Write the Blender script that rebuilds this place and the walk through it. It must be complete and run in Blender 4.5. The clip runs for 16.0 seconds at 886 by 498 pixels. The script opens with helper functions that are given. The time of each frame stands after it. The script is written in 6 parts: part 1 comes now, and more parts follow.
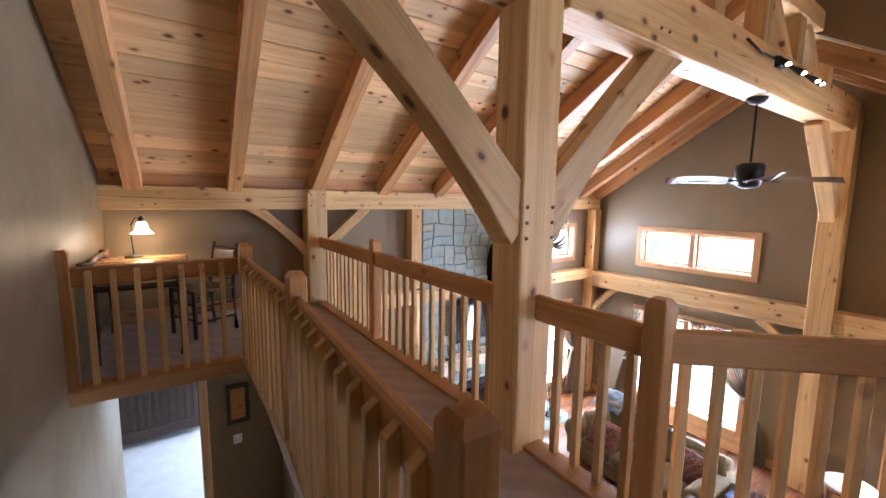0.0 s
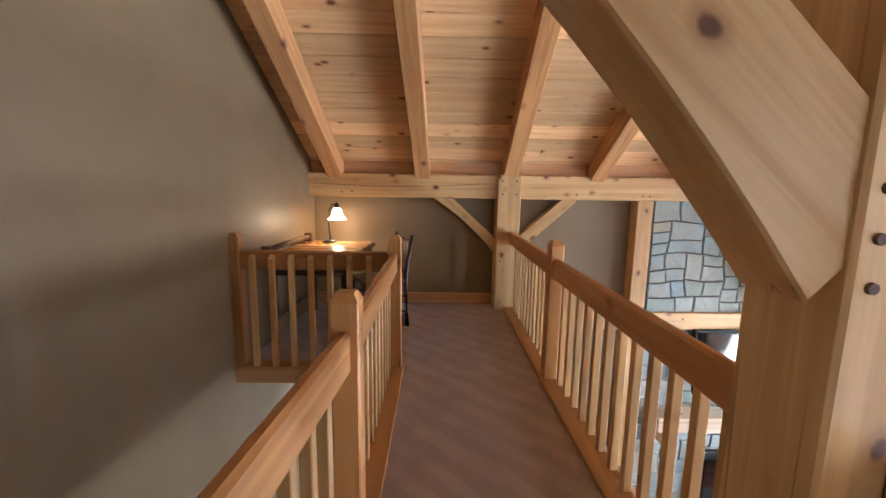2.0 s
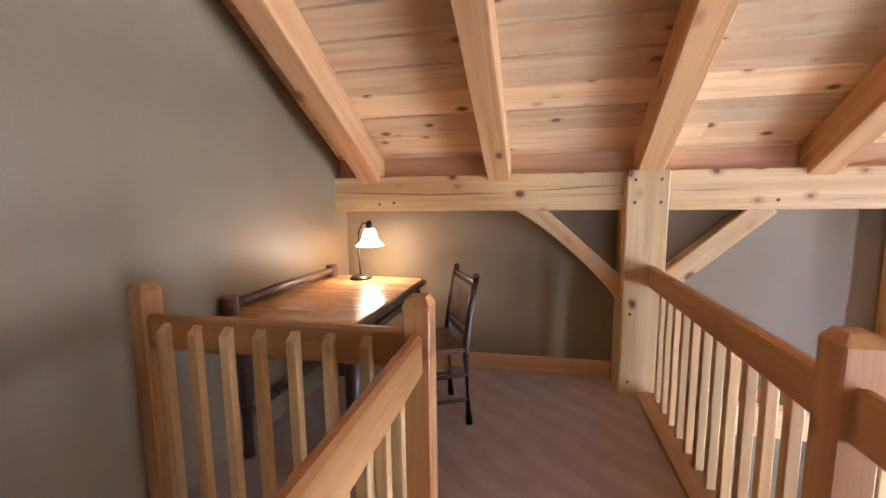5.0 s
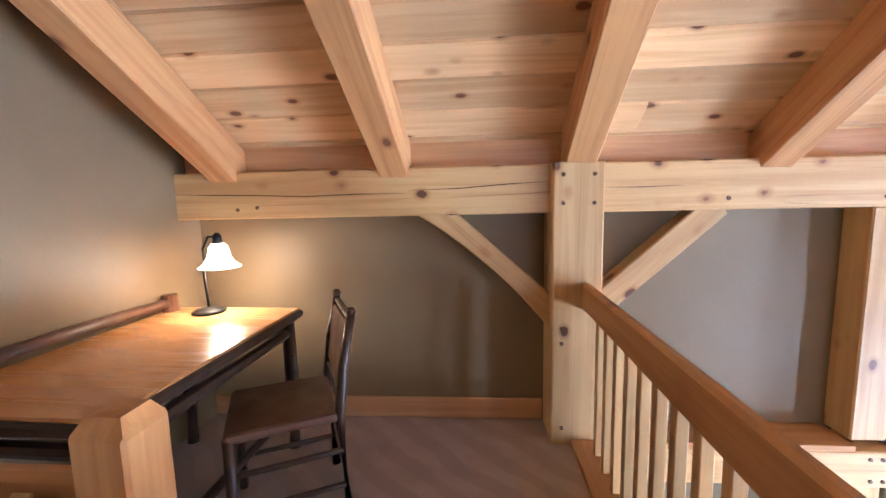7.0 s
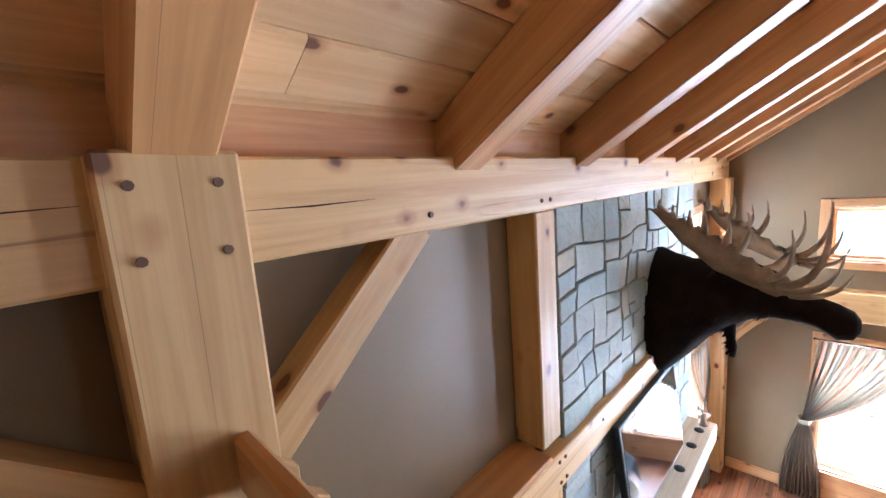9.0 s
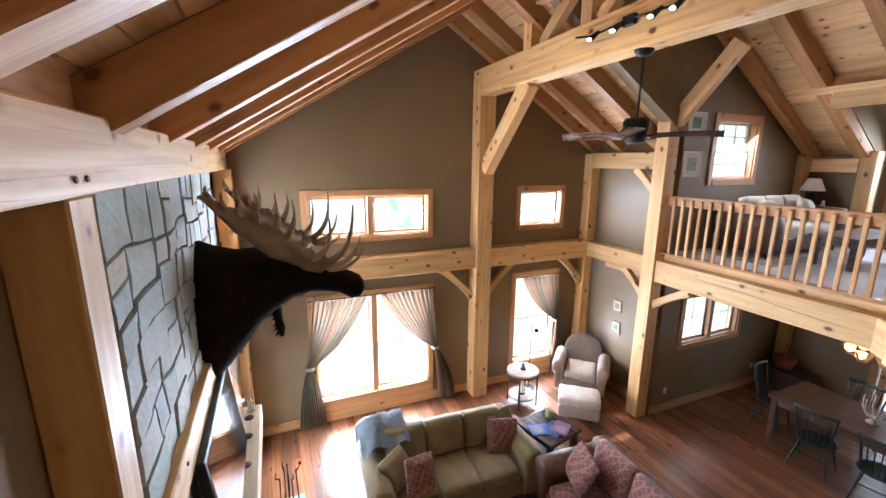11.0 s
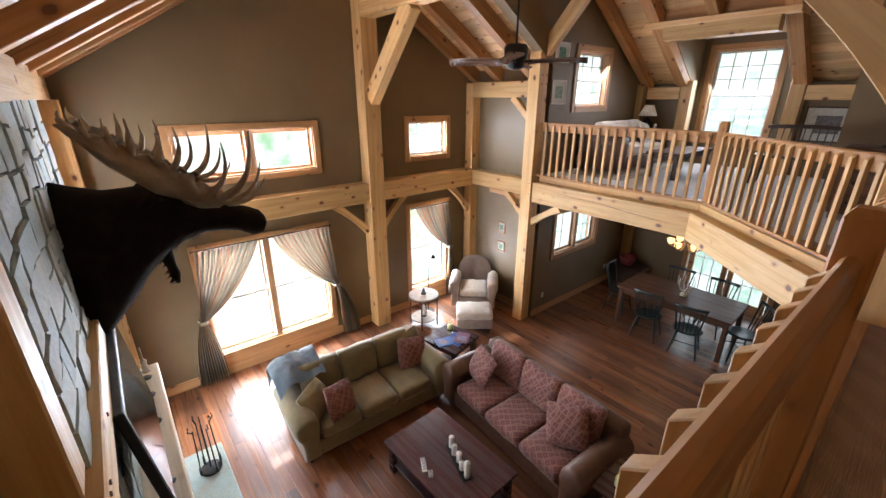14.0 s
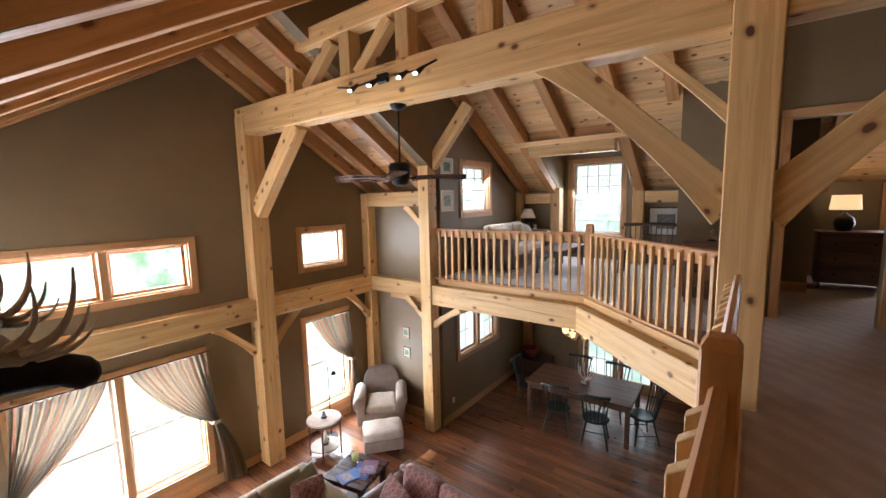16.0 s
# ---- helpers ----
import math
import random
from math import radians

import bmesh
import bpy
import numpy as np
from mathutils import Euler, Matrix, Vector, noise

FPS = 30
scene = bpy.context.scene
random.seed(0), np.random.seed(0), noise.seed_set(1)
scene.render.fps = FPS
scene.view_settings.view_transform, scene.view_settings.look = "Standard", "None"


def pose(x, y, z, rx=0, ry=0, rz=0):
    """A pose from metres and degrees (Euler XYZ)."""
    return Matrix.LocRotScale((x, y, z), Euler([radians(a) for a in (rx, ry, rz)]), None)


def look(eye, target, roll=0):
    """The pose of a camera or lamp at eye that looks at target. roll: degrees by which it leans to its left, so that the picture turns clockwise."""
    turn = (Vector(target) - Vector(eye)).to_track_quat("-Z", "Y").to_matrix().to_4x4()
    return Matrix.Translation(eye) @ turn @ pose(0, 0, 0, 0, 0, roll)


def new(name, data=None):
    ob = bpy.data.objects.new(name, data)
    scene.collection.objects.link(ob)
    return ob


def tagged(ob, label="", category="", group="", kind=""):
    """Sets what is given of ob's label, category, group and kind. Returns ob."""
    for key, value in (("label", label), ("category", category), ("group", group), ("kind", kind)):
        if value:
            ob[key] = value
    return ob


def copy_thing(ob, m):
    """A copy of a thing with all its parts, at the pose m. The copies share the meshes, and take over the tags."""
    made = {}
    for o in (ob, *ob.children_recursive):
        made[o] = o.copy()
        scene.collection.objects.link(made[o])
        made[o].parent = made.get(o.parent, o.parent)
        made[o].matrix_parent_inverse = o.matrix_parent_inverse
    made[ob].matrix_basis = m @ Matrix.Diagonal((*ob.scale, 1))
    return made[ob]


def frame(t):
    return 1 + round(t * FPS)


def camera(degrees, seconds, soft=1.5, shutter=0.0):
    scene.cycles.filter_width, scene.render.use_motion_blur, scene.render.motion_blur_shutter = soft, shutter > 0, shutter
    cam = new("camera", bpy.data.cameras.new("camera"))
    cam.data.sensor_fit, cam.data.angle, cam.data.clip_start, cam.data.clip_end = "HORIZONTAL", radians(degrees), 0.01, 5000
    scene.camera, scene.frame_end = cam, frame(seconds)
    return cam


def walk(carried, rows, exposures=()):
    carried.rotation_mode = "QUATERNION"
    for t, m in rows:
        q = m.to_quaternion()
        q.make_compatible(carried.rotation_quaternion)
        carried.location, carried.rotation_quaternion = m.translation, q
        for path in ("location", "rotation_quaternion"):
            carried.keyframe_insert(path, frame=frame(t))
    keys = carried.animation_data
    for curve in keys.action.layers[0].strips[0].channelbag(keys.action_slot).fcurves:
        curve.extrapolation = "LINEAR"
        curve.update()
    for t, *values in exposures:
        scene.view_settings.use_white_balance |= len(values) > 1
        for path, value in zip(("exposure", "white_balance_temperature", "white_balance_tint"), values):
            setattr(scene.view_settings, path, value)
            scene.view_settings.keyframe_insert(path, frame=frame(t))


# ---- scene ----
cam = camera(95.2, 16.0)
PATH = [
    (0, (1.211, 2.844, 1.358), (2.341, 4.477, 1.12), 0.8),
    (0.5, (1.463, 2.969, 1.366), (2.392, 4.724, 1.133), 0.8),
    (1, (1.751, 3.147, 1.358), (2.358, 5.038, 1.128), 0.7),
    (1.5, (1.943, 3.381, 1.351), (2.217, 5.345, 1.085), 0.9),
    (2, (2.026, 3.675, 1.318), (2.074, 5.652, 1.024), 0.9),
    (2.5, (2.066, 3.953, 1.305), (1.908, 5.929, 1.036), 0.4),
    (3, (2.095, 4.19, 1.297), (1.759, 6.148, 1.068), 0.6),
    (3.5, (2.113, 4.477, 1.287), (1.72, 6.423, 1.049), 0.3),
    (4, (2.068, 4.772, 1.308), (1.676, 6.718, 1.063), -0.7),
    (6.5, (2.241, 5.777, 1.285), (1.81, 7.715, 1.05), -0.1),
    (7, (2.309, 5.953, 1.3), (2.16, 7.932, 1.059), -1.3),
    (7.5, (2.432, 6.219, 1.296), (2.683, 8.189, 1.056), -2.0),
    (8, (2.551, 6.47, 1.315), (3.189, 8.348, 1.056), -1.8),
    (8.5, (2.577, 6.809, 1.323), (3.633, 8.483, 1.039), -2.6),
    (9, (2.615, 7.083, 1.367), (4.027, 8.466, 1.064), -4.2),
    (9.5, (2.754, 7.303, 1.353), (4.486, 8.245, 1.019), -3.8),
    (10, (2.829, 7.395, 1.352), (4.769, 7.734, 1.006), -2.9),
    (10.2, (2.835, 7.427, 1.351), (4.8, 7.482, 0.982), -1.9),
    (12.3, (2.811, 7.759, 1.286), (4.329, 6.55, 0.799), 0.6),
    (12.5, (2.793, 7.78, 1.29), (4.297, 6.568, 0.772), 0.5),
    (13, (2.762, 7.8, 1.275), (4.242, 6.605, 0.657), 0.3),
    (13.5, (2.765, 7.802, 1.246), (4.222, 6.622, 0.55), 0.2),
    (14, (2.774, 7.785, 1.245), (4.217, 6.59, 0.544), 0.1),
    (14.5, (2.789, 7.752, 1.279), (4.226, 6.497, 0.68), -0.3),
    (15, (2.799, 7.721, 1.305), (4.205, 6.375, 0.846), -0.7),
    (15.5, (2.807, 7.654, 1.33), (4.137, 6.198, 0.995), -1.1),
    (16, (2.811, 7.561, 1.349), (4.006, 5.975, 1.108), -1.2),
]
walk(cam, [(t, look(eye, target, roll)) for t, eye, target, roll in PATH], [(0, 0.94, 5150, 10), (1, 0.85, 5350, 10), (2, 0.98, 5500, 10), (3.5, 1.33, 5200, 10), (7, 1.55, 4800, 10), (8, 1.1, 5000, 10), (9.5, 0.83, 5100, 10), (12.5, 0.06, 5800, 10), (16, 0.1, 5850, 10)])

# ---- world, sun, window light ----
world = bpy.data.worlds.new("sky")
scene.world = world
world.use_nodes = True
SUN_EL, SUN_DIR = radians(58), Vector((-0.66, 0.0, -1.0)).normalized()
wn = world.node_tree
sky = wn.nodes.new("ShaderNodeTexSky")
sky.sky_type, sky.sun_disc, sky.sun_elevation, sky.sun_rotation = "NISHITA", False, SUN_EL, radians(90)
wn.links.new(sky.outputs[0], wn.nodes["Background"].inputs[0])
wn.nodes["Background"].inputs[1].default_value = 0.12
sun_data = bpy.data.lights.new("sun", "SUN")
sun_data.energy, sun_data.angle, sun_data.color = 5.0, radians(0.5), (1, 0.95, 0.86)
sun = new("sun", sun_data)
sun.matrix_world = look((20, 4, 45), Vector((20, 4, 45)) + SUN_DIR)

F = -2.78          # ground floor level; the upper floor is z = 0
GX = 8.89          # gable wall
EY = 8.25          # eave wall behind the chimney
S = 0.61           # roof pitch, rise over run


def window_light(x, y, z, w, h, aim, watts):
    d = bpy.data.lights.new("window_sky", "AREA")
    d.shape, d.size, d.size_y, d.energy, d.color = "RECTANGLE", w, h, watts, (0.93, 0.96, 1.0)
    o = new("window_sky", d)
    o.matrix_world = look((x, y, z), (x + aim[0], y + aim[1], z + aim[2]))
    return o


window_light(9.12, 6.18, 0.54, 1.8, 0.6, (-1, 0, 0.25), 190)
window_light(9.12, 3.10, 0.55, 0.85, 0.6, (-1, 0, 0.25), 80)
window_light(9.12, 6.18, -1.58, 1.8, 1.6, (-1, 0, 0.2), 330)
window_light(9.12, 3.10, -1.57, 0.85, 1.6, (-1, 0, 0.2), 160)
window_light(7.84, 8.48, 0.54, 0.8, 0.6, (0, -1, 0.2), 70)
window_light(7.84, 8.48, -1.58, 0.8, 1.6, (0, -1, 0), 120)
window_light(7.26, 0.83, 1.55, 0.95, 0.88, (-1, 0, -0.9), 42)
window_light(7.26, 0.77, -1.2, 1.35, 0.8, (-1, 0, 0), 13)
window_light(5.45, -1.70, 1.31, 1.0, 1.5, (0, 1, -1.0), 52)
window_light(4.87, -1.57, -1.7, 1.4, 2.0, (0, 1, 0), 20)
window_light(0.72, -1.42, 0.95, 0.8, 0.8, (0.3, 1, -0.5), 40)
window_light(3.06, 10.3, -1.45, 1.5, 1.2, (-1, -0.3, -0.1), 75)

# ---- materials ----
def nodes_of(name):
    m = bpy.data.materials.new(name)
    m.use_nodes = True
    t = m.node_tree
    return m, t, t.nodes["Principled BSDF"]


def add(t, kind, **kw):
    n = t.nodes.new(kind)
    for k, v in kw.items():
        n.inputs[k].default_value = v
    return n


def mixc(t, fac, a, b, mode="MIX"):
    n = t.nodes.new("ShaderNodeMix")
    n.data_type, n.blend_type = "RGBA", mode
    for sock, v in ((n.inputs[0], fac), (n.inputs[6], a), (n.inputs[7], b)):
        if hasattr(v, "links"):
            t.links.new(v, sock)
        else:
            sock.default_value = v if isinstance(v, float) else (*v, 1)
    return n.outputs[2]


def ramp(t, src, lo, hi, a=0.0, b=1.0):
    n = t.nodes.new("ShaderNodeMapRange")
    n.interpolation_type = "SMOOTHSTEP"
    for i, v in enumerate((lo, hi, a, b)):
        n.inputs[i + 1].default_value = v
    t.links.new(src, n.inputs[0])
    return n.outputs[0]


def bump(t, bsdf, src, strength=0.2, dist=0.01):
    n = add(t, "ShaderNodeBump", Strength=strength, Distance=dist)
    t.links.new(src, n.inputs["Height"])
    t.links.new(n.outputs[0], bsdf.inputs["Normal"])


def coords(t, scale, island=False, spread=40.0):
    tc = t.nodes.new("ShaderNodeTexCoord")
    rnd = t.nodes.new("ShaderNodeNewGeometry").outputs["Random Per Island"] if island else t.nodes.new("ShaderNodeObjectInfo").outputs["Random"]
    mul = t.nodes.new("ShaderNodeMath")
    mul.operation = "MULTIPLY"
    mul.inputs[1].default_value = spread
    t.links.new(rnd, mul.inputs[0])
    off = t.nodes.new("ShaderNodeVectorMath")
    t.links.new(tc.outputs["Object"], off.inputs[0])
    t.links.new(mul.outputs[0], off.inputs[1])
    mp = t.nodes.new("ShaderNodeMapping")
    mp.inputs["Scale"].default_value = scale
    t.links.new(off.outputs[0], mp.inputs[0])
    return off.outputs[0], mp.outputs[0], rnd


def wood(name, light, dark, knot=(0.125, 0.045, 0.017), rough=0.5, island=False, knots=1.0, vary=0.35, coat=0.0, checks=0.0, knot_scale=(3.0, 5.0, 5.0), knot_size=1.2):
    """Sawn timber with the grain along the local x axis."""
    m, t, b = nodes_of(name)
    raw, st, rnd = coords(t, (0.7, 16, 16), island)
    n1 = add(t, "ShaderNodeTexNoise", Scale=1.0, Detail=5.0, Roughness=0.6, Distortion=0.6)
    t.links.new(st, n1.inputs["Vector"])
    n2 = add(t, "ShaderNodeTexNoise", Scale=0.9, Detail=2.0)
    t.links.new(raw, n2.inputs["Vector"])
    mp = t.nodes.new("ShaderNodeMapping")
    mp.inputs["Scale"].default_value = (2.0, 95, 95)
    t.links.new(raw, mp.inputs[0])
    n3 = add(t, "ShaderNodeTexNoise", Scale=1.0, Detail=3.0)
    t.links.new(mp.outputs[0], n3.inputs["Vector"])
    c = mixc(t, ramp(t, n1.outputs[0], 0.36, 0.66), light, dark)
    c = mixc(t, ramp(t, n3.outputs[0], 0.45, 0.75, 0, 0.3), c, dark)
    c = mixc(t, ramp(t, n2.outputs[0], 0.4, 0.7, 0, 0.45), c, tuple(0.78 * v for v in light))
    hsv = add(t, "ShaderNodeHueSaturation")
    t.links.new(ramp(t, rnd, 0, 1, 1 - vary / 2, 1 + vary / 2), hsv.inputs["Value"])
    t.links.new(c, hsv.inputs["Color"])
    c = hsv.outputs[0]
    if knots:
        kp = t.nodes.new("ShaderNodeMapping")
        kp.inputs["Scale"].default_value = knot_scale
        t.links.new(raw, kp.inputs[0])
        wob = add(t, "ShaderNodeTexNoise", Scale=14.0, Detail=2.0)
        t.links.new(raw, wob.inputs["Vector"])
        v = add(t, "ShaderNodeTexVoronoi", Scale=1.0)
        t.links.new(kp.outputs[0], v.inputs["Vector"])
        s = t.nodes.new("ShaderNodeMath")
        s.operation = "MULTIPLY_ADD"
        s.inputs[1].default_value = 0.10
        t.links.new(wob.outputs[0], s.inputs[0])
        t.links.new(v.outputs["Distance"], s.inputs[2])
        c = mixc(t, ramp(t, s.outputs[0], 0.115 * knot_size, 0.22 * knot_size, 0.6 * knots, 0.0), c, (0.62 * dark[0], 0.42 * dark[1], 0.36 * dark[2]))
        c = mixc(t, ramp(t, s.outputs[0], 0.11 * knot_size, 0.142 * knot_size, 0.92 * knots, 0.0), c, knot)
    if checks:
        cp = t.nodes.new("ShaderNodeMapping")
        cp.inputs["Scale"].default_value = (0.14, 7.0, 7.0)
        t.links.new(raw, cp.inputs[0])
        n4 = add(t, "ShaderNodeTexNoise", Scale=1.0, Detail=1.5)
        t.links.new(cp.outputs[0], n4.inputs["Vector"])
        gap = t.nodes.new("ShaderNodeMath")
        gap.operation = "SUBTRACT"
        gap.inputs[1].default_value = 0.5
        t.links.new(n4.outputs[0], gap.inputs[0])
        ab = t.nodes.new("ShaderNodeMath")
        ab.operation = "ABSOLUTE"
        t.links.new(gap.outputs[0], ab.inputs[0])
        gate = t.nodes.new("ShaderNodeMath")
        gate.operation = "MULTIPLY"
        t.links.new(ramp(t, ab.outputs[0], 0.0015, 0.0045, checks, 0.0), gate.inputs[0])
        t.links.new(ramp(t, n2.outputs[0], 0.46, 0.56), gate.inputs[1])
        c = mixc(t, gate.outputs[0], c, (0.10, 0.045, 0.02))
    t.links.new(c, b.inputs["Base Color"])
    t.links.new(ramp(t, n1.outputs[0], 0.3, 0.7, rough - 0.08, rough + 0.1), b.inputs["Roughness"])
    b.inputs["Coat Weight"].default_value = coat
    b.inputs["Coat Roughness"].default_value = 0.25
    bump(t, b, n3.outputs[0], 0.12, 0.004)
    return m


def mottled(name, col, col2=None, scale=6.0, fine=120.0, rough=0.8, bumps=0.15, metal=0.0, sheen=0.0, amount=1.0):
    """Paint, plaster, cloth, leather, metal: soft stains and a fine grain."""
    m, t, b = nodes_of(name)
    tc = t.nodes.new("ShaderNodeTexCoord")
    n1 = add(t, "ShaderNodeTexNoise", Scale=scale, Detail=5.0, Roughness=0.6)
    n2 = add(t, "ShaderNodeTexNoise", Scale=fine, Detail=2.0)
    for n in (n1, n2):
        t.links.new(tc.outputs["Object"], n.inputs["Vector"])
    col2 = col2 or tuple(0.8 * v for v in col)
    c = mixc(t, ramp(t, n1.outputs[0], 0.35, 0.7, 0, amount), col, col2)
    c = mixc(t, ramp(t, n2.outputs[0], 0.4, 0.7, 0, 0.35), c, tuple(0.72 * v for v in col))
    t.links.new(c, b.inputs["Base Color"])
    t.links.new(ramp(t, n1.outputs[0], 0.3, 0.7, rough - 0.06, min(1, rough + 0.08)), b.inputs["Roughness"])
    b.inputs["Metallic"].default_value = metal
    b.inputs["Sheen Weight"].default_value = sheen
    if bumps:
        bump(t, b, n2.outputs[0], bumps, 0.004)
    return m


M = {}
M["timber"] = wood("pine_timber", (0.65, 0.42, 0.178), (0.50, 0.29, 0.105), knot=(0.095, 0.032, 0.012), checks=0.55, knot_scale=(3.8, 5.6, 5.6), knot_size=1.36)
M["rafter"] = wood("rafter_timber", (0.50, 0.265, 0.10), (0.36, 0.165, 0.055), checks=0.5)
M["rail"] = wood("rail_fir", (0.54, 0.27, 0.088), (0.41, 0.185, 0.055), knots=0.5, rough=0.42, vary=0.2)
M["baluster"] = wood("baluster_pine", (0.64, 0.41, 0.17), (0.50, 0.28, 0.10), knots=0.4)
M["trim"] = wood("trim_pine", (0.54, 0.31, 0.14), (0.42, 0.21, 0.085), rough=0.42, knots=0.8)
M["boards"] = wood("ceiling_boards", (0.73, 0.49, 0.245), (0.59, 0.355, 0.155), island=True, vary=0.38, knot_scale=(4.0, 7.2, 7.2), knot_size=1.32)
M["floorwood"] = wood("floor_planks", (0.27, 0.112, 0.050), (0.14, 0.053, 0.024), knot=(0.02, 0.008, 0.005), rough=0.32, vary=0.7, coat=0.25)
M["darkwood"] = wood("dark_stained_wood", (0.055, 0.028, 0.016), (0.025, 0.012, 0.007), knots=0.0, rough=0.35)
M["desktop"] = wood("honey_wood", (0.52, 0.27, 0.09), (0.42, 0.19, 0.055), knots=0.0, rough=0.25, coat=0.4)
M["tablewood"] = wood("walnut_wood", (0.13, 0.055, 0.024), (0.08, 0.032, 0.014), knots=0.3, rough=0.5)
M["coffee"] = wood("plum_wood", (0.075, 0.03, 0.028), (0.05, 0.02, 0.02), knots=0.0, rough=0.28)
M["mantelwood"] = wood("pale_mantel_wood", (0.74, 0.60, 0.42), (0.60, 0.44, 0.27))
M["wall"] = mottled("taupe_wall_paint", (0.202, 0.142, 0.074), (0.187, 0.130, 0.066), 1.5, 220, 0.5, 0.10)
M["white"] = mottled("white_paint", (0.78, 0.76, 0.72), None, 2, 150, 0.5, 0.05)
M["carpet"] = mottled("taupe_carpet", (0.42, 0.31, 0.25), (0.36, 0.26, 0.21), 5, 260, 0.95, 0.7, sheen=0.3)
def rib(m, scale=38.0):
    """Fine ribs across a carpet and broad diagonal bands of a darker colour."""
    t = m.node_tree
    b = t.nodes["Principled BSDF"]
    tc = t.nodes.new("ShaderNodeTexCoord")
    w = add(t, "ShaderNodeTexWave", Scale=scale, Distortion=0.6, Detail=2.0)
    w.bands_direction = "X"
    band = add(t, "ShaderNodeTexWave", Scale=2.6, Distortion=3.0, Detail=2.0)
    band.bands_direction = "DIAGONAL"
    for n in (w, band):
        t.links.new(tc.outputs["Object"], n.inputs["Vector"])
    col = b.inputs["Base Color"].links[0].from_socket
    c = mixc(t, ramp(t, band.outputs["Fac"], 0.35, 0.65, 0, 0.55), col, (0.31, 0.22, 0.175))
    t.links.new(c, b.inputs["Base Color"])
    bump(t, b, w.outputs["Fac"], 0.35, 0.004)


rib(M["carpet"])
M["greycarpet"] = mottled("grey_carpet", (0.62, 0.61, 0.62), (0.54, 0.53, 0.54), 5, 260, 0.95, 0.6, sheen=0.3)
M["black"] = mottled("black_metal", (0.02, 0.019, 0.018), None, 20, 200, 0.45, 0.1, metal=0.6)
M["peg"] = mottled("dark_wood_peg", (0.13, 0.062, 0.03), None, 30, 200, 0.6, 0.1)
M["check"] = mottled("open_wood_check", (0.05, 0.024, 0.012), None, 30, 200, 0.9, 0.1)
M["olive"] = mottled("olive_chenille", (0.24, 0.185, 0.085), (0.19, 0.145, 0.065), 8, 300, 0.9, 0.5, sheen=0.5)
M["leather"] = mottled("brown_leather", (0.13, 0.065, 0.04), (0.09, 0.042, 0.025), 9, 90, 0.38, 0.3)
M["taupefabric"] = mottled("taupe_upholstery", (0.33, 0.25, 0.20), (0.28, 0.21, 0.165), 8, 260, 0.9, 0.4, sheen=0.4)
M["creamfabric"] = mottled("cream_upholstery", (0.55, 0.47, 0.38), None, 8, 260, 0.9, 0.4, sheen=0.3)
M["bluefabric"] = mottled("grey_blue_throw", (0.24, 0.28, 0.32), (0.16, 0.2, 0.24), 6, 240, 0.95, 0.6, sheen=0.4)
M["greenchair"] = mottled("dark_green_paint", (0.014, 0.024, 0.024), (0.02, 0.032, 0.03), 10, 100, 0.35, 0.1)
M["fur"] = mottled("dark_fur", (0.010, 0.0075, 0.006), (0.018, 0.012, 0.009), 9, 160, 0.95, 0.9)
M["fur"].node_tree.nodes["Principled BSDF"].inputs["Specular IOR Level"].default_value = 0.08
M["antler"] = mottled("brown_antler", (0.32, 0.235, 0.155), (0.21, 0.145, 0.09), 7, 60, 0.6, 0.4)
M["paper"] = mottled("paper", (0.66, 0.66, 0.6), None, 20, 200, 0.8, 0.05)
M["grass"] = mottled("grass", (0.07, 0.11, 0.03), (0.09, 0.12, 0.04), 0.6, 20, 0.95, 0.6)
M["fieldstone_mortar"] = mottled("mortar", (0.10, 0.095, 0.085), None, 10, 150, 0.95, 0.6)
M["blade"] = wood("fan_blade_wood", (0.17, 0.085, 0.055), (0.12, 0.055, 0.035), knots=0.0, rough=0.3, coat=0.3)


def stone_material():
    m, t, b = nodes_of("fieldstone")
    tc = t.nodes.new("ShaderNodeTexCoord")
    rnd = t.nodes.new("ShaderNodeObjectInfo").outputs["Random"]
    n1 = add(t, "ShaderNodeTexNoise", Scale=5.0, Detail=6.0, Roughness=0.65, Distortion=0.4)
    n2 = add(t, "ShaderNodeTexNoise", Scale=45.0, Detail=4.0)
    for n in (n1, n2):
        t.links.new(tc.outputs["Object"], n.inputs["Vector"])
    cr = t.nodes.new("ShaderNodeValToRGB")
    cr.color_ramp.elements[0].color, cr.color_ramp.elements[1].color = (0.31, 0.40, 0.39, 1), (0.40, 0.38, 0.29, 1)
    for p, c in ((0.3, (0.28, 0.35, 0.38, 1)), (0.55, (0.38, 0.41, 0.38, 1)), (0.8, (0.28, 0.34, 0.31, 1))):
        cr.color_ramp.elements.new(p).color = c
    t.links.new(rnd, cr.inputs[0])
    c = mixc(t, ramp(t, n1.outputs[0], 0.42, 0.72, 0, 0.6), cr.outputs[0], (0.30, 0.25, 0.17))
    c = mixc(t, ramp(t, n2.outputs[0], 0.45, 0.75, 0, 0.4), c, (0.17, 0.19, 0.19))
    t.links.new(c, b.inputs["Base Color"])
    b.inputs["Roughness"].default_value = 0.72
    bump(t, b, n1.outputs[0], 0.6, 0.02)
    return m


M["stone"] = stone_material()


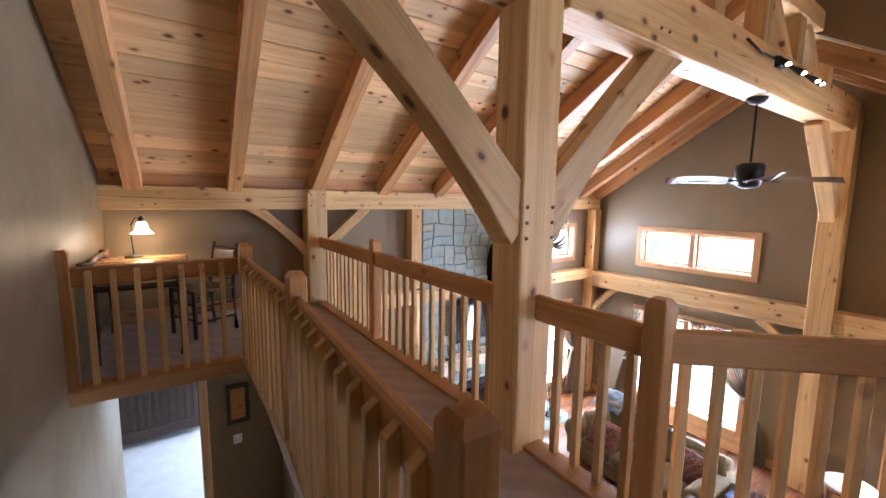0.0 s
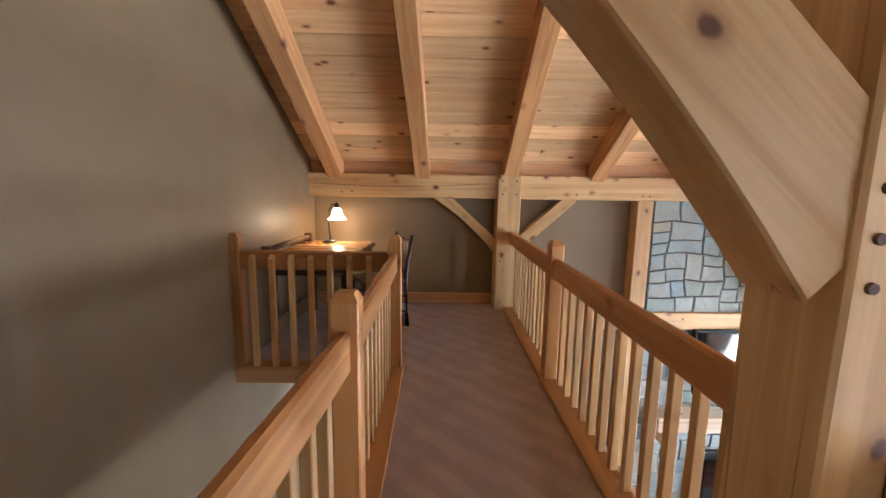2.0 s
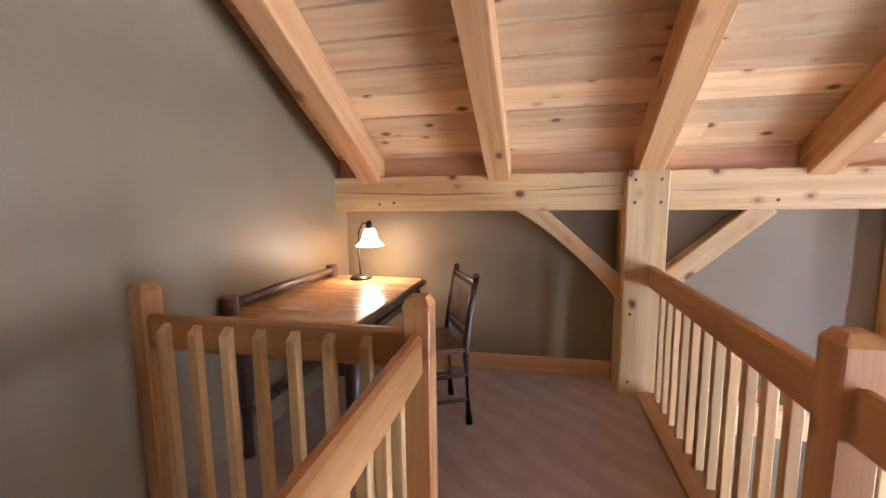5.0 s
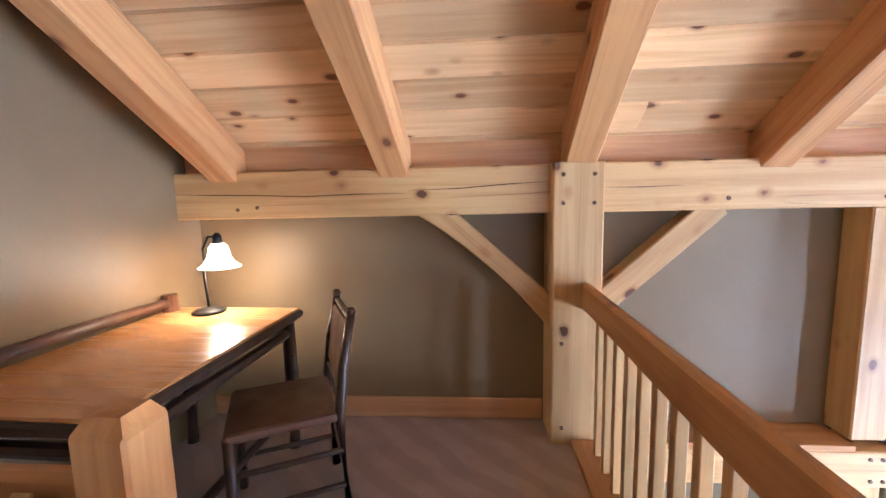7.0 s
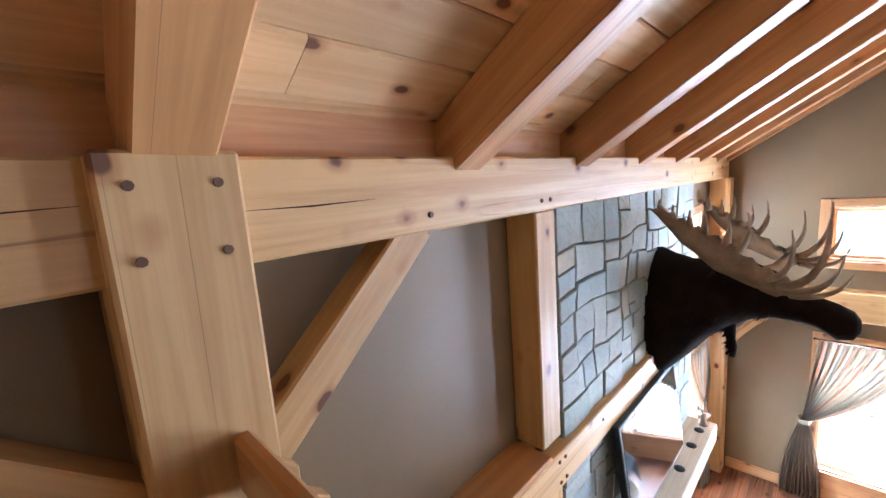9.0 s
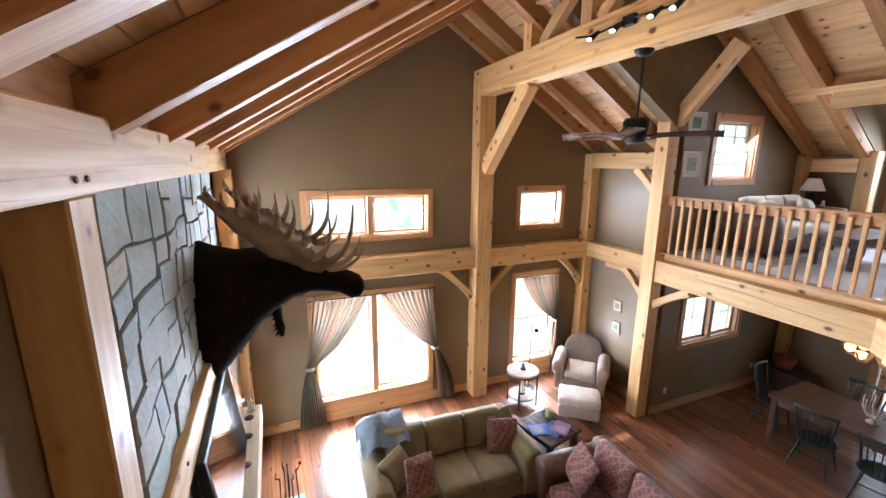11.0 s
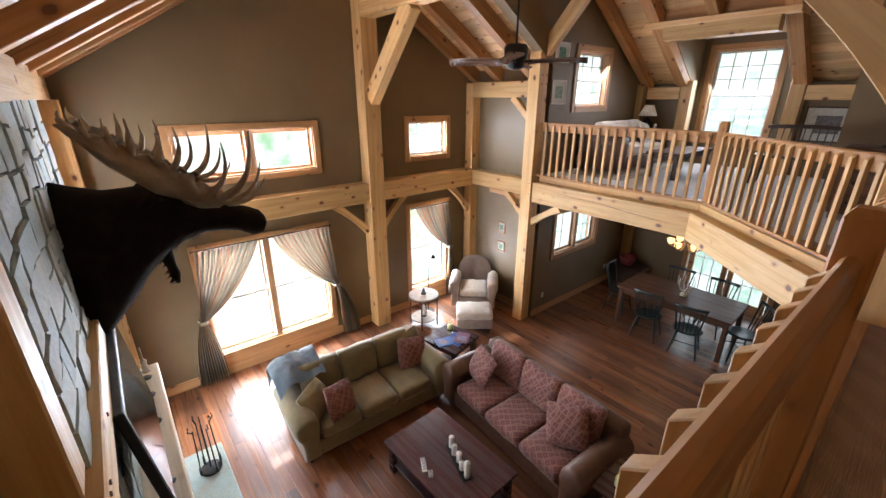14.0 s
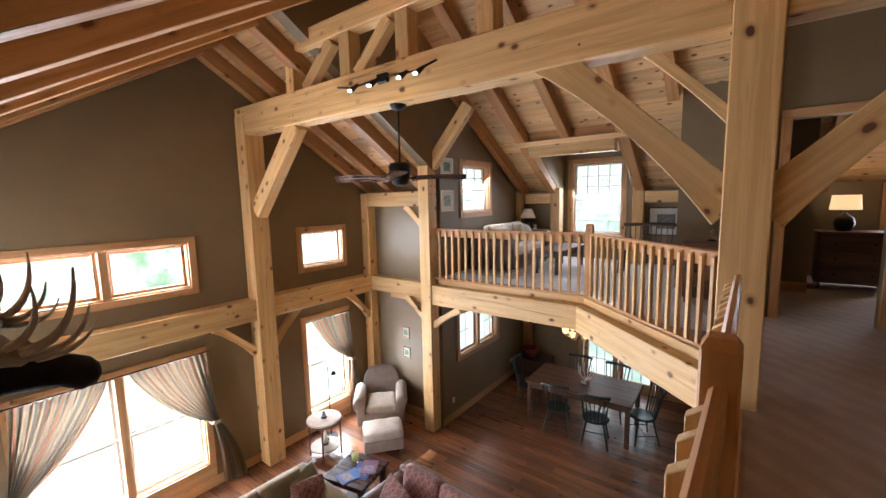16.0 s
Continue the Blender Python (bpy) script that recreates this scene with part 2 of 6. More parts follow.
def glass_material():
    m, t, b = nodes_of("window_glass")
    t.nodes.remove(b)
    tr, gl, mx = t.nodes.new("ShaderNodeBsdfTransparent"), t.nodes.new("ShaderNodeBsdfGlossy"), t.nodes.new("ShaderNodeMixShader")
    gl.inputs["Roughness"].default_value = 0.02
    mx.inputs[0].default_value = 0.06
    t.links.new(tr.outputs[0], mx.inputs[1])
    t.links.new(gl.outputs[0], mx.inputs[2])
    t.links.new(mx.outputs[0], t.nodes["Material Output"].inputs[0])
    return m


M["glass"] = glass_material()


def glow(name, col, strength, base=(0.8, 0.75, 0.65)):
    m, t, b = nodes_of(name)
    b.inputs["Base Color"].default_value = (*base, 1)
    b.inputs["Emission Color"].default_value = (*col, 1)
    b.inputs["Emission Strength"].default_value = strength
    return m


M["bulb"] = glow("lit_bulb", (1, 0.78, 0.5), 40.0)
M["shade"] = glow("lit_glass_shade", (1, 0.72, 0.40), 3.2)
M["drum_shade"] = glow("lit_drum_shade", (1, 0.62, 0.28), 1.0, (0.7, 0.55, 0.35))
M["amber"] = glow("lit_amber_shade", (1, 0.55, 0.2), 2.5, (0.6, 0.35, 0.15))
M["lampshade"] = mottled("linen_lampshade", (0.78, 0.70, 0.58), None, 20, 200, 0.9, 0.2)


def pattern_material():
    """Burgundy weave with small tan diamonds."""
    m, t, b = nodes_of("burgundy_diamond_weave")
    tc = t.nodes.new("ShaderNodeTexCoord")
    mp = t.nodes.new("ShaderNodeMapping")
    mp.inputs["Rotation"].default_value = (0.5, 0.6, 0.785)
    mp.inputs["Scale"].default_value = (11, 11, 11)
    t.links.new(tc.outputs["Object"], mp.inputs[0])
    ch = add(t, "ShaderNodeTexVoronoi", Scale=1.5, Randomness=0.12)
    ch.distance = "CHEBYCHEV"
    t.links.new(mp.outputs[0], ch.inputs["Vector"])
    n = add(t, "ShaderNodeTexNoise", Scale=180.0, Detail=2.0)
    t.links.new(tc.outputs["Object"], n.inputs["Vector"])
    c = mixc(t, ramp(t, ch.outputs["Distance"], 0.36, 0.44, 0, 0.85), (0.16, 0.047, 0.043), (0.30, 0.155, 0.115))
    c = mixc(t, ramp(t, ch.outputs["Distance"], 0.10, 0.18, 0.8, 0), c, (0.28, 0.14, 0.09))
    c = mixc(t, ramp(t, n.outputs[0], 0.4, 0.7, 0, 0.4), c, (0.09, 0.03, 0.03))
    t.links.new(c, b.inputs["Base Color"])
    b.inputs["Roughness"].default_value = 0.9
    b.inputs["Sheen Weight"].default_value = 0.3
    bump(t, b, n.outputs[0], 0.3, 0.003)
    return m


M["pattern"] = pattern_material()


def stripe_material():
    """Curtain cloth with soft vertical stripes of rust, sage and sand."""
    m, t, b = nodes_of("striped_curtain")
    tc = t.nodes.new("ShaderNodeTexCoord")
    sep = t.nodes.new("ShaderNodeSeparateXYZ")
    t.links.new(tc.outputs["UV"], sep.inputs[0])
    mul = t.nodes.new("ShaderNodeMath")
    mul.operation = "MULTIPLY"
    mul.inputs[1].default_value = 6.5
    t.links.new(sep.outputs[0], mul.inputs[0])
    fr = t.nodes.new("ShaderNodeMath")
    fr.operation = "FRACT"
    t.links.new(mul.outputs[0], fr.inputs[0])
    cr = t.nodes.new("ShaderNodeValToRGB")
    cr.color_ramp.interpolation = "CONSTANT"
    cr.color_ramp.elements[0].color, cr.color_ramp.elements[1].color = (0.38, 0.31, 0.22, 1), (0.13, 0.135, 0.10, 1)
    cr.color_ramp.elements[1].position = 0.3
    for p, c in ((0.42, (0.40, 0.14, 0.05, 1)), (0.54, (0.38, 0.31, 0.22, 1)), (0.68, (0.15, 0.175, 0.165, 1)), (0.82, (0.34, 0.24, 0.15, 1))):
        cr.color_ramp.elements.new(p).color = c
    t.links.new(fr.outputs[0], cr.inputs[0])
    n = add(t, "ShaderNodeTexNoise", Scale=150.0)
    t.links.new(tc.outputs["Object"], n.inputs["Vector"])
    t.links.new(mixc(t, ramp(t, n.outputs[0], 0.4, 0.7, 0, 0.3), cr.outputs[0], (0.16, 0.13, 0.10)), b.inputs["Base Color"])
    b.inputs["Roughness"].default_value = 0.85
    bump(t, b, n.outputs[0], 0.2, 0.002)
    thin, mx = t.nodes.new("ShaderNodeBsdfTranslucent"), t.nodes.new("ShaderNodeMixShader")
    thin.inputs[0].default_value = (0.62, 0.52, 0.40, 1)
    mx.inputs[0].default_value = 0.12
    t.links.new(b.outputs[0], mx.inputs[1])
    t.links.new(thin.outputs[0], mx.inputs[2])
    t.links.new(mx.outputs[0], t.nodes["Material Output"].inputs[0])
    return m


M["curtain"] = stripe_material()


def screen_material():
    m, t, b = nodes_of("dark_screen")
    b.inputs["Base Color"].default_value = (0.004, 0.004, 0.005, 1)
    b.inputs["Roughness"].default_value = 0.06
    b.inputs["Specular IOR Level"].default_value = 0.9
    return m


M["screen"] = screen_material()

# emissive backdrop: the bright daylight outside is put into its glow and colour
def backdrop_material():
    m, t, b = nodes_of("glowing_haze_backdrop")
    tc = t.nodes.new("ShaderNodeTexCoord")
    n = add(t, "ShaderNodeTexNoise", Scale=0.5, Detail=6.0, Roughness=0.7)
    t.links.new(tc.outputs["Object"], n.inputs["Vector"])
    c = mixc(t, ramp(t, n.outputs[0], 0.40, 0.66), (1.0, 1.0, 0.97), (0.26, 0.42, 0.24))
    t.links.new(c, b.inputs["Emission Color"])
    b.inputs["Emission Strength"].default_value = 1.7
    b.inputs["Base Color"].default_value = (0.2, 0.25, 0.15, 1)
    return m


M["haze"] = backdrop_material()


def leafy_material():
    """Pale sunlit leaves and gaps of sky, painted into a backdrop that glows."""
    m, t, b = nodes_of("glowing_leaf_backdrop")
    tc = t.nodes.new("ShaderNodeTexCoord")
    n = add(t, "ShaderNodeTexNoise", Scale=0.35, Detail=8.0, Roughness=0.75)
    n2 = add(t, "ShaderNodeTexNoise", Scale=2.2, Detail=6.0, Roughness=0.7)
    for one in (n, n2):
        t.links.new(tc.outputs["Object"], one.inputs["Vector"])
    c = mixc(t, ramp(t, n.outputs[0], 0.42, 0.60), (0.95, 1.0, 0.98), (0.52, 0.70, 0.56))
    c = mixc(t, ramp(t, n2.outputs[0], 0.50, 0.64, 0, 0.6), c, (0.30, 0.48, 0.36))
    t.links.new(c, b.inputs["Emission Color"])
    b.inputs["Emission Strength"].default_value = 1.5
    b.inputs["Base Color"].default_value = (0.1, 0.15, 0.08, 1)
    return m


M["leaves"] = leafy_material()

# ---- mesh helpers ----
MESHES = {}


def mesh_of(bm, mat, smooth=False):
    me = bpy.data.meshes.new("m")
    bm.normal_update()
    bm.to_mesh(me)
    bm.free()
    for one in (mat if isinstance(mat, (list, tuple)) else (mat,)):
        me.materials.append(one)
    if smooth:
        me.polygons.foreach_set("use_smooth", [True] * len(me.polygons))
    return me


def part(name, bm, material, parent, label="", m=None, smooth=False):
    """One mesh under a thing, or a thing of its own where parent is None."""
    ob = new(name, bm if isinstance(bm, bpy.types.Mesh) else mesh_of(bm, material, smooth))
    ob.parent = parent
    if m is not None:
        ob.matrix_basis = m
    if label:
        ob["label"] = label
    return ob


def thing(name, m, label, category, group=""):
    ob = new(name)
    ob.matrix_basis = m
    return tagged(ob, label, category, group)


def block(bm, lo, hi, bev=0.0, m=None, seg=1):
    """A box from corner lo to corner hi, its edges eased by bev."""
    c = [(a + b) / 2 for a, b in zip(lo, hi)]
    s = [max(abs(b - a), 1e-4) for a, b in zip(lo, hi)]
    r = bmesh.ops.create_cube(bm, size=1, matrix=(m or Matrix()) @ Matrix.Translation(c) @ Matrix.Diagonal((*s, 1)))
    if bev:
        vs = set(r["verts"])
        es = [e for e in bm.edges if e.verts[0] in vs and e.verts[1] in vs]
        bmesh.ops.bevel(bm, geom=es, offset=min(bev, min(s) * 0.45), segments=seg, affect="EDGES", profile=0.5)
    return bm


def box_bm(lo, hi, bev=0.0, seg=1):
    return block(bmesh.new(), lo, hi, bev, None, seg)


def tube(bm, p, q, r0, r1=None, n=8):
    """A round bar from p to q."""
    p, q = Vector(p), Vector(q)
    r1 = r0 if r1 is None else r1
    z = (q - p)
    rot = z.to_track_quat("Z", "Y").to_matrix().to_4x4()
    bmesh.ops.create_cone(bm, cap_ends=True, segments=n, radius1=r0, radius2=r1, depth=z.length, matrix=Matrix.Translation((p + q) / 2) @ rot)
    return bm


def tube_bm(*a, **k):
    return tube(bmesh.new(), *a, **k)


def lathe(bm, prof, n=20, m=None):
    """A body of revolution round z from pairs (radius, height)."""
    m = m or Matrix()
    rings = [[bm.verts.new(m @ Vector((r * math.cos(2 * math.pi * i / n), r * math.sin(2 * math.pi * i / n), z))) for i in range(n)] for r, z in prof]
    for a, b in zip(rings, rings[1:]):
        for i in range(n):
            bm.faces.new((a[i], a[(i + 1) % n], b[(i + 1) % n], b[i]))
    bm.faces.new(list(reversed(rings[0])))
    bm.faces.new(rings[-1])
    return bm


def lathe_bm(prof, n=20):
    return lathe(bmesh.new(), prof, n)


def sweep(bm, pts, radii, n=8, flat=1.0):
    """A bar along the points with a radius at each, flattened by flat."""
    pts = [Vector(p) for p in pts]
    rings = []
    for i, p in enumerate(pts):
        d = (pts[min(i + 1, len(pts) - 1)] - pts[max(i - 1, 0)]).normalized()
        side = d.cross(Vector((0, 0, 1)))
        side = side.normalized() if side.length > 1e-3 else Vector((1, 0, 0))
        up = side.cross(d)
        r = radii[i] if isinstance(radii, (list, tuple)) else radii
        rings.append([bm.verts.new(p + side * (r * math.cos(2 * math.pi * k / n)) + up * (r * flat * math.sin(2 * math.pi * k / n))) for k in range(n)])
    for a, b in zip(rings, rings[1:]):
        for k in range(n):
            bm.faces.new((a[k], b[k], b[(k + 1) % n], a[(k + 1) % n]))
    bm.faces.new(rings[0])
    bm.faces.new(list(reversed(rings[-1])))
    bmesh.ops.recalc_face_normals(bm, faces=bm.faces)
    return bm


def cushion_bm(sx, sy, sz, puff=0.25, n=8):
    """A stuffed cushion centred on the origin, plump in the middle and thin at the seams."""
    bm = bmesh.new()
    bmesh.ops.create_cube(bm, size=1)
    bmesh.ops.subdivide_edges(bm, edges=bm.edges[:], cuts=n, use_grid_fill=True)
    for v in bm.verts:
        x, y, z = v.co * 2
        fx, fy, fz = 1 - abs(x) ** 3.2, 1 - abs(y) ** 3.2, 1 - abs(z) ** 3
        round_ = (max(fx, 0.0) * max(fy, 0.0)) ** 0.4
        v.co = (x * sx / 2 * (0.94 + 0.06 * fz - 0.04 * (1 - fy)), y * sy / 2 * (0.94 + 0.06 * fz - 0.04 * (1 - fx)), z * sz / 2 * ((1 - puff) + puff * round_) + 0.006 * math.sin(7 * x + 3 * y))
    return bm


def bar(p, q, w, h, mat, name="timber", parent=None, bev=0.008, up=(0, 0, 1), label=""):
    """A squared timber from p to q: local x runs along it, w across, h up; sharing meshes of one size."""
    p, q = Vector(p), Vector(q)
    L = (q - p).length
    key = (round(L, 3), w, h, mat, bev)
    if key not in MESHES:
        MESHES[key] = mesh_of(box_bm((0, -w / 2, -h / 2), (L, w / 2, h / 2), bev), M[mat])
    x = (q - p).normalized()
    u = Vector(up)
    y = u.cross(x)
    y = y.normalized() if y.length > 1e-4 else Vector((0, 1, 0))
    z = x.cross(y)
    m = Matrix((x, y, z)).transposed().to_4x4()
    m.translation = p
    ob = part(name, MESHES[key], None, parent, label)
    ob.matrix_basis = m if parent is None else parent.matrix_basis.inverted() @ m
    return ob


def structure(ob, label, category):
    return tagged(ob, label, category, kind="structure")


def curved_brace(p, q, w, depth, sag, mat, label, bev=0.006):
    """A knee brace from p to q whose lower edge is arched by sag, cut from a plank w thick."""
    p, q = Vector(p), Vector(q)
    L = (q - p).length
    bm = bmesh.new()
    n = 12
    rows = []
    for i in range(n + 1):
        s = i / n
        lo = -depth / 2 + sag * (4 * s * (1 - s)) * 1.0
        hi = depth / 2 + sag * (4 * s * (1 - s)) * 0.0
        rows.append([bm.verts.new((s * L, sy * w / 2, z)) for sy, z in ((-1, lo), (1, lo), (1, hi), (-1, hi))])
    for a, b in zip(rows, rows[1:]):
        for k in range(4):
            bm.faces.new((a[k], a[(k + 1) % 4], b[(k + 1) % 4], b[k]))
    bm.faces.new(rows[0][::-1])
    bm.faces.new(rows[-1])
    bmesh.ops.recalc_face_normals(bm, faces=bm.faces)
    sharp = [e for e in bm.edges if len(e.link_faces) == 2 and e.calc_face_angle() > 1.0]
    bmesh.ops.bevel(bm, geom=sharp, offset=bev, segments=1, affect="EDGES")
    x = (q - p).normalized()
    y = Vector((0, 0, 1)).cross(x).normalized()
    m = Matrix((x, y, x.cross(y))).transposed().to_4x4()
    m.translation = p
    ob = part("knee_brace", bm, M[mat], None, m=m)
    return structure(ob, label, "brace")

# ---- structure ----
def slab(name, lo, hi, mat, label, category, holes=(), axis=None, top=None, knee=()):
    """A wall or floor as a box, with rectangular openings cut through along one axis."""
    bm = bmesh.new()
    if not holes:
        block(bm, lo, hi)
    else:
        a, b = [i for i in range(3) if i != axis]
        xs = sorted({lo[a], hi[a], *knee, *[h[0] for h in holes], *[h[1] for h in holes]})
        zs = sorted({lo[b], hi[b], *[h[2] for h in holes], *[h[3] for h in holes]})
        for x0, x1 in zip(xs, xs[1:]):
            for z0, z1 in zip(zs, zs[1:]):
                cx, cz = (x0 + x1) / 2, (z0 + z1) / 2
                if any(h[0] < cx < h[1] and h[2] < cz < h[3] for h in holes):
                    continue
                l, u = list(lo), list(hi)
                l[a], u[a], l[b], u[b] = x0, x1, z0, z1
                first = len(bm.verts)
                block(bm, l, u)
                if top and z1 == hi[b]:
                    bm.verts.ensure_lookup_table()
                    for v in bm.verts[first:]:
                        if v.co[b] > z0 + 1e-4:
                            v.co[b] = top(v.co[a])
        bmesh.ops.remove_doubles(bm, verts=bm.verts, dist=1e-4)
        seen = {}
        for f in bm.faces[:]:
            k = tuple(round(v, 3) for v in f.calc_center_median())
            seen.setdefault(k, []).append(f)
        bmesh.ops.delete(bm, geom=[f for fs in seen.values() if len(fs) > 1 for f in fs], context="FACES")
    return structure(part(name, bm, M[mat], None), label, category)


def prism(name, outline, lo, hi, axis, mat, label, category):
    """A flat-sided solid: an outline in the two other axes, drawn out along one axis from lo to hi."""
    bm = bmesh.new()
    ends = []
    for v in (lo, hi):
        ring = []
        for a, b in outline:
            c = [a, b]
            c.insert(axis, v)
            ring.append(bm.verts.new(c))
        ends.append(ring)
    n = len(outline)
    for i in range(n):
        bm.faces.new((ends[0][i], ends[0][(i + 1) % n], ends[1][(i + 1) % n], ends[1][i]))
    bm.faces.new(ends[0][::-1])
    bm.faces.new(ends[1])
    bmesh.ops.recalc_face_normals(bm, faces=bm.faces)
    return structure(part(name, bm, M[mat], None), label, category)


RY, RZ = 4.97, 3.56          # ridge of the low bay, underside of the boards
MY, MZ = 3.51, 4.44          # ridge of the main roof, underside of the boards


def north(y):
    return 1.66 + S * (8.07 - y)


def bay(y):
    return RZ - S * (RY - y)


def south(y):
    return MZ - S * (MY - y)


WX = 7.05                    # wall at the end of the loft
# openings: y0, y1, z0, z1 in the gable, inside the casings
GABLE = {"strip": (5.276, 7.11, 0.225, 0.833), "small": (2.653, 3.519, 0.24, 0.848), "pair": (5.265, 7.10, -2.40, -0.734), "tall": (2.66, 3.54, -2.40, -0.72)}
slab("wall_gable", (GX, 1.7, F - 0.1), (GX + 0.2, EY + 0.2, 1.3), "wall", "taupe painted gable wall with timber framing", "wall", [GABLE[k] for k in GABLE], 0, lambda y: min(bay(y), north(y)) + 0.06, (RY,))
EAVE = {"bed": (0.68, 1.44, F - 0.2, -0.73), "high": (7.42, 8.25, 0.23, 0.85), "low": (7.42, 8.25, -2.40, -0.77)}
slab("wall_eave", (0.3, EY, F - 0.1), (GX, EY + 0.2, 1.8), "wall", "taupe painted eave wall beside the stone chimney", "wall", [EAVE[k] for k in EAVE], 1)
# partition beside the bridge, turned slightly off the square
prism("wall_partition", [(-1.5, F), (EY, F), (EY, north(EY)), (MY, MZ + 0.1), (-1.5, south(-1.5))], -0.2, 0.0, 0, "wall", "taupe painted partition wall rising to the roof", "wall").matrix_basis = pose(0.24, 0, 0, 0, 0, -3.2)
slab("wall_loft_end", (WX, -2.2, F - 0.1), (WX + 0.18, 2.0, 2.2), "wall", "taupe painted end wall of the loft and dining area", "wall", [(0.344, 1.312, 1.10, 1.99), (0.06, 1.48, -1.61, -0.80)], 0, lambda y: south(y) + 0.06)
prism("wall_loft_end_peak", [(2.0, 1.74), (RY, bay(RY)), (MY, MZ + 0.1), (2.0, south(2.0) + 0.06)], WX, WX + 0.18, 0, "wall", "taupe painted wall under the loft roof", "wall")
slab("wall_bay_side", (WX + 0.19, 1.75, F - 0.1), (GX, 1.95, 1.75), "wall", "taupe painted side wall with two small framed prints", "wall")
# back of loft and dining area
slab("wall_dining_back", (0.3, -1.55, F - 0.1), (WX, -1.35, -0.05), "wall", "taupe painted dining wall with glazed doors", "wall", [(4.12, 5.62, F - 0.2, -0.62)], 1)
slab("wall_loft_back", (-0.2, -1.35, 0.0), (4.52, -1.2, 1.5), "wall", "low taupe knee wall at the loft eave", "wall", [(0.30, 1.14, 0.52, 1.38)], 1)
slab("wall_loft_back_b", (6.27, -1.35, 0.0), (WX, -1.2, 1.5), "wall", "low taupe knee wall at the loft eave", "wall")
slab("wall_dormer", (4.3, -1.65, 0.0), (6.5, -1.5, 2.75), "wall", "taupe painted dormer wall with a tall sash window", "wall", [(4.925, 5.975, 0.54, 2.08)], 1)
for nm, x in (("wall_dormer_cheek_a", 4.52), ("wall_dormer_cheek_b", 6.17)):
    prism(nm, [(-1.5, 0.0), (-1.2, 0.0), (-1.2, 1.5), (0.5, south(0.5)), (0.5, 2.62), (-1.5, 2.5)], x, x + 0.15, 0, "wall", "taupe painted dormer cheek", "wall")
# darker rafter material paints in the shade on this blocking
slab("trim_dormer", (4.60, 0.36, 2.315), (6.17, 0.40, 2.62), "rafter", "pine board above the dormer header, coloured darker for shade", "trim")
slab("ceiling_dormer", (4.4, -1.65, 2.29), (6.42, 0.52, 2.37), "boards", "pine boards over the dormer", "ceiling")
# bedroom front beside the landing
slab("wall_bedroom", (-0.2, 1.86, 0.0), (2.70, 2.0, 3.6), "wall", "taupe painted wall with a cased doorway", "wall", [(1.74, 2.49, -0.1, 2.10)], 1)
slab("wall_bedroom_jog", (2.70, 0.86, 0.0), (2.84, 1.95, 3.5), "wall", "taupe painted bedroom wall", "wall")
slab("wall_bedroom_far", (2.70, 0.70, 0.0), (3.62, 0.86, 3.2), "wall", "taupe painted wall facing the loft", "wall")
slab("wall_bedroom_side", (3.47, -1.2, 0.0), (3.62, 0.70, 3.0), "wall", "taupe painted bedroom side wall", "wall")
slab("wall_closet", (2.12, -0.55, 0.0), (2.9, 0.30, 2.6), "wall", "dark closet wall inside the bedroom", "wall")
# ground floor partitions under the bridge
slab("wall_hall_side", (2.36, 7.7, F), (2.50, EY, -0.12), "wall", "taupe painted hall side wall", "wall")
# bedroom wing behind the eave wall
slab("wall_wing_end", (-1.4, 12.6, F), (3.0, 12.75, -0.2), "wall", "taupe painted bedroom wall", "wall")
slab("wall_wing_side", (3.0, EY + 0.2, F), (3.15, 12.75, -0.2), "wall", "taupe painted bedroom wall with a window", "wall", [(9.5, 11.1, -2.1, -0.8)], 0)
slab("wall_wing_window", (-1.4, EY + 0.2, F), (-1.25, 12.6, -0.2), "wall", "taupe painted bedroom wall", "wall")
slab("ceiling_wing", (-1.4, EY + 0.2, -0.28), (3.15, 12.75, -0.2), "white", "white bedroom ceiling", "ceiling")

# ground floor: long planks
floor = structure(part("floor", box_bm((0.2, -1.6, F - 0.12), (GX + 0.05, EY + 0.1, F - 0.012)), M["tablewood"], None), "reddish-brown wide plank hardwood floor", "floor")
FLOOR_PLANKS = floor
slab("floor_hall_bedroom", (-1.4, EY - 0.05, F - 0.1), (3.15, 12.75, F + 0.004), "greycarpet", "pale grey bedroom carpet", "floor")
# upper floors
prism("floor_bridge", [(1.70, 3.32), (1.80, 6.55), (0.55, 6.50), (0.60, EY), (2.97, EY), (2.93, 4.2), (2.90, 3.62), (4.53, 2.08), (WX, 2.08), (WX, -1.9), (0.2, -1.9), (0.2, 3.32)], -0.10, 0.0, 2, "carpet", "ribbed taupe carpet on the bridge and landing", "floor")
slab("ceiling_dining", (1.9, -1.35, -0.34), (WX, 1.95, -0.11), "wall", "taupe ceiling under the loft", "ceiling")
prism("floor_loft", [(4.45, 2.0), (WX, 2.0), (WX, -1.45), (3.62, -1.45), (3.62, 0.9), (2.9, 2.9), (3.50, 2.9)], 0.003, 0.010, 2, "greycarpet", "pale grey loft carpet", "floor")


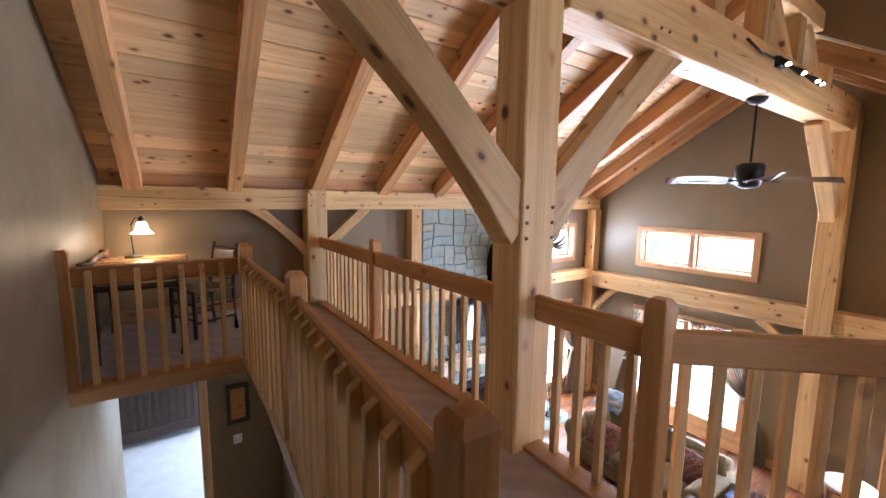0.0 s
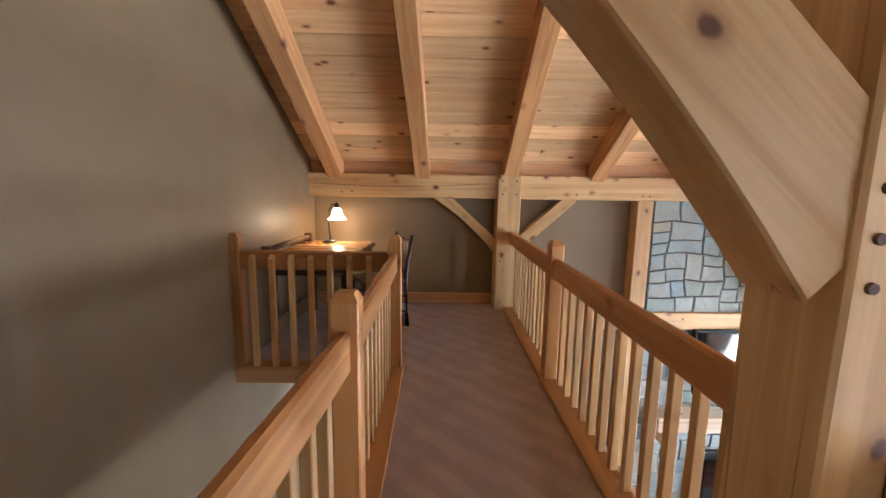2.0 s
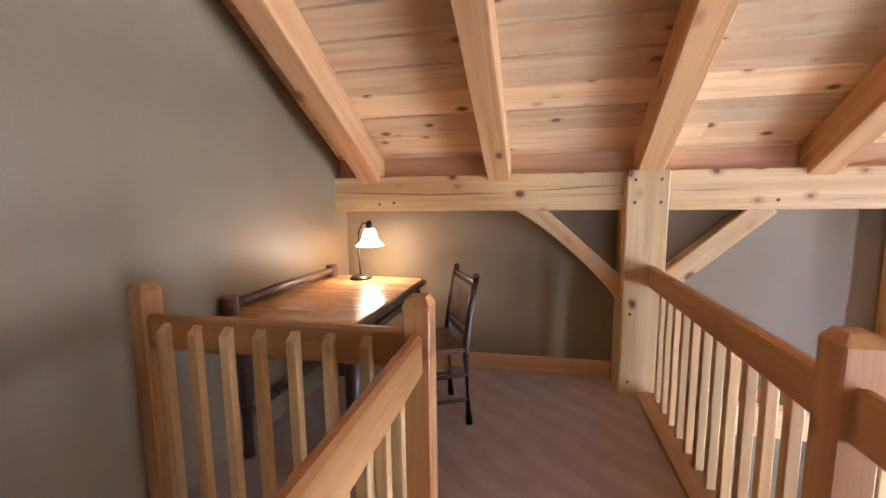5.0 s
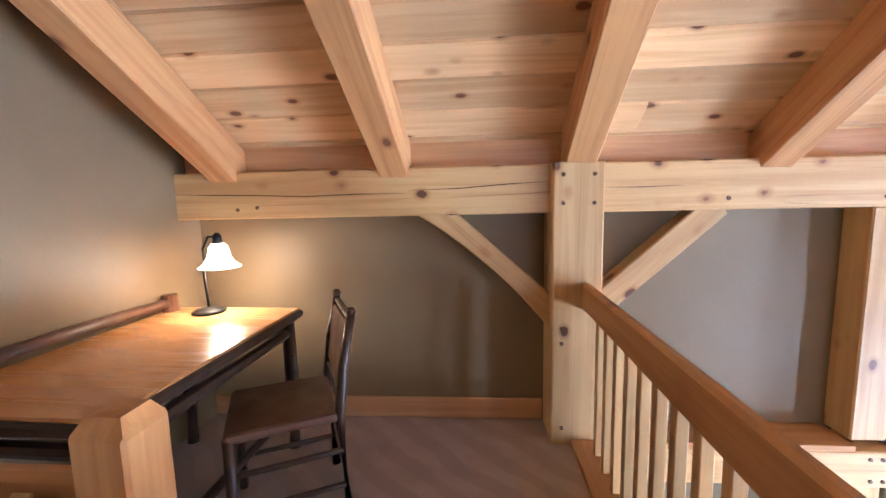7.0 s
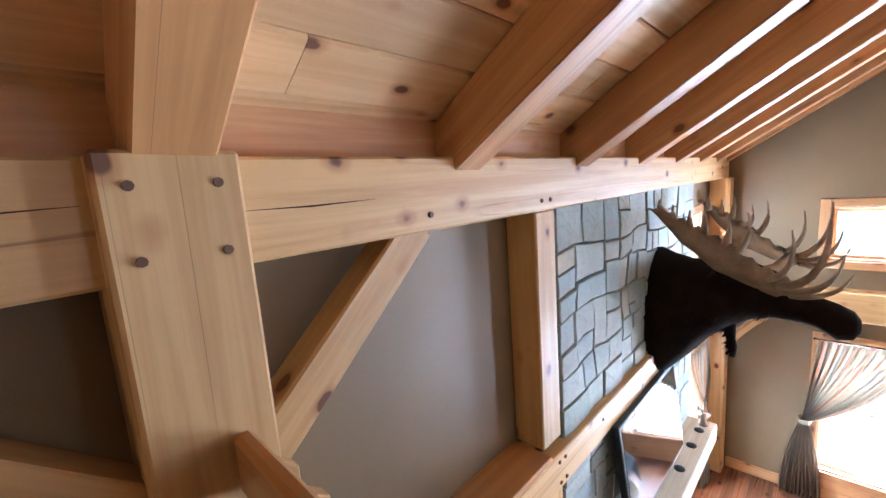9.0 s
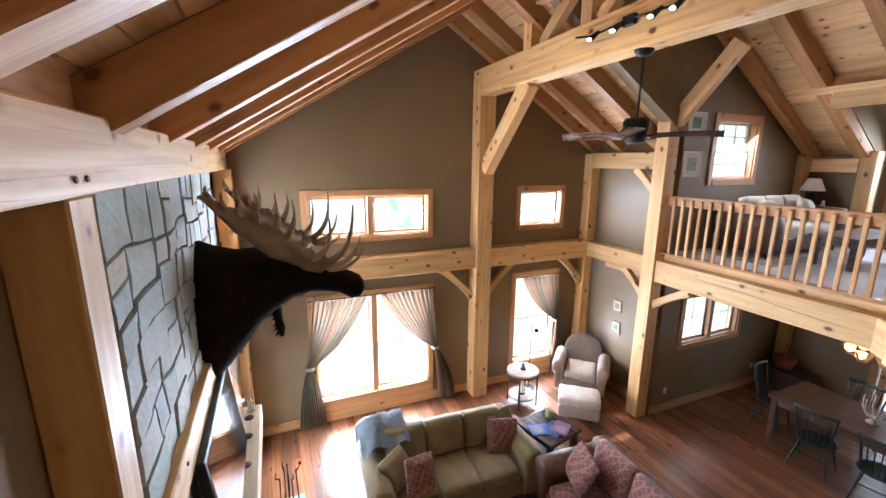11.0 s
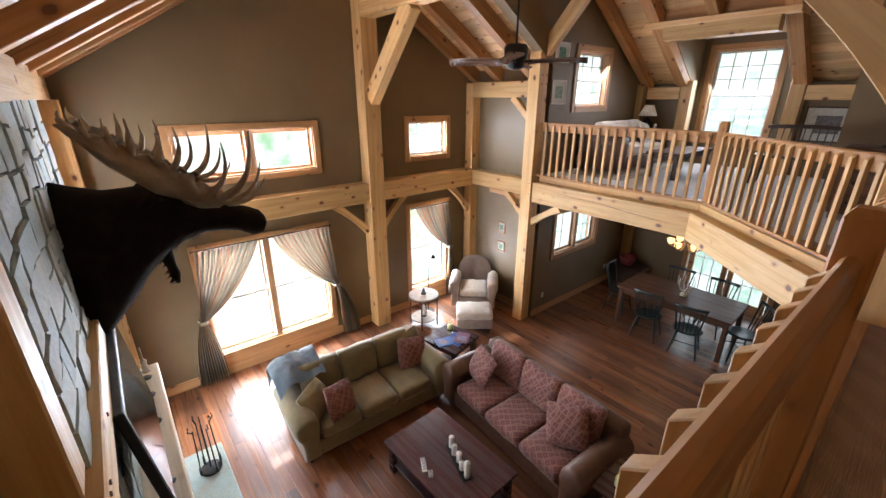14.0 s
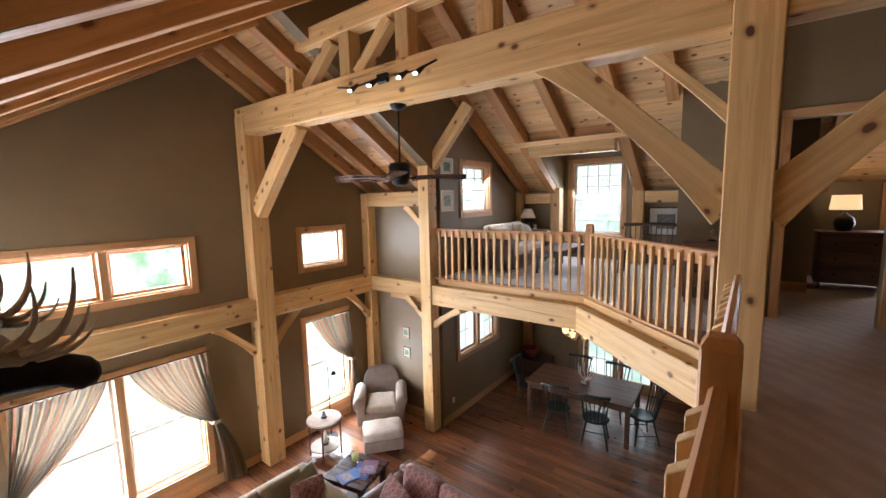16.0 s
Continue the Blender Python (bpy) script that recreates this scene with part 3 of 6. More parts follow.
# ---- roof ----
def roof_boards(name, x0, x1, y_lo, y_hi, zfun, label):
    """Tongue-and-groove boards running along x up one slope, in one mesh."""
    rng = random.Random(len(name) * 7)
    run = abs(y_hi - y_lo) * math.sqrt(1 + S * S)
    ang = math.atan2(zfun(y_hi) - zfun(y_lo), y_hi - y_lo)
    bm = bmesh.new()
    v, k = 0.0, 0
    while v < run:
        w = min(0.19, run - v)
        u = x0 - rng.random() * 2
        while u < x1:
            L = 3.2 + 2.4 * rng.random()
            a, b = max(u, x0), min(u + L, x1)
            if b - a > 0.02:
                c = 0.010
                pts = [(v + 0.001, c), (v + 0.009, 0.0), (v + w - 0.009, 0.0), (v + w - 0.001, c), (v + w - 0.001, 0.03), (v + 0.001, 0.03)]
                ra = [bm.verts.new((a + 0.001, p, q)) for p, q in pts]
                rb = [bm.verts.new((b - 0.001, p, q)) for p, q in pts]
                for i in range(6):
                    bm.faces.new((ra[i], ra[(i + 1) % 6], rb[(i + 1) % 6], rb[i]))
                bm.faces.new(ra[::-1])
                bm.faces.new(rb)
            u += L
        v += w
    bmesh.ops.recalc_face_normals(bm, faces=bm.faces)
    ob = part(name, bm, M["boards"], None)
    x = Vector((1, 0, 0))
    up = Vector((0, y_hi - y_lo, zfun(y_hi) - zfun(y_lo))).normalized()
    nrm = x.cross(up)
    if nrm.z < 0:
        nrm = -nrm
    m = Matrix((x, up, nrm)).transposed().to_4x4()
    m.translation = (0, y_lo, zfun(y_lo))
    ob.matrix_basis = m
    return structure(ob, label, "ceiling")


roof_boards("ceiling_north", 0.3, WX + 0.18, 8.45, MY, north, "knotty pine tongue-and-groove ceiling boards")
roof_boards("ceiling_bay_north", WX + 0.18, GX, 8.45, RY, north, "knotty pine tongue-and-groove ceiling boards")
roof_boards("ceiling_bay_south", WX + 0.18, GX, 1.7, RY, bay, "knotty pine ceiling boards over the bay")
roof_boards("ceiling_south", 4.55, 6.42, 0.4, MY, south, "knotty pine ceiling boards above the dormer")
roof_boards("ceiling_south_end", 6.42, WX, -1.35, MY, south, "knotty pine ceiling boards over the loft")
roof_boards("ceiling_south_back", 0.0, 4.55, -1.35, MY, south, "knotty pine ceiling boards over the loft and landing")


def roof_shell(name, x0, x1, ya, yb, fun):
    prism(name, [(ya, fun(ya) + 0.05), (yb, fun(yb) + 0.05), (yb, fun(yb) + 0.2), (ya, fun(ya) + 0.2)], x0, x1, 0, "white", "roof deck above the ceiling boards", "roof")


roof_shell("roof_north", 0.0, GX + 0.29, 8.9, RY, north)
roof_shell("roof_north_top", 0.0, WX + 0.18, RY, MY, north)
roof_shell("roof_bay", WX + 0.19, GX + 0.3, 1.4, RY, bay)
roof_shell("roof_south", 0.0, WX + 0.1, 0.4, MY, south)
roof_shell("roof_south_low", 6.42, WX + 0.1, -1.6, 0.4, south)
roof_shell("roof_south_low_b", 0.0, 4.4, -1.6, 0.4, south)


def rafter_at(x, fun, ya, yb, w=0.15, d=0.20, mat="rafter", label="squared pine rafter under the ceiling boards"):
    """A rafter just under the boards of one slope."""
    o = d / 2 * math.sqrt(1 + S * S) + 0.004
    lean = (0.043 if x < 3.3 else 0.02) * abs(ya - yb) if fun is north else 0.0
    return structure(bar((x, ya, fun(ya) - o), (x - lean, yb, fun(yb) - o), w, d, mat, "rafter", bev=0.006, label=""), label, "rafter")


for x in (0.98, 1.91, 2.85, 3.79, 4.74, 5.68, 6.58):
    rafter_at(x, north, 8.25, MY + 0.02)
for x in (7.42, 8.20, 8.80):
    rafter_at(x, north, 8.25, RY + 0.02)
    rafter_at(x, bay, 1.95, RY - 0.02)
for x in (6.27, 4.50):
    rafter_at(x, south, -1.25, MY - 0.02, 0.18)
rafter_at(6.95, south, -1.25, MY - 0.02, 0.14)
rafter_at(5.42, south, 0.35, MY - 0.02)
for x in (3.72, 2.8, 1.9, 1.0):
    rafter_at(x, south, -1.25 if x < 3.5 else 0.9, MY - 0.02)
structure(bar((0.3, MY, MZ - 0.17), (WX, MY, MZ - 0.17), 0.2, 0.3, "timber", "ridge_beam"), "heavy pine ridge beam", "beam")
structure(bar((4.60, 0.40, 2.20), (6.11, 0.40, 2.20), 0.2, 0.205, "timber", "dormer_header"), "pine header beam over the dormer", "beam")


def pegs(parent, spots, axis, r=0.0115, out=0.007):
    """Dark wooden pegs standing a little proud of a timber: spots in the world, axis the way they point."""
    a = Vector(axis)
    for s in spots:
        key = ("peg", tuple(axis))
        if key not in MESHES:
            MESHES[key] = mesh_of(tube_bm(-a * 0.02, a * out, r, r * 0.85, n=8), M["peg"])
        ob = part("peg", MESHES[key], None, parent)
        ob.matrix_basis = parent.matrix_basis.inverted() @ Matrix.Translation(s)


def post(x, y, w, d, z0, z1, label, name="timber_post", mat="timber"):
    return structure(bar((x, y, z0), (x, y, z1), d, w, mat, name, up=(1, 0, 0)), label, "post")


# eave plate, with its posts and braces
plate = structure(bar((0.62, 8.17, 1.345), (GX, 8.17, 1.345), 0.2, 0.25, "timber", "plate_beam"), "pine plate beam with checks and dark knots along the eave", "beam")
pegs(plate, [(3.574, 8.07, 1.277), (4.30, 8.07, 1.27), (4.38, 8.07, 1.27), (1.04, 8.07, 1.27), (1.15, 8.07, 1.28)], (0, -1, 0))
structure(part("trim_plate", box_bm((0.62, 8.16, 1.472), (GX, 8.19, 1.62), 0.004), M["trim"], None), "reddish pine blocking board above the plate", "trim")
post1 = post(2.83, 8.125, 0.25, 0.25, F, 1.475, "pine post at the end of the bridge with pegged joints")
pegs(post1, [(2.755, 8.0, 1.41), (2.905, 8.0, 1.41), (2.755, 8.0, 1.27), (2.905, 8.0, 1.27), (2.755, 8.0, 0.63), (2.755, 8.0, 0.55), (2.76, 8.0, 0.09)], (0, -1, 0))
post(4.35, 8.165, 0.18, 0.17, F, -0.235, "pine post at the edge of the stone chimney")
chim_post = post(4.35, 8.165, 0.18, 0.17, 0.0, 1.22, "pine post at the edge of the stone chimney")
curved_brace((2.76, 8.15, 0.65), (2.07, 8.15, 1.27), 0.11, 0.14, 0.04, "timber", "curved pine knee brace from post to plate")
structure(bar((2.94, 8.15, 0.70), (3.55, 8.15, 1.25), 0.12, 0.13, "timber", "knee_brace"), "straight pine knee brace from post to plate", "brace")
ledge = structure(bar((2.95, 8.14, -0.13), (GX, 8.14, -0.13), 0.22, 0.20, "timber", "ledge_beam"), "pine ledge beam across the eave wall", "beam")
pegs(ledge, [(4.32, 8.03, -0.07), (4.38, 8.03, -0.07), (4.33, 8.03, -0.19), (4.39, 8.03, -0.19), (4.86, 8.03, -0.10)], (0, -1, 0))
sill_top = structure(part("trim_sill", box_bm((2.95, 8.03, -0.028), (4.25, 8.25, 0.002), 0.004), M["rail"], None), "reddish pine sill board on the ledge beam", "trim")

# gable framing
corner_post = post(8.76, 8.12, 0.2, 0.22, F, 1.22, "pine corner post")
gable_post = post(8.74, 4.37, 0.26, 0.28, F, 2.60, "tall pine post against the gable carrying the tie beam")
bay_post = post(8.78, 2.06, 0.2, 0.2, F, 1.50, "pine corner post of the bay")
for ya, yb in ((4.51, 8.01), (2.16, 4.23)):
    g = structure(bar((8.76, ya, -0.24), (8.76, yb, -0.24), 0.24, 0.32, "timber", "girt_beam"), "pine girt beam along the gable wall", "beam")
    pegs(g, [(8.64, ya + 0.35, -0.2), (8.64, ya + 0.43, -0.2), (8.64, yb - 0.3, -0.22)], (-1, 0, 0))
for ya, yb in ((4.23, 3.74), (2.16, 2.64), (4.51, 5.08), (8.01, 7.55)):
    curved_brace((8.77, ya, -0.92), (8.77, yb, -0.40), 0.1, 0.13, 0.035, "timber", "curved pine knee brace under the girt")
tie = structure(bar((2.945, 4.38, 2.525), (8.87, 4.38, 2.525), 0.24, 0.39, "timber", "tie_beam"), "long pine tie beam carrying the fan and track lights", "beam")
pegs(tie, [(7.55, 4.26, 2.43), (7.47, 4.26, 2.43), (7.39, 4.26, 2.43), (3.9, 4.26, 2.43), (3.8, 4.26, 2.43), (7.5, 4.5, 2.43), (7.42, 4.5, 2.43), (3.85, 4.5, 2.44)], (0, 0.4, 0))
structure(bar((8.60, 4.38, 1.22), (7.50, 4.38, 2.36), 0.16, 0.24, "timber", "knee_brace"), "straight pine knee brace from gable post to tie beam", "brace")
PX, PY = 2.82, 4.405
post2 = post(PX, PY, 0.25, 0.22, F, 4.02, "massive pine post beside the bridge with rows of dark pegs")
pegs(post2, [(x, PY - 0.11, z) for x in (PX - 0.09, PX + 0.1) for z in (1.17, 1.25, 1.33)], (0, -1, 0))
pegs(post2, [(PX + 0.125, y, z) for y in (PY - 0.07, PY + 0.07) for z in (1.05, 1.22, 1.36, 1.9, 2.3)], (1, 0, 0))
curved_brace((2.90, 4.39, 1.25), (4.18, 4.39, 2.46), 0.15, 0.27, 0.09, "timber", "arched pine knee brace from post to tie beam")
curved_brace((2.74, 4.385, 1.24), (1.43, 4.385, 2.46), 0.15, 0.28, 0.09, "timber", "arched pine knee brace over the bridge")
structure(bar((2.694, 4.38, 2.525), (0.42, 4.38, 2.525), 0.22, 0.39, "timber", "tie_beam"), "pine tie beam crossing over the bridge", "beam")
post(2.84, 2.10, 0.2, 0.2, 0.0, 3.4, "pine post on the landing")
curved_brace((2.86, 2.1, 2.0), (4.05, 2.1, 3.2), 0.12, 0.16, 0.05, "timber", "slim arched pine brace on the landing")
# struts and upper purlin above the tie beam
purlin = structure(bar((5.2, 4.38, 3.29), (7.55, 4.38, 3.29), 0.18, 0.2, "timber", "purlin_beam"), "pine purlin above the tie beam", "beam")
for x in (7.5, 6.45, 5.6, 4.66):
    post(x, 4.38, 0.17, 0.17, 2.72, 3.19 if x > 5 else 3.62, "short pine strut on the tie beam", "strut")
for xa, xb in ((7.25, 6.72), (6.3, 5.8)):
    structure(bar((xa, 4.38, 2.73), (xb, 4.38, 3.18), 0.12, 0.14, "timber", "knee_brace"), "small pine brace above the tie beam", "brace")
# loft edge
loft_post = post(7.18, 2.18, 0.22, 0.22, F, 2.95, "tall pine post at the loft corner")
pegs(loft_post, [(7.07, y, z) for y in (2.11, 2.23) for z in (-0.1, -0.28, 1.45, 1.58)] + [(7.1, 2.29, z) for z in (-0.12, -0.3)], (0, 0.5, 0))
structure(bar((7.29, 2.08, 1.38), (8.68, 2.08, 1.38), 0.2, 0.26, "timber", "plate_beam"), "short pine plate over the bay", "beam")
structure(bar((7.29, 2.06, -0.24), (8.68, 2.06, -0.24), 0.2, 0.28, "timber", "girt_beam"), "pale pine girt beam along the bay side", "beam")
loft_beam = structure(bar((7.07, 2.15, -0.27), (4.50, 2.15, -0.27), 0.22, 0.34, "timber", "loft_beam"), "pine beam with a long check at the loft edge", "beam")
structure(bar((4.52, 2.17, -0.28), (2.93, 3.70, -0.28), 0.22, 0.36, "timber", "loft_beam"), "slanting pine beam at the loft edge", "beam")
structure(bar((2.87, 3.68, -0.2), (2.87, 4.29, -0.2), 0.18, 0.2, "timber", "loft_beam"), "short pine beam by the big post", "beam")
structure(bar((2.90, 4.6, -0.14), (2.985, 8.0, -0.14), 0.06, 0.26, "trim", "bridge_beam"), "reddish fascia beam along the bridge", "beam")
structure(bar((1.69, 3.32, -0.15), (1.83, 6.55, -0.15), 0.05, 0.26, "trim", "bridge_beam"), "reddish fascia board along the stair side of the bridge", "beam")
structure(bar((0.56, 6.505, -0.055), (1.80, 6.505, -0.055), 0.05, 0.11, "trim", "bridge_beam"), "reddish fascia board under the desk landing", "beam")
structure(bar((7.05, 2.10, -0.052), (4.53, 2.10, -0.052), 0.03, 0.096, "timber", "trim_edge"), "pine edge board under the loft railing", "trim")
structure(bar((4.53, 2.105, -0.052), (2.92, 3.64, -0.052), 0.03, 0.096, "timber", "trim_edge"), "slanting pine edge board under the loft railing", "trim")
curved_brace((7.08, 2.17, -0.82), (6.52, 2.17, -0.46), 0.12, 0.13, 0.03, "timber", "curved pine knee brace under the loft beam")
curved_brace((7.28, 2.08, 0.82), (7.75, 2.08, 1.25), 0.1, 0.12, 0.02, "timber", "curved pine knee brace under the bay plate")
curved_brace((7.28, 2.08, -0.86), (7.80, 2.08, -0.40), 0.1, 0.12, 0.03, "timber", "curved pine knee brace under the bay girt")
structure(bar((7.14, 2.12, 1.90), (6.42, 2.0, 2.83), 0.14, 0.2, "timber", "knee_brace"), "straight pine knee brace at the loft post", "brace")
for x in (6.18, 4.52):
    post(x, -1.1, 0.2, 0.2, 0.0, 1.55, "pine post beside the dormer")
for xa, xb in ((6.29, 6.91), (3.65, 4.41)):
    structure(bar((xa, -1.1, 1.33), (xb, -1.1, 1.33), 0.18, 0.22, "timber", "plate_beam"), "short pine plate at the loft eave", "beam")
post(7.0, -0.95, 0.16, 0.16, 0.0, 1.5, "pine corner post in the loft")
# drying checks that run along two of the beams
def check(beam, pts):
    inv = beam.matrix_basis.inverted()
    part("check", sweep(bmesh.new(), [inv @ Vector(p) for p in pts], [0.0006] + [0.0026] * (len(pts) - 2) + [0.0006], 5), M["check"], beam, "dark open check in the wood")


check(loft_beam, [(6.55, 2.26, -0.205), (6.2, 2.26, -0.222), (5.8, 2.26, -0.226), (5.4, 2.26, -0.262), (5.0, 2.26, -0.285), (4.66, 2.26, -0.29)])
check(plate, [(0.66, 8.07, 1.362), (0.9, 8.07, 1.352), (1.15, 8.07, 1.345), (1.42, 8.07, 1.334), (1.7, 8.07, 1.34), (1.95, 8.07, 1.338)])
check(plate, [(1.98, 8.07, 1.352), (2.25, 8.07, 1.358), (2.5, 8.07, 1.374), (2.69, 8.07, 1.38)])
check(plate, [(2.97, 8.07, 1.345), (3.15, 8.07, 1.342), (3.35, 8.07, 1.346)])
# unseen board added outside to block the sun at the dining window
structure(part("roof_eave", box_bm((7.21, -0.3, -0.52), (8.35, 1.96, -0.44), 0.004), M["trim"], None), "added board outside that keeps sun off the dining window", "roof")
# far posts under the loft
post(6.92, -1.25, 0.18, 0.16, F, -0.34, "pine post in the dining corner")


def board(name, lo, hi, label, mat="trim", bev=0.006):
    """A straight board of trim along the axes, grain along its longest side."""
    d = [h - l for l, h in zip(lo, hi)]
    ax = d.index(max(d))
    c = [(l + h) / 2 for l, h in zip(lo, hi)]
    p, q = list(c), list(c)
    p[ax], q[ax] = lo[ax], hi[ax]
    if ax == 2:
        ob = bar(p, q, d[1], d[0], mat, name, bev=bev, up=(1, 0, 0))
    else:
        ob = bar(p, q, d[1 - ax], d[2], mat, name, bev=bev)
    return structure(ob, label, "trim")


board("baseboard", (0.66, 8.232, 0.002), (2.70, 8.248, 0.13), "reddish pine baseboard on the landing")
board("baseboard", (8.872, 1.97, F), (8.888, 8.0, F + 0.15), "pine baseboard along the gable")
board("baseboard", (7.032, -1.2, F), (7.048, 2.04, F + 0.15), "pine baseboard in the dining area")
board("baseboard", (7.3, 1.952, F), (8.66, 1.968, F + 0.15), "pine baseboard along the bay side")
board("baseboard", (0.4, -1.348, F), (4.02, -1.332, F + 0.15), "pine baseboard in the dining area")
board("baseboard", (5.72, -1.348, F), (6.82, -1.332, F + 0.15), "pine baseboard in the dining area")
board("baseboard", (4.6, 8.232, F), (8.64, 8.248, F + 0.15), "pine baseboard along the eave")
board("baseboard", (2.11, 0.302, 0.002), (2.9, 0.318, 0.13), "reddish pine baseboard by the closet")

# the outdoors
ground = structure(part("ground", box_bm((-80, -80, F - 0.6), (90, 90, F - 0.45)), M["grass"], None), "mown lawn round the house", "ground")
# added boards that glow, close outside, so the lower panes look bright
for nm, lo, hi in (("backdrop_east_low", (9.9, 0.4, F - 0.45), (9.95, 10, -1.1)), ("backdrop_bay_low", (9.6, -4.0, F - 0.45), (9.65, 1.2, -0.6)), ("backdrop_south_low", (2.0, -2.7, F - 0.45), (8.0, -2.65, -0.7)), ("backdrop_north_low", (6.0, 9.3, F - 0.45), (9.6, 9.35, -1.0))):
    structure(part(nm, box_bm(lo, hi), M["leaves" if "south" in nm or "bay" in nm else "haze"], None), "glowing backdrop board added close outside the windows", "backdrop")

# ---- windows and doors ----
def window(axis, wall, a0, a1, z0, z1, name, label, sashes=1, split=False, bars=(0, 0), inward=-1, thick=0.2, sill=True, case=0.09, apron=None):
    """A cased window in a wall across axis (0: x, 1: y) at wall; a0..a1 and z0..z1 is the opening. inward: the way to the room along the axis."""
    w = thing(name, Matrix(), label, "window")
    w["kind"] = "structure"

    def P(n, alo, ahi, zlo, zhi, d0, d1, mat, parent, bev=0.004):
        ea, eb = sorted((wall + inward * d0, wall + inward * d1))
        lo, hi = ((ea, alo, zlo), (eb, ahi, zhi)) if axis == 0 else ((alo, ea, zlo), (ahi, eb, zhi))
        d = [h - l for l, h in zip(lo, hi)]
        ax = d.index(max(d))
        c = [(l + h) / 2 for l, h in zip(lo, hi)]
        p, q = list(c), list(c)
        p[ax], q[ax] = lo[ax], hi[ax]
        if mat == "glass":
            ob = part(n, box_bm(lo, hi), M[mat], parent)
            ob.visible_shadow = False
            return ob
        if ax == 2:
            return bar(p, q, d[1], d[0], mat, n, parent, bev, up=(1, 0, 0))
        return bar(p, q, d[1 - ax], d[2], mat, n, parent, bev)

    c = case
    P("casing", a0 - c, a0, z0 - c, z1 + c, 0.0, 0.025, "trim", w)
    P("casing", a1, a1 + c, z0 - c, z1 + c, 0.0, 0.025, "trim", w)
    P("casing", a0, a1, z1, z1 + c, 0.0, 0.028, "trim", w)
    P("sill", a0, a1, z0 - c, z0, 0.0, 0.035, "trim", w)
    if apron is not None:
        P("apron", a0 - c, a1 + c, apron, z0 - c, 0.0, 0.021, "trim", w)
    t = 0.02
    for alo, ahi, zlo, zhi in ((a0, a0 + t, z0, z1), (a1 - t, a1, z0, z1), (a0 + t, a1 - t, z1 - t, z1), (a0 + t, a1 - t, z0, z0 + t)):
        P("jamb", alo, ahi, zlo, zhi, -thick, -0.001, "trim", w)
    n = 2 if split else 1
    step = (a1 - a0) / n
    for i in range(n):
        l, r = a0 + i * step + t, a0 + (i + 1) * step - t
        if i:
            P("mullion", a0 + step - 0.045, a0 + step + 0.045, z0 + t, z1 - t, -thick * 0.7, -0.002, "trim", w)
            l += 0.028
        elif split:
            r -= 0.028
        hs = (z1 - z0 - 2 * t) / sashes
        for k in range(sashes):
            zl, zh = z0 + t + k * hs, z0 + t + (k + 1) * hs
            d0 = -0.08 - 0.035 * k
            s, sm = 0.04, ("white" if sashes == 2 or bars[0] else "trim")
            P("sash", l, l + s, zl, zh, d0 - 0.03, d0, sm, w)
            P("sash", r - s, r, zl, zh, d0 - 0.03, d0, sm, w)
            P("sash", l + s, r - s, zh - s, zh, d0 - 0.03, d0, sm, w)
            P("sash", l + s, r - s, zl, zl + s, d0 - 0.03, d0, sm, w)
            P("pane", l + s, r - s, zl + s, zh - s, d0 - 0.018, d0 - 0.012, "glass", w)
            for j in range(bars[0]):
                x = l + s + (r - l - 2 * s) * (j + 1) / (bars[0] + 1)
                P("muntin", x - 0.008, x + 0.008, zl + s, zh - s, d0 - 0.026, d0 - 0.004, "white", w, 0)
            for j in range(bars[1]):
                z = zl + s + (zh - zl - 2 * s) * (j + 1) / (bars[1] + 1)
                P("muntin", l + s, r - s, z - 0.008, z + 0.008, d0 - 0.027, d0 - 0.003, "white", w, 0)
    return w


window(0, GX, *GABLE["strip"], "window_1", "long pine-cased strip window high in the gable", 1, True)
window(0, GX, *GABLE["small"], "window_2", "small square pine-cased window with muntins", 1, False, (2, 2))
window(0, GX, *GABLE["pair"], "window_3", "wide pine-cased pair of sash windows behind curtains", 2, True, apron=F + 0.151)
window(0, GX, *GABLE["tall"], "window_4", "tall pine-cased sash window with one curtain", 2, False, apron=F + 0.151)
window(1, EY, *EAVE["high"], "window_5", "high pine-cased window beside the chimney", 1, False)
window(1, EY, *EAVE["low"], "window_6", "pine-cased sash window beside the chimney", 2, False)
window(0, WX, 0.344, 1.312, 1.10, 1.99, "window_7", "white sash window with muntins in the loft end wall", 2, False, (2, 1), -1, 0.18)
window(0, WX, 0.06, 1.48, -1.61, -0.80, "window_8", "pair of casement windows with muntins in the dining wall", 1, True, (1, 1), -1, 0.18)
window(1, -1.5, 4.925, 5.975, 0.54, 2.08, "window_9", "tall white sash window in the dormer", 2, False, (3, 2), 1, 0.15)

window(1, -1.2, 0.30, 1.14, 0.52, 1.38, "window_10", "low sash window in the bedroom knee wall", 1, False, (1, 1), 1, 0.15)


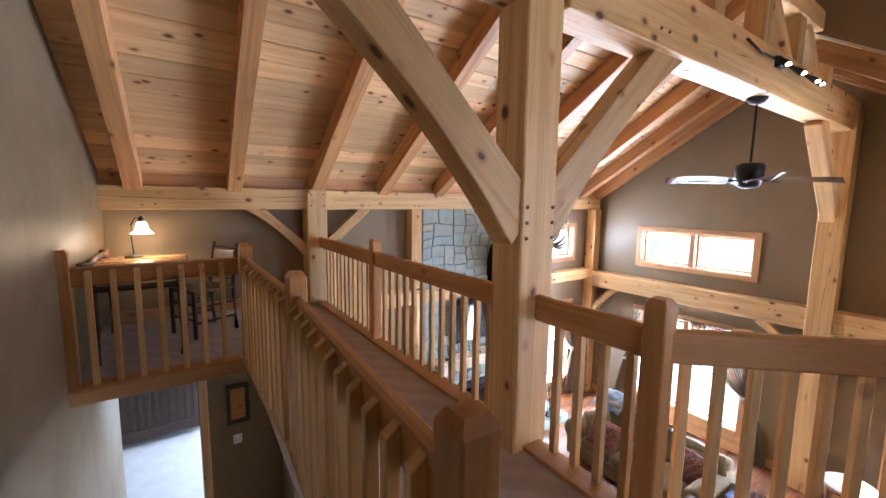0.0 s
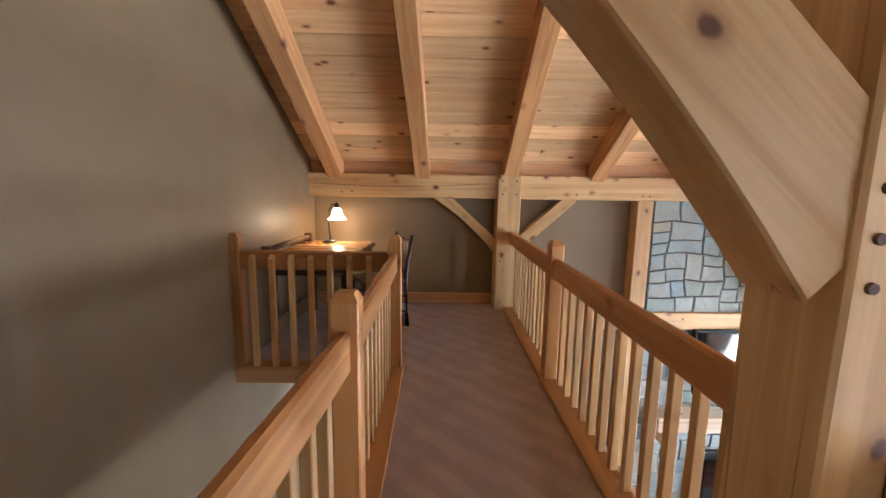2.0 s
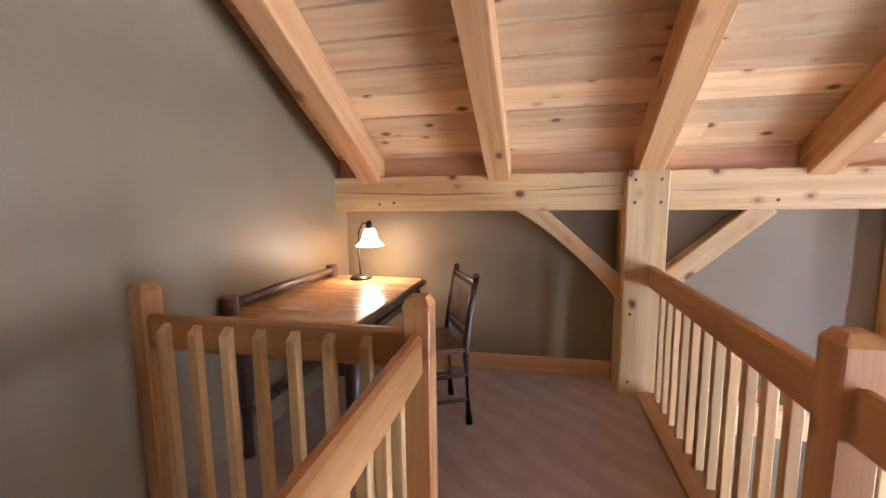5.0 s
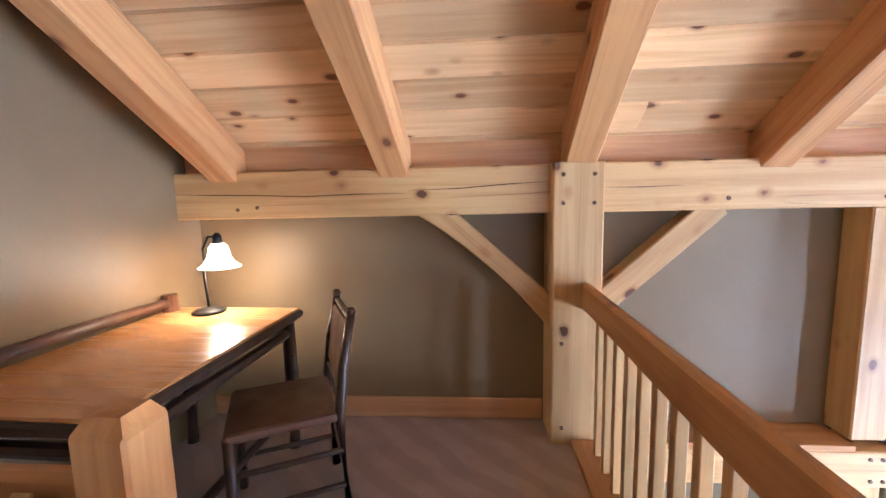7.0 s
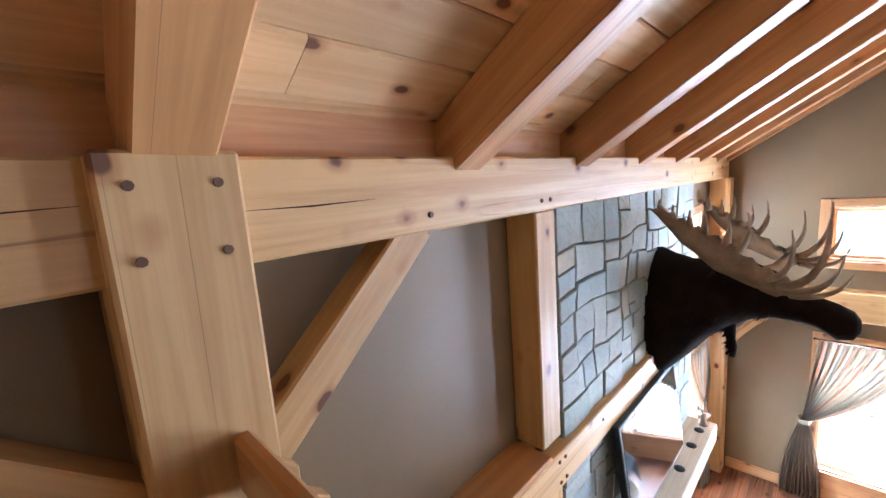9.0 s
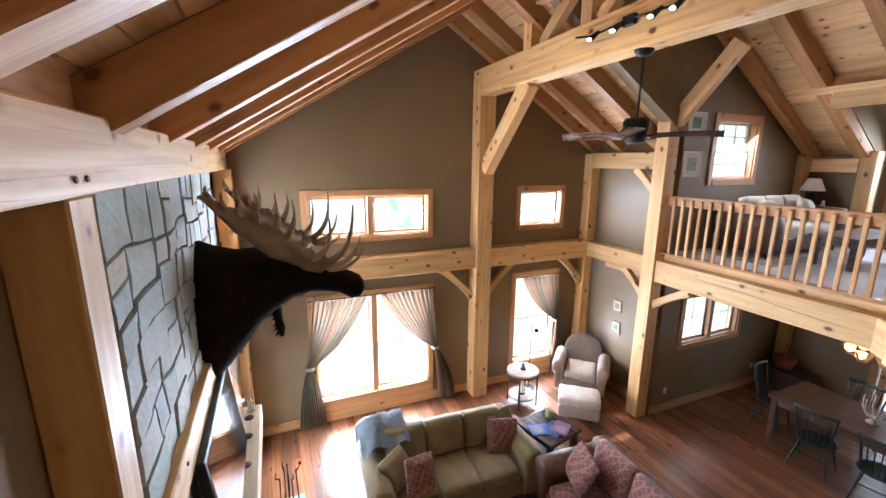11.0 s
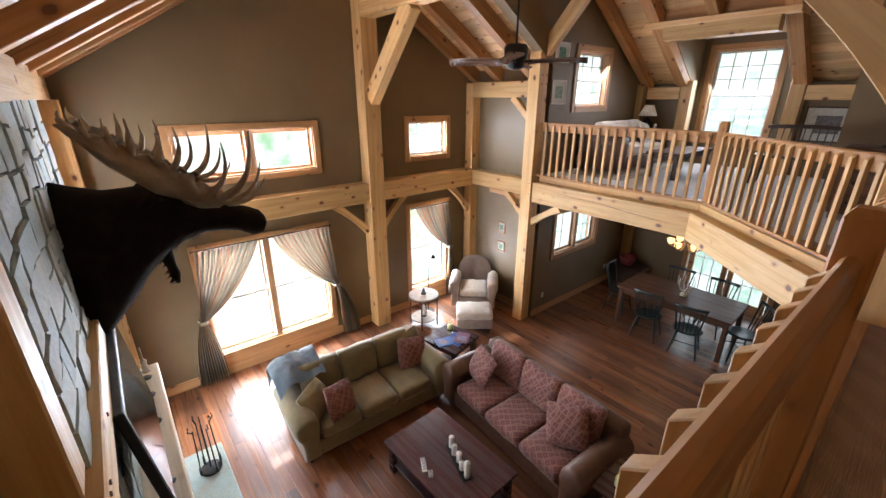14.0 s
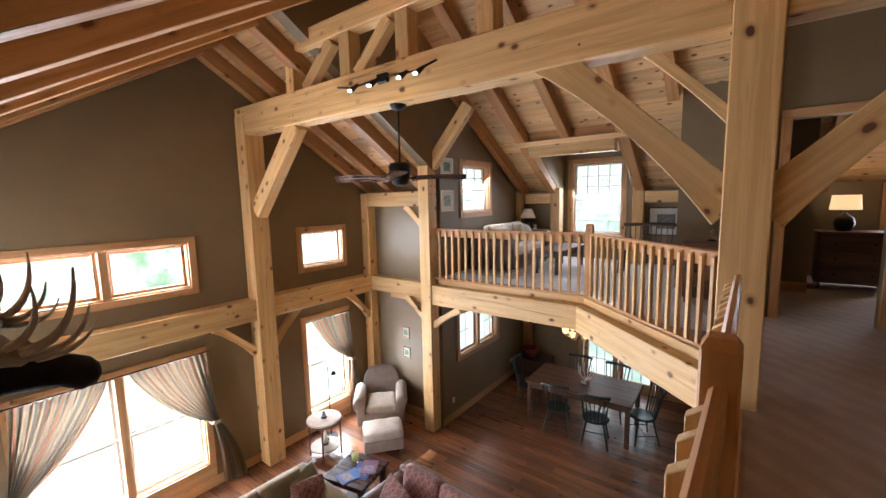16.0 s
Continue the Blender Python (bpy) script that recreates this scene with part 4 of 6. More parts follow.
def glazed_door(x0, x1):
    d = thing("glazed_door", pose(x0, -1.42, F), "white glazed garden door with small panes", "door", "garden doors")
    w, h = x1 - x0, 2.1
    for n, lo, hi in (("stile", (0, 0, 0), (0.1, 0.045, h)), ("stile", (w - 0.1, 0, 0), (w, 0.045, h)), ("rail", (0.1, 0, 0), (w - 0.1, 0.045, 0.2)), ("rail", (0.1, 0, h - 0.1), (w - 0.1, 0.045, h))):
        part(n, box_bm(lo, hi, 0.004), M["trim"], d)
    g = part("pane", box_bm((0.1, 0.02, 0.2), (w - 0.1, 0.025, h - 0.1)), M["glass"], d)
    g.visible_shadow = False
    for i in (1, 2):
        x = 0.1 + (w - 0.2) * i / 3
        part("muntin", box_bm((x - 0.009, 0.01, 0.2), (x + 0.009, 0.035, h - 0.1)), M["white"], d)
    for i in range(1, 5):
        z = 0.2 + (h - 0.3) * i / 5
        part("muntin", box_bm((0.1, 0.011, z - 0.009), (w - 0.1, 0.034, z + 0.009)), M["white"], d)
    part("handle", tube_bm((w - 0.05, 0.05, 1.0), (w - 0.05, 0.1, 1.0), 0.012), M["black"], d, "dark lever handle")
    return d


glazed_door(4.14, 4.86)
glazed_door(4.88, 5.60)
for lo, hi in (((4.03, -1.35, F), (4.12, -1.325, -0.62)), ((5.62, -1.35, F), (5.71, -1.325, -0.62)), ((4.03, -1.35, -0.62), (5.71, -1.322, -0.53))):
    board("trim", lo, hi, "pine casing round the garden doors")
for lo, hi in (((1.65, 2.0, 0.0), (1.74, 2.025, 2.10)), ((2.49, 2.0, 0.0), (2.58, 2.025, 2.10)), ((1.65, 2.0, 2.10), (2.58, 2.028, 2.19))):
    board("trim", lo, hi, "pine casing round the bedroom doorway")
for lo, hi in (((0.59, 8.228, F), (0.68, 8.25, -0.73)), ((1.44, 8.228, F), (1.53, 8.25, -0.73)), ((0.59, 8.225, -0.73), (1.53, 8.25, -0.64))):
    board("trim", lo, hi, "pine casing round the hall doorway")


# ---- balustrades ----
RAIL_TOP = 0.87


def balustrade(points, newels, out, label, posts_z=0.99, base=0.0, drop=0.0):
    """A run of rail with square balusters lapped on its outer face. points: the ends of each run; newels: posts on the way; out: +1 or -1, the side of the void."""
    b = thing("balustrade", Matrix.Translation((points[0][0], points[0][1], base)), label, "railing")
    inv = b.matrix_basis.inverted()
    for (x0, y0), (x1, y1) in zip(points, points[1:]):
        d = Vector((x1 - x0, y1 - y0, 0))
        L = d.length
        d.normalize()
        n = Vector((-d.y, d.x, 0)) * out
        p, q = Vector((x0, y0, base)), Vector((x1, y1, base))
        up = Vector((0, 0, 1))
        bar(p + up * (RAIL_TOP - 0.07), q + up * (RAIL_TOP - 0.07), 0.042, 0.14, "rail", "handrail", b, 0.012)
        bar(p + up * 0.014, q + up * 0.014, 0.13, 0.028, "rail", "shoe", b, 0.004)
        count = max(1, round((L - 0.12) / 0.132))
        if "bal" not in MESHES:
            bm = box_bm((0, -0.019, -0.019), (0.79, 0.019, 0.019), 0.003)
            MESHES["bal"] = mesh_of(bm, M["baluster"])
            for v in MESHES["bal"].vertices:
                if v.co.x > 0.7 and v.co.z < 0:
                    v.co.x += 0.025
        for i in range(count):
            s = 0.06 + (L - 0.12) * (i + 0.5) / count
            o = Vector((x0, y0, base + 0.028)) + d * s + n * 0.04
            m = Matrix((up, -d if out > 0 else d, n)).transposed().to_4x4()
            if m.determinant() < 0:
                m = Matrix((up, d if out > 0 else -d, n)).transposed().to_4x4()
            m.translation = o
            ob = part("baluster", MESHES["bal"], None, b)
            ob.matrix_basis = inv @ m
    for x, y in newels:
        w = 0.046
        bm = bmesh.new()
        block(bm, (-w, -w, 0), (w, w, posts_z - 0.03))
        top = [v for v in bm.verts if v.co.z > 0.5]
        r = bmesh.ops.extrude_face_region(bm, geom=[f for f in bm.faces if f.calc_center_median().z > posts_z - 0.04])
        for v in [g for g in r["geom"] if isinstance(g, bmesh.types.BMVert)]:
            v.co = (v.co.x * 0.62, v.co.y * 0.62, posts_z)
        bmesh.ops.bevel(bm, geom=[e for e in bm.edges if abs(e.verts[0].co.z - e.verts[1].co.z) > 0.3], offset=0.006, segments=1, affect="EDGES")
        for v in bm.verts:
            v.co = Vector((v.co.z, v.co.y, -v.co.x))
        m = Matrix(((0, 0, -1), (0, 1, 0), (1, 0, 0))).to_4x4()
        m.translation = (x, y, base)
        part("newel_post", bm, M["rail"], b, m=inv @ m)
    return b


RA, RB = (2.835, 4.585), (2.875, 8.0)
NR = (2.845, 6.335)
balustrade([RA, NR, RB], [NR], -1, "orange-stained fir railing with square balusters along the bridge")
balustrade([(1.755, 6.51), (1.75, 4.94), (1.64, 3.38)], [(1.755, 6.51), (1.75, 4.94), (1.64, 3.38)], -1, "orange-stained fir railing with square balusters along the stair opening")
balustrade([(0.63, 6.53), (1.70, 6.53)], [(0.62, 6.54)], -1, "short orange-stained fir railing across the desk landing")
balustrade([(2.83, 4.295), (2.80, 3.63), (4.49, 2.05), (7.07, 2.13)], [(2.80, 3.63), (4.49, 2.05)], 1, "fir railing with square balusters along the loft edge")


# ---- chimney ----
def chimney():
    c = thing("chimney", Matrix(), "chimney breast of split grey-green and tan fieldstone", "chimney")
    c["kind"] = "structure"
    x0, x1, z0, z1, y = 4.45, 7.15, F, 1.24, 8.10
    part("mortar", box_bm((x0, y + 0.02, z0), (x1, EY, z1)), M["fieldstone_mortar"], c)
    rng = random.Random(5)
    cells = []

    def cut(a, b, lo, hi, depth):
        w, h = b - a, hi - lo
        if (w < 0.42 and h < 0.30 and rng.random() < 0.8) or depth > 9 or (w < 0.22 and h < 0.18):
            cells.append((a, b, lo, hi))
        elif w * rng.uniform(0.75, 1.3) > h * 1.15:
            m = a + w * rng.uniform(0.34, 0.66)
            cut(a, m, lo, hi, depth + 1)
            cut(m, b, lo, hi, depth + 1)
        else:
            m = lo + h * rng.uniform(0.34, 0.66)
            cut(a, b, lo, m, depth + 1)
            cut(a, b, m, hi, depth + 1)
    cut(x0, x1, z0, z1, 0)
    def warp(x, z):
        fx = min(1, (x - x0) / 0.1, (x1 - x) / 0.1)
        fz = min(1, (z - z0) / 0.1, (z1 - z) / 0.1)
        return x + 0.07 * fx * noise.noise((x * 2.6, z * 2.6, 3)), z + 0.06 * fz * noise.noise((x * 2.4, z * 2.4, 9))
    for a, b, lo, hi in cells:
        cx, cz = (a + b) / 2, (lo + hi) / 2
        g, out = 0.004, rng.uniform(0.014, 0.03)
        ring = []
        for u, v in ((a + g, lo + g), ((a + b) / 2, lo + g), (b - g, lo + g), (b - g, cz), (b - g, hi - g), ((a + b) / 2, hi - g), (a + g, hi - g), (a + g, cz)):
            ring.append(warp(u, v))
        bm = bmesh.new()
        back = [bm.verts.new((u - cx, 0.03, v - cz)) for u, v in ring]
        mid = [bm.verts.new((u - cx, 0.008 - out, v - cz)) for u, v in ring]
        fr = []
        for u, v in ring:
            k = 1 - 0.006 / max(0.06, math.hypot(u - cx, v - cz))
            fr.append(bm.verts.new(((u - cx) * k, -out - 0.006 * rng.random(), (v - cz) * k)))
        mc = bm.verts.new((0.2 * (b - a) * (rng.random() - 0.5), -out - 0.012 * rng.random(), 0))
        for i in range(8):
            j = (i + 1) % 8
            bm.faces.new((back[i], back[j], mid[j], mid[i]))
            bm.faces.new((mid[i], mid[j], fr[j], fr[i]))
            bm.faces.new((fr[i], fr[j], mc))
        bmesh.ops.recalc_face_normals(bm, faces=bm.faces)
        part("stone", bm, M["stone"], c, m=Matrix.Translation((cx, y, cz)))
    return c


chimney()


# ---- bridge end: desk corner ----
def grow(bm, m):
    bmesh.ops.transform(bm, matrix=m, verts=bm.verts)
    return bm


def desk():
    d = thing("desk", pose(1.01, 7.44, 0, 0, 0, -2), "rustic desk with a honey wood top and dark hickory log legs", "desk")
    part("desktop", box_bm((-0.34, -0.56, 0.725), (0.36, 0.55, 0.752), 0.006), M["desktop"], d)
    part("edge_band", box_bm((-0.35, -0.575, 0.70), (0.375, 0.565, 0.742), 0.01), M["darkwood"], d, "dark bark edge")
    for x in (-0.28, 0.31):
        for y in (-0.5, 0.5):
            part("leg", grow(sweep(bmesh.new(), [(x, y, 0), (x + 0.01, y, 0.3), (x, y + 0.01, 0.70)], [0.032, 0.036, 0.034], 8), Matrix()), M["darkwood"], d, smooth=True)
    for x in (-0.28, 0.31):
        part("stretcher", tube_bm((x, -0.5, 0.22), (x, 0.5, 0.22), 0.02), M["darkwood"], d)
        part("apron", tube_bm((x, -0.5, 0.63), (x, 0.5, 0.63), 0.025), M["darkwood"], d)
    part("apron", tube_bm((-0.28, -0.5, 0.62), (0.31, -0.5, 0.62), 0.025), M["darkwood"], d)
    part("apron", tube_bm((-0.28, 0.5, 0.62), (0.31, 0.5, 0.62), 0.025), M["darkwood"], d)
    part("log_rail", sweep(bmesh.new(), [(-0.31, -0.5, 0.80), (-0.315, -0.1, 0.805), (-0.31, 0.46, 0.80)], [0.022, 0.026, 0.024], 8), M["leather"], d, "peeled log rail along the back", smooth=True)
    for y in (-0.52, 0.47):
        part("log_end", tube_bm((-0.31, y, 0.752), (-0.31, y, 0.84), 0.04, 0.038, 12), M["tablewood"], d)
    return d


desk()


def desk_lamp():
    l = thing("desk_lamp", pose(0.95, 7.89, 0.753), "lit desk lamp with a white glass bell shade and black stem", "lamp")
    part("base", lathe_bm([(0.078, 0), (0.08, 0.008), (0.06, 0.02), (0.012, 0.03)]), M["black"], l, smooth=True)
    part("stem", sweep(bmesh.new(), [(0, 0, 0.02), (-0.01, 0, 0.2), (-0.005, 0, 0.33), (0.03, 0, 0.39), (0.07, 0, 0.385)], 0.007, 8), M["black"], l, smooth=True)
    part("socket", lathe_bm([(0.014, 0), (0.024, 0.01), (0.02, 0.05), (0.008, 0.065)]), M["black"], l, m=pose(0.075, 0, 0.345), smooth=True)
    bm = lathe_bm([(0.03, 0.12), (0.045, 0.10), (0.055, 0.05), (0.075, 0.02), (0.10, 0.0), (0.097, -0.002), (0.07, 0.018), (0.05, 0.05), (0.04, 0.095)], 24)
    part("shade", bm, M["shade"], l, "glowing white glass bell shade", m=pose(0.078, 0, 0.235), smooth=True)
    part("bulb", lathe_bm([(0.012, 0.06), (0.03, 0.03), (0.03, 0.01), (0.012, -0.01)]), M["bulb"], l, m=pose(0.078, 0, 0.26), smooth=True)
    d = bpy.data.lights.new("desk_lamp_light", "POINT")
    d.energy, d.color, d.shadow_soft_size = 5.5, (1, 0.64, 0.34), 0.04
    new("desk_lamp_light", d).location = (1.028, 7.89, 0.93)


desk_lamp()


def hickory_chair():
    c = thing("desk_chair", pose(1.50, 7.53, 0, 0, 0, 27), "dark hickory chair with brown leather seat at the desk", "chair")
    part("seat", box_bm((-0.22, -0.21, 0.43), (0.2, 0.21, 0.47), 0.018, 2), M["leather"], c)
    for x, y in ((-0.2, -0.19), (-0.2, 0.19)):
        part("leg", tube_bm((x, y, 0), (x, y, 0.45), 0.02, 0.022, 8), M["darkwood"], c, smooth=True)
    for y in (-0.19, 0.19):
        part("back_leg", sweep(bmesh.new(), [(0.22, y, 0), (0.2, y, 0.45), (0.225, y, 0.66), (0.265, y, 0.86)], [0.021, 0.022, 0.02, 0.017], 8), M["darkwood"], c, smooth=True)
        part("finial", lathe_bm([(0.014, 0), (0.021, 0.012), (0.014, 0.03)], 10), M["tablewood"], c, m=pose(0.265, y, 0.855), smooth=True)
    part("backrest", grow(box_bm((-0.012, -0.17, -0.13), (0.012, 0.17, 0.13), 0.008), pose(0.235, 0, 0.69, 0, 9, 0)), M["leather"], c, "reddish-brown leather panel")
    for z in (0.53, 0.835):
        part("rail", tube_bm((0.21 if z < 0.7 else 0.267, -0.19, z), (0.21 if z < 0.7 else 0.267, 0.19, z), 0.015), M["darkwood"], c)
    for z in (0.15, 0.3):
        for y in (-0.19, 0.19):
            part("stretcher", tube_bm((-0.2, y, z), (0.21, y, z), 0.012), M["darkwood"], c)
        part("stretcher", tube_bm((-0.2, -0.19, z + 0.03), (-0.2, 0.19, z + 0.03), 0.012), M["darkwood"], c)


hickory_chair()


# ---- great room seating ----
def rolled_arm_bm(sx, w, y0, y1):
    """A stuffed arm rolled over outwards, with softly rounded front and back ends."""
    bm = bmesh.new()
    r, cz = w * 0.56, 0.52
    prof = [(-w * 0.36, 0.08), (w * 0.36, 0.08), (w * 0.36, 0.3)]
    prof += [(w * 0.10 + r * math.cos(a), cz + r * math.sin(a)) for a in [math.radians(-48 + 252 * k / 13) for k in range(14)]]
    prof += [(-w * 0.36, 0.3)]
    rings = []
    for y, k in ((y0, 0.62), (y0 + 0.012, 0.88), (y0 + 0.045, 1.0), ((y0 + y1) / 2, 1.02), (y1 - 0.045, 1.0), (y1, 0.85)):
        rings.append([bm.verts.new((sx * px * k, y, 0.34 + (pz - 0.34) * k)) for px, pz in prof])
    n = len(prof)
    for a, b in zip(rings, rings[1:]):
        for i in range(n):
            bm.faces.new((a[i], a[(i + 1) % n], b[(i + 1) % n], b[i]))
    bm.faces.new(rings[0])
    bm.faces.new(rings[-1])
    bmesh.ops.recalc_face_normals(bm, faces=bm.faces)
    return bm


def sofa(name, m, L, D, body, cloth, label, seats=3, back_h=0.86):
    """A sofa facing local -y, its back at +y, with rolled arms and loose cushions."""
    s = thing(name, m, label, "sofa")
    arm = 0.26
    part("base", box_bm((-L / 2 + 0.05, -D / 2 + 0.06, 0.07), (L / 2 - 0.05, D / 2, 0.28), 0.02, 2), body, s)
    part("back", box_bm((-L / 2 + 0.06, D / 2 - 0.22, 0.2), (L / 2 - 0.06, D / 2, back_h - 0.08), 0.06, 3), body, s, smooth=True)
    for sx in (-1, 1):
        part("arm", rolled_arm_bm(sx, arm, -D / 2 + 0.0, D / 2 - 0.05), body, s, m=pose(sx * (L / 2 - arm / 2), 0, 0), smooth=True)
        for y in (-D / 2 + 0.1, D / 2 - 0.08):
            part("foot", tube_bm((sx * (L / 2 - 0.12), y, 0), (sx * (L / 2 - 0.12), y, 0.08), 0.025, 0.035, 8), M["darkwood"], s)
    w = (L - 2 * arm) / seats
    for i in range(seats):
        x = -L / 2 + arm + w * (i + 0.5)
        part("seat_cushion", cushion_bm(w - 0.01, D - 0.30, 0.19, 0.22), cloth, s, m=pose(x, -0.11, 0.36), smooth=True)
        part("back_cushion", cushion_bm(w + 0.0, 0.46, 0.22, 0.38), cloth, s, m=pose(x, D / 2 - 0.27, back_h - 0.19, 76, 0, 0), smooth=True)
    return s


def pillow(m, size, mat, label):
    return tagged(part("throw_pillow", cushion_bm(size, size, 0.17, 0.75, 9), mat, None, m=m, smooth=True), label, "pillow", "throw pillows")


sofa("sofa", pose(6.86, 5.74, F, 0, 0, -93), 2.08, 0.98, M["olive"], M["olive"], "olive chenille sofa with rolled arms in front of the windows")
sofa("sofa", pose(5.18, 4.45, F, 0, 0, 176), 2.24, 0.98, M["leather"], M["pattern"], "burgundy diamond-patterned sofa with brown leather arms")
pillow(pose(6.60, 6.22, F + 0.60, 62, 12, -70), 0.42, M["pattern"], "burgundy patterned pillow on the olive sofa")
pillow(pose(6.80, 5.02, F + 0.64, 70, 5, -100), 0.42, M["pattern"], "burgundy patterned pillow in the sofa corner")
pillow(pose(6.98, 4.92, F + 0.66, 72, -8, -75), 0.40, M["olive"], "olive pillow in the sofa corner")
pillow(pose(6.78, 6.45, F + 0.60, 55, -10, -60), 0.40, M["olive"], "olive pillow against the sofa arm")
pillow(pose(5.92, 4.50, F + 0.66, 66, 8, 165), 0.44, M["pattern"], "burgundy patterned pillow on the patterned sofa")
pillow(pose(4.58, 4.52, F + 0.66, 58, -14, 200), 0.46, M["pattern"], "burgundy patterned pillow leaning on the leather arm")


def throw_blanket():
    bm = bmesh.new()
    n = 26
    grid = []
    for i in range(n + 1):
        row = []
        for j in range(n + 1):
            u, v = i / n, j / n
            y = 6.22 + 0.58 * u
            s = v * 1.0
            x = 6.98 + 0.44 * min(1, s / 0.6) - 0.02
            z = F + 0.80 + 0.16 * math.sin(min(1, s / 0.6) * math.pi * 0.5) - max(0, s - 0.6) * 0.75
            if s > 0.6:
                x = 7.42 + 0.03 * math.sin(9 * u)
            if u > 0.75:
                z -= (u - 0.75) ** 2 * 2.0
            row.append(bm.verts.new((x, y, z + 0.022 * math.sin(11 * u + 4 * v) + 0.035 * noise.noise((5 * u, 5 * v, 1)) + 0.02 * noise.noise((13 * u, 11 * v, 4)))))
        grid.append(row)
    for i in range(n):
        for j in range(n):
            bm.faces.new((grid[i][j], grid[i + 1][j], grid[i + 1][j + 1], grid[i][j + 1]))
    r = bmesh.ops.solidify(bm, geom=bm.faces[:], thickness=0.02)
    bmesh.ops.recalc_face_normals(bm, faces=bm.faces)
    return tagged(part("throw_blanket", bm, M["bluefabric"], None, smooth=True), "grey-blue knitted throw draped over the sofa back", "blanket")


throw_blanket()


def low_table(name, m, sx, sy, h, top, leg, label, shelf=False, apron=0.08):
    t = thing(name, m, label, "table")
    part("tabletop", box_bm((-sx / 2, -sy / 2, h - 0.04), (sx / 2, sy / 2, h), 0.008, 2), M[top], t)
    for a in (-1, 1):
        for b in (-1, 1):
            x, y = a * (sx / 2 - 0.07), b * (sy / 2 - 0.07)
            part("leg", box_bm((x - 0.035, y - 0.035, 0), (x + 0.035, y + 0.035, h - 0.04), 0.006), M[leg], t)
    for b in (-1, 1):
        part("apron", box_bm((-sx / 2 + 0.1, b * (sy / 2 - 0.07) - 0.012, h - 0.04 - apron), (sx / 2 - 0.1, b * (sy / 2 - 0.07) + 0.012, h - 0.04), 0.003), M[leg], t)
        part("apron", box_bm((b * (sx / 2 - 0.07) - 0.012, -sy / 2 + 0.1, h - 0.04 - apron), (b * (sx / 2 - 0.07) + 0.012, sy / 2 - 0.1, h - 0.04), 0.003), M[leg], t)
    if shelf:
        part("shelf", box_bm((-sx / 2 + 0.06, -sy / 2 + 0.06, 0.12), (sx / 2 - 0.06, sy / 2 - 0.06, 0.145), 0.004), M[leg], t)
    return t


low_table("coffee_table", pose(5.25, 5.66, F, 0, 0, 2), 1.25, 0.80, 0.45, "coffee", "coffee", "plum-brown wooden coffee table with a lower shelf", True)
low_table("end_table", pose(6.78, 4.30, F, 0, 0, 12), 0.62, 0.62, 0.60, "coffee", "darkwood", "dark wooden end table between the two sofas", True)


def candle_tray():
    t = thing("candle_holder", pose(5.12, 5.62, F + 0.452, 0, 0, 72), "dark tray with five ivory pillar candles on the coffee table", "candles")
    part("tray", box_bm((-0.06, -0.24, 0), (0.06, 0.24, 0.014), 0.005), M["black"], t)
    for i, h in enumerate((0.19, 0.09, 0.11, 0.12, 0.14)):
        part("candle", lathe_bm([(0.03, 0), (0.031, 0.01), (0.031, h - 0.006), (0.026, h), (0.004, h - 0.004), (0.003, h + 0.01)], 14), M["white"], t, "ivory pillar candle", m=pose(0.01 * (i % 2), 0.2 - 0.1 * i, 0.014), smooth=True)


candle_tray()


def remote(m, L, W, mat, label):
    r = thing("remote_control", m, label, "remote")
    part("case", box_bm((-W / 2, -L / 2, 0), (W / 2, L / 2, 0.018), 0.006, 2), M[mat], r)
    for i in range(5):
        for j in (-1, 0, 1):
            part("button", box_bm((j * W * 0.27 - 0.004, -L * 0.4 + i * L * 0.18, 0.018), (j * W * 0.27 + 0.004, -L * 0.4 + i * L * 0.18 + 0.009, 0.021)), M["black"], r)


remote(pose(5.32, 5.93, F + 0.452, 0, 0, 62), 0.17, 0.05, "white", "pale grey remote control on the coffee table")
remote(pose(5.19, 5.94, F + 0.452, 0, 0, 55), 0.08, 0.045, "white", "small white remote control on the coffee table")


def jar(m):
    j = thing("jar_candle", m, "clear glass jar with a yellow-green candle", "candle")
    part("glass", lathe_bm([(0.05, 0), (0.055, 0.02), (0.055, 0.15), (0.045, 0.17), (0.045, 0.2), (0.042, 0.2), (0.042, 0.17), (0.05, 0.14), (0.05, 0.02)], 16), M["glass"], j, smooth=True)
    part("wax", lathe_bm([(0.048, 0.021), (0.048, 0.11)], 16), mottled("yellow_wax", (0.6, 0.6, 0.25), None, 20, 100, 0.5, 0.05), j, smooth=True)


jar(pose(6.92, 4.20, F + 0.602))


def book(m, sx, sy, sz, col, label):
    b = thing("magazine" if sz < 0.02 else "book", m, label, "book", "books on the end table")
    cover = mottled("cover", col, None, 15, 150, 0.35, 0.05)
    part("cover", box_bm((-sx / 2, -sy / 2, 0), (sx / 2, sy / 2, sz), 0.002), cover, b)
    part("pages", box_bm((-sx / 2 + 0.004, -sy / 2 - 0.001, 0.002), (sx / 2 + 0.001, sy / 2 + 0.001, sz - 0.003)), M["paper"], b)
    part("picture", box_bm((-sx * 0.35, -sy * 0.1, sz), (sx * 0.35, sy * 0.35, sz + 0.001)), mottled("cover_print", (0.35, 0.3, 0.35), (0.1, 0.12, 0.3), 40, 90, 0.35, 0.0), b)


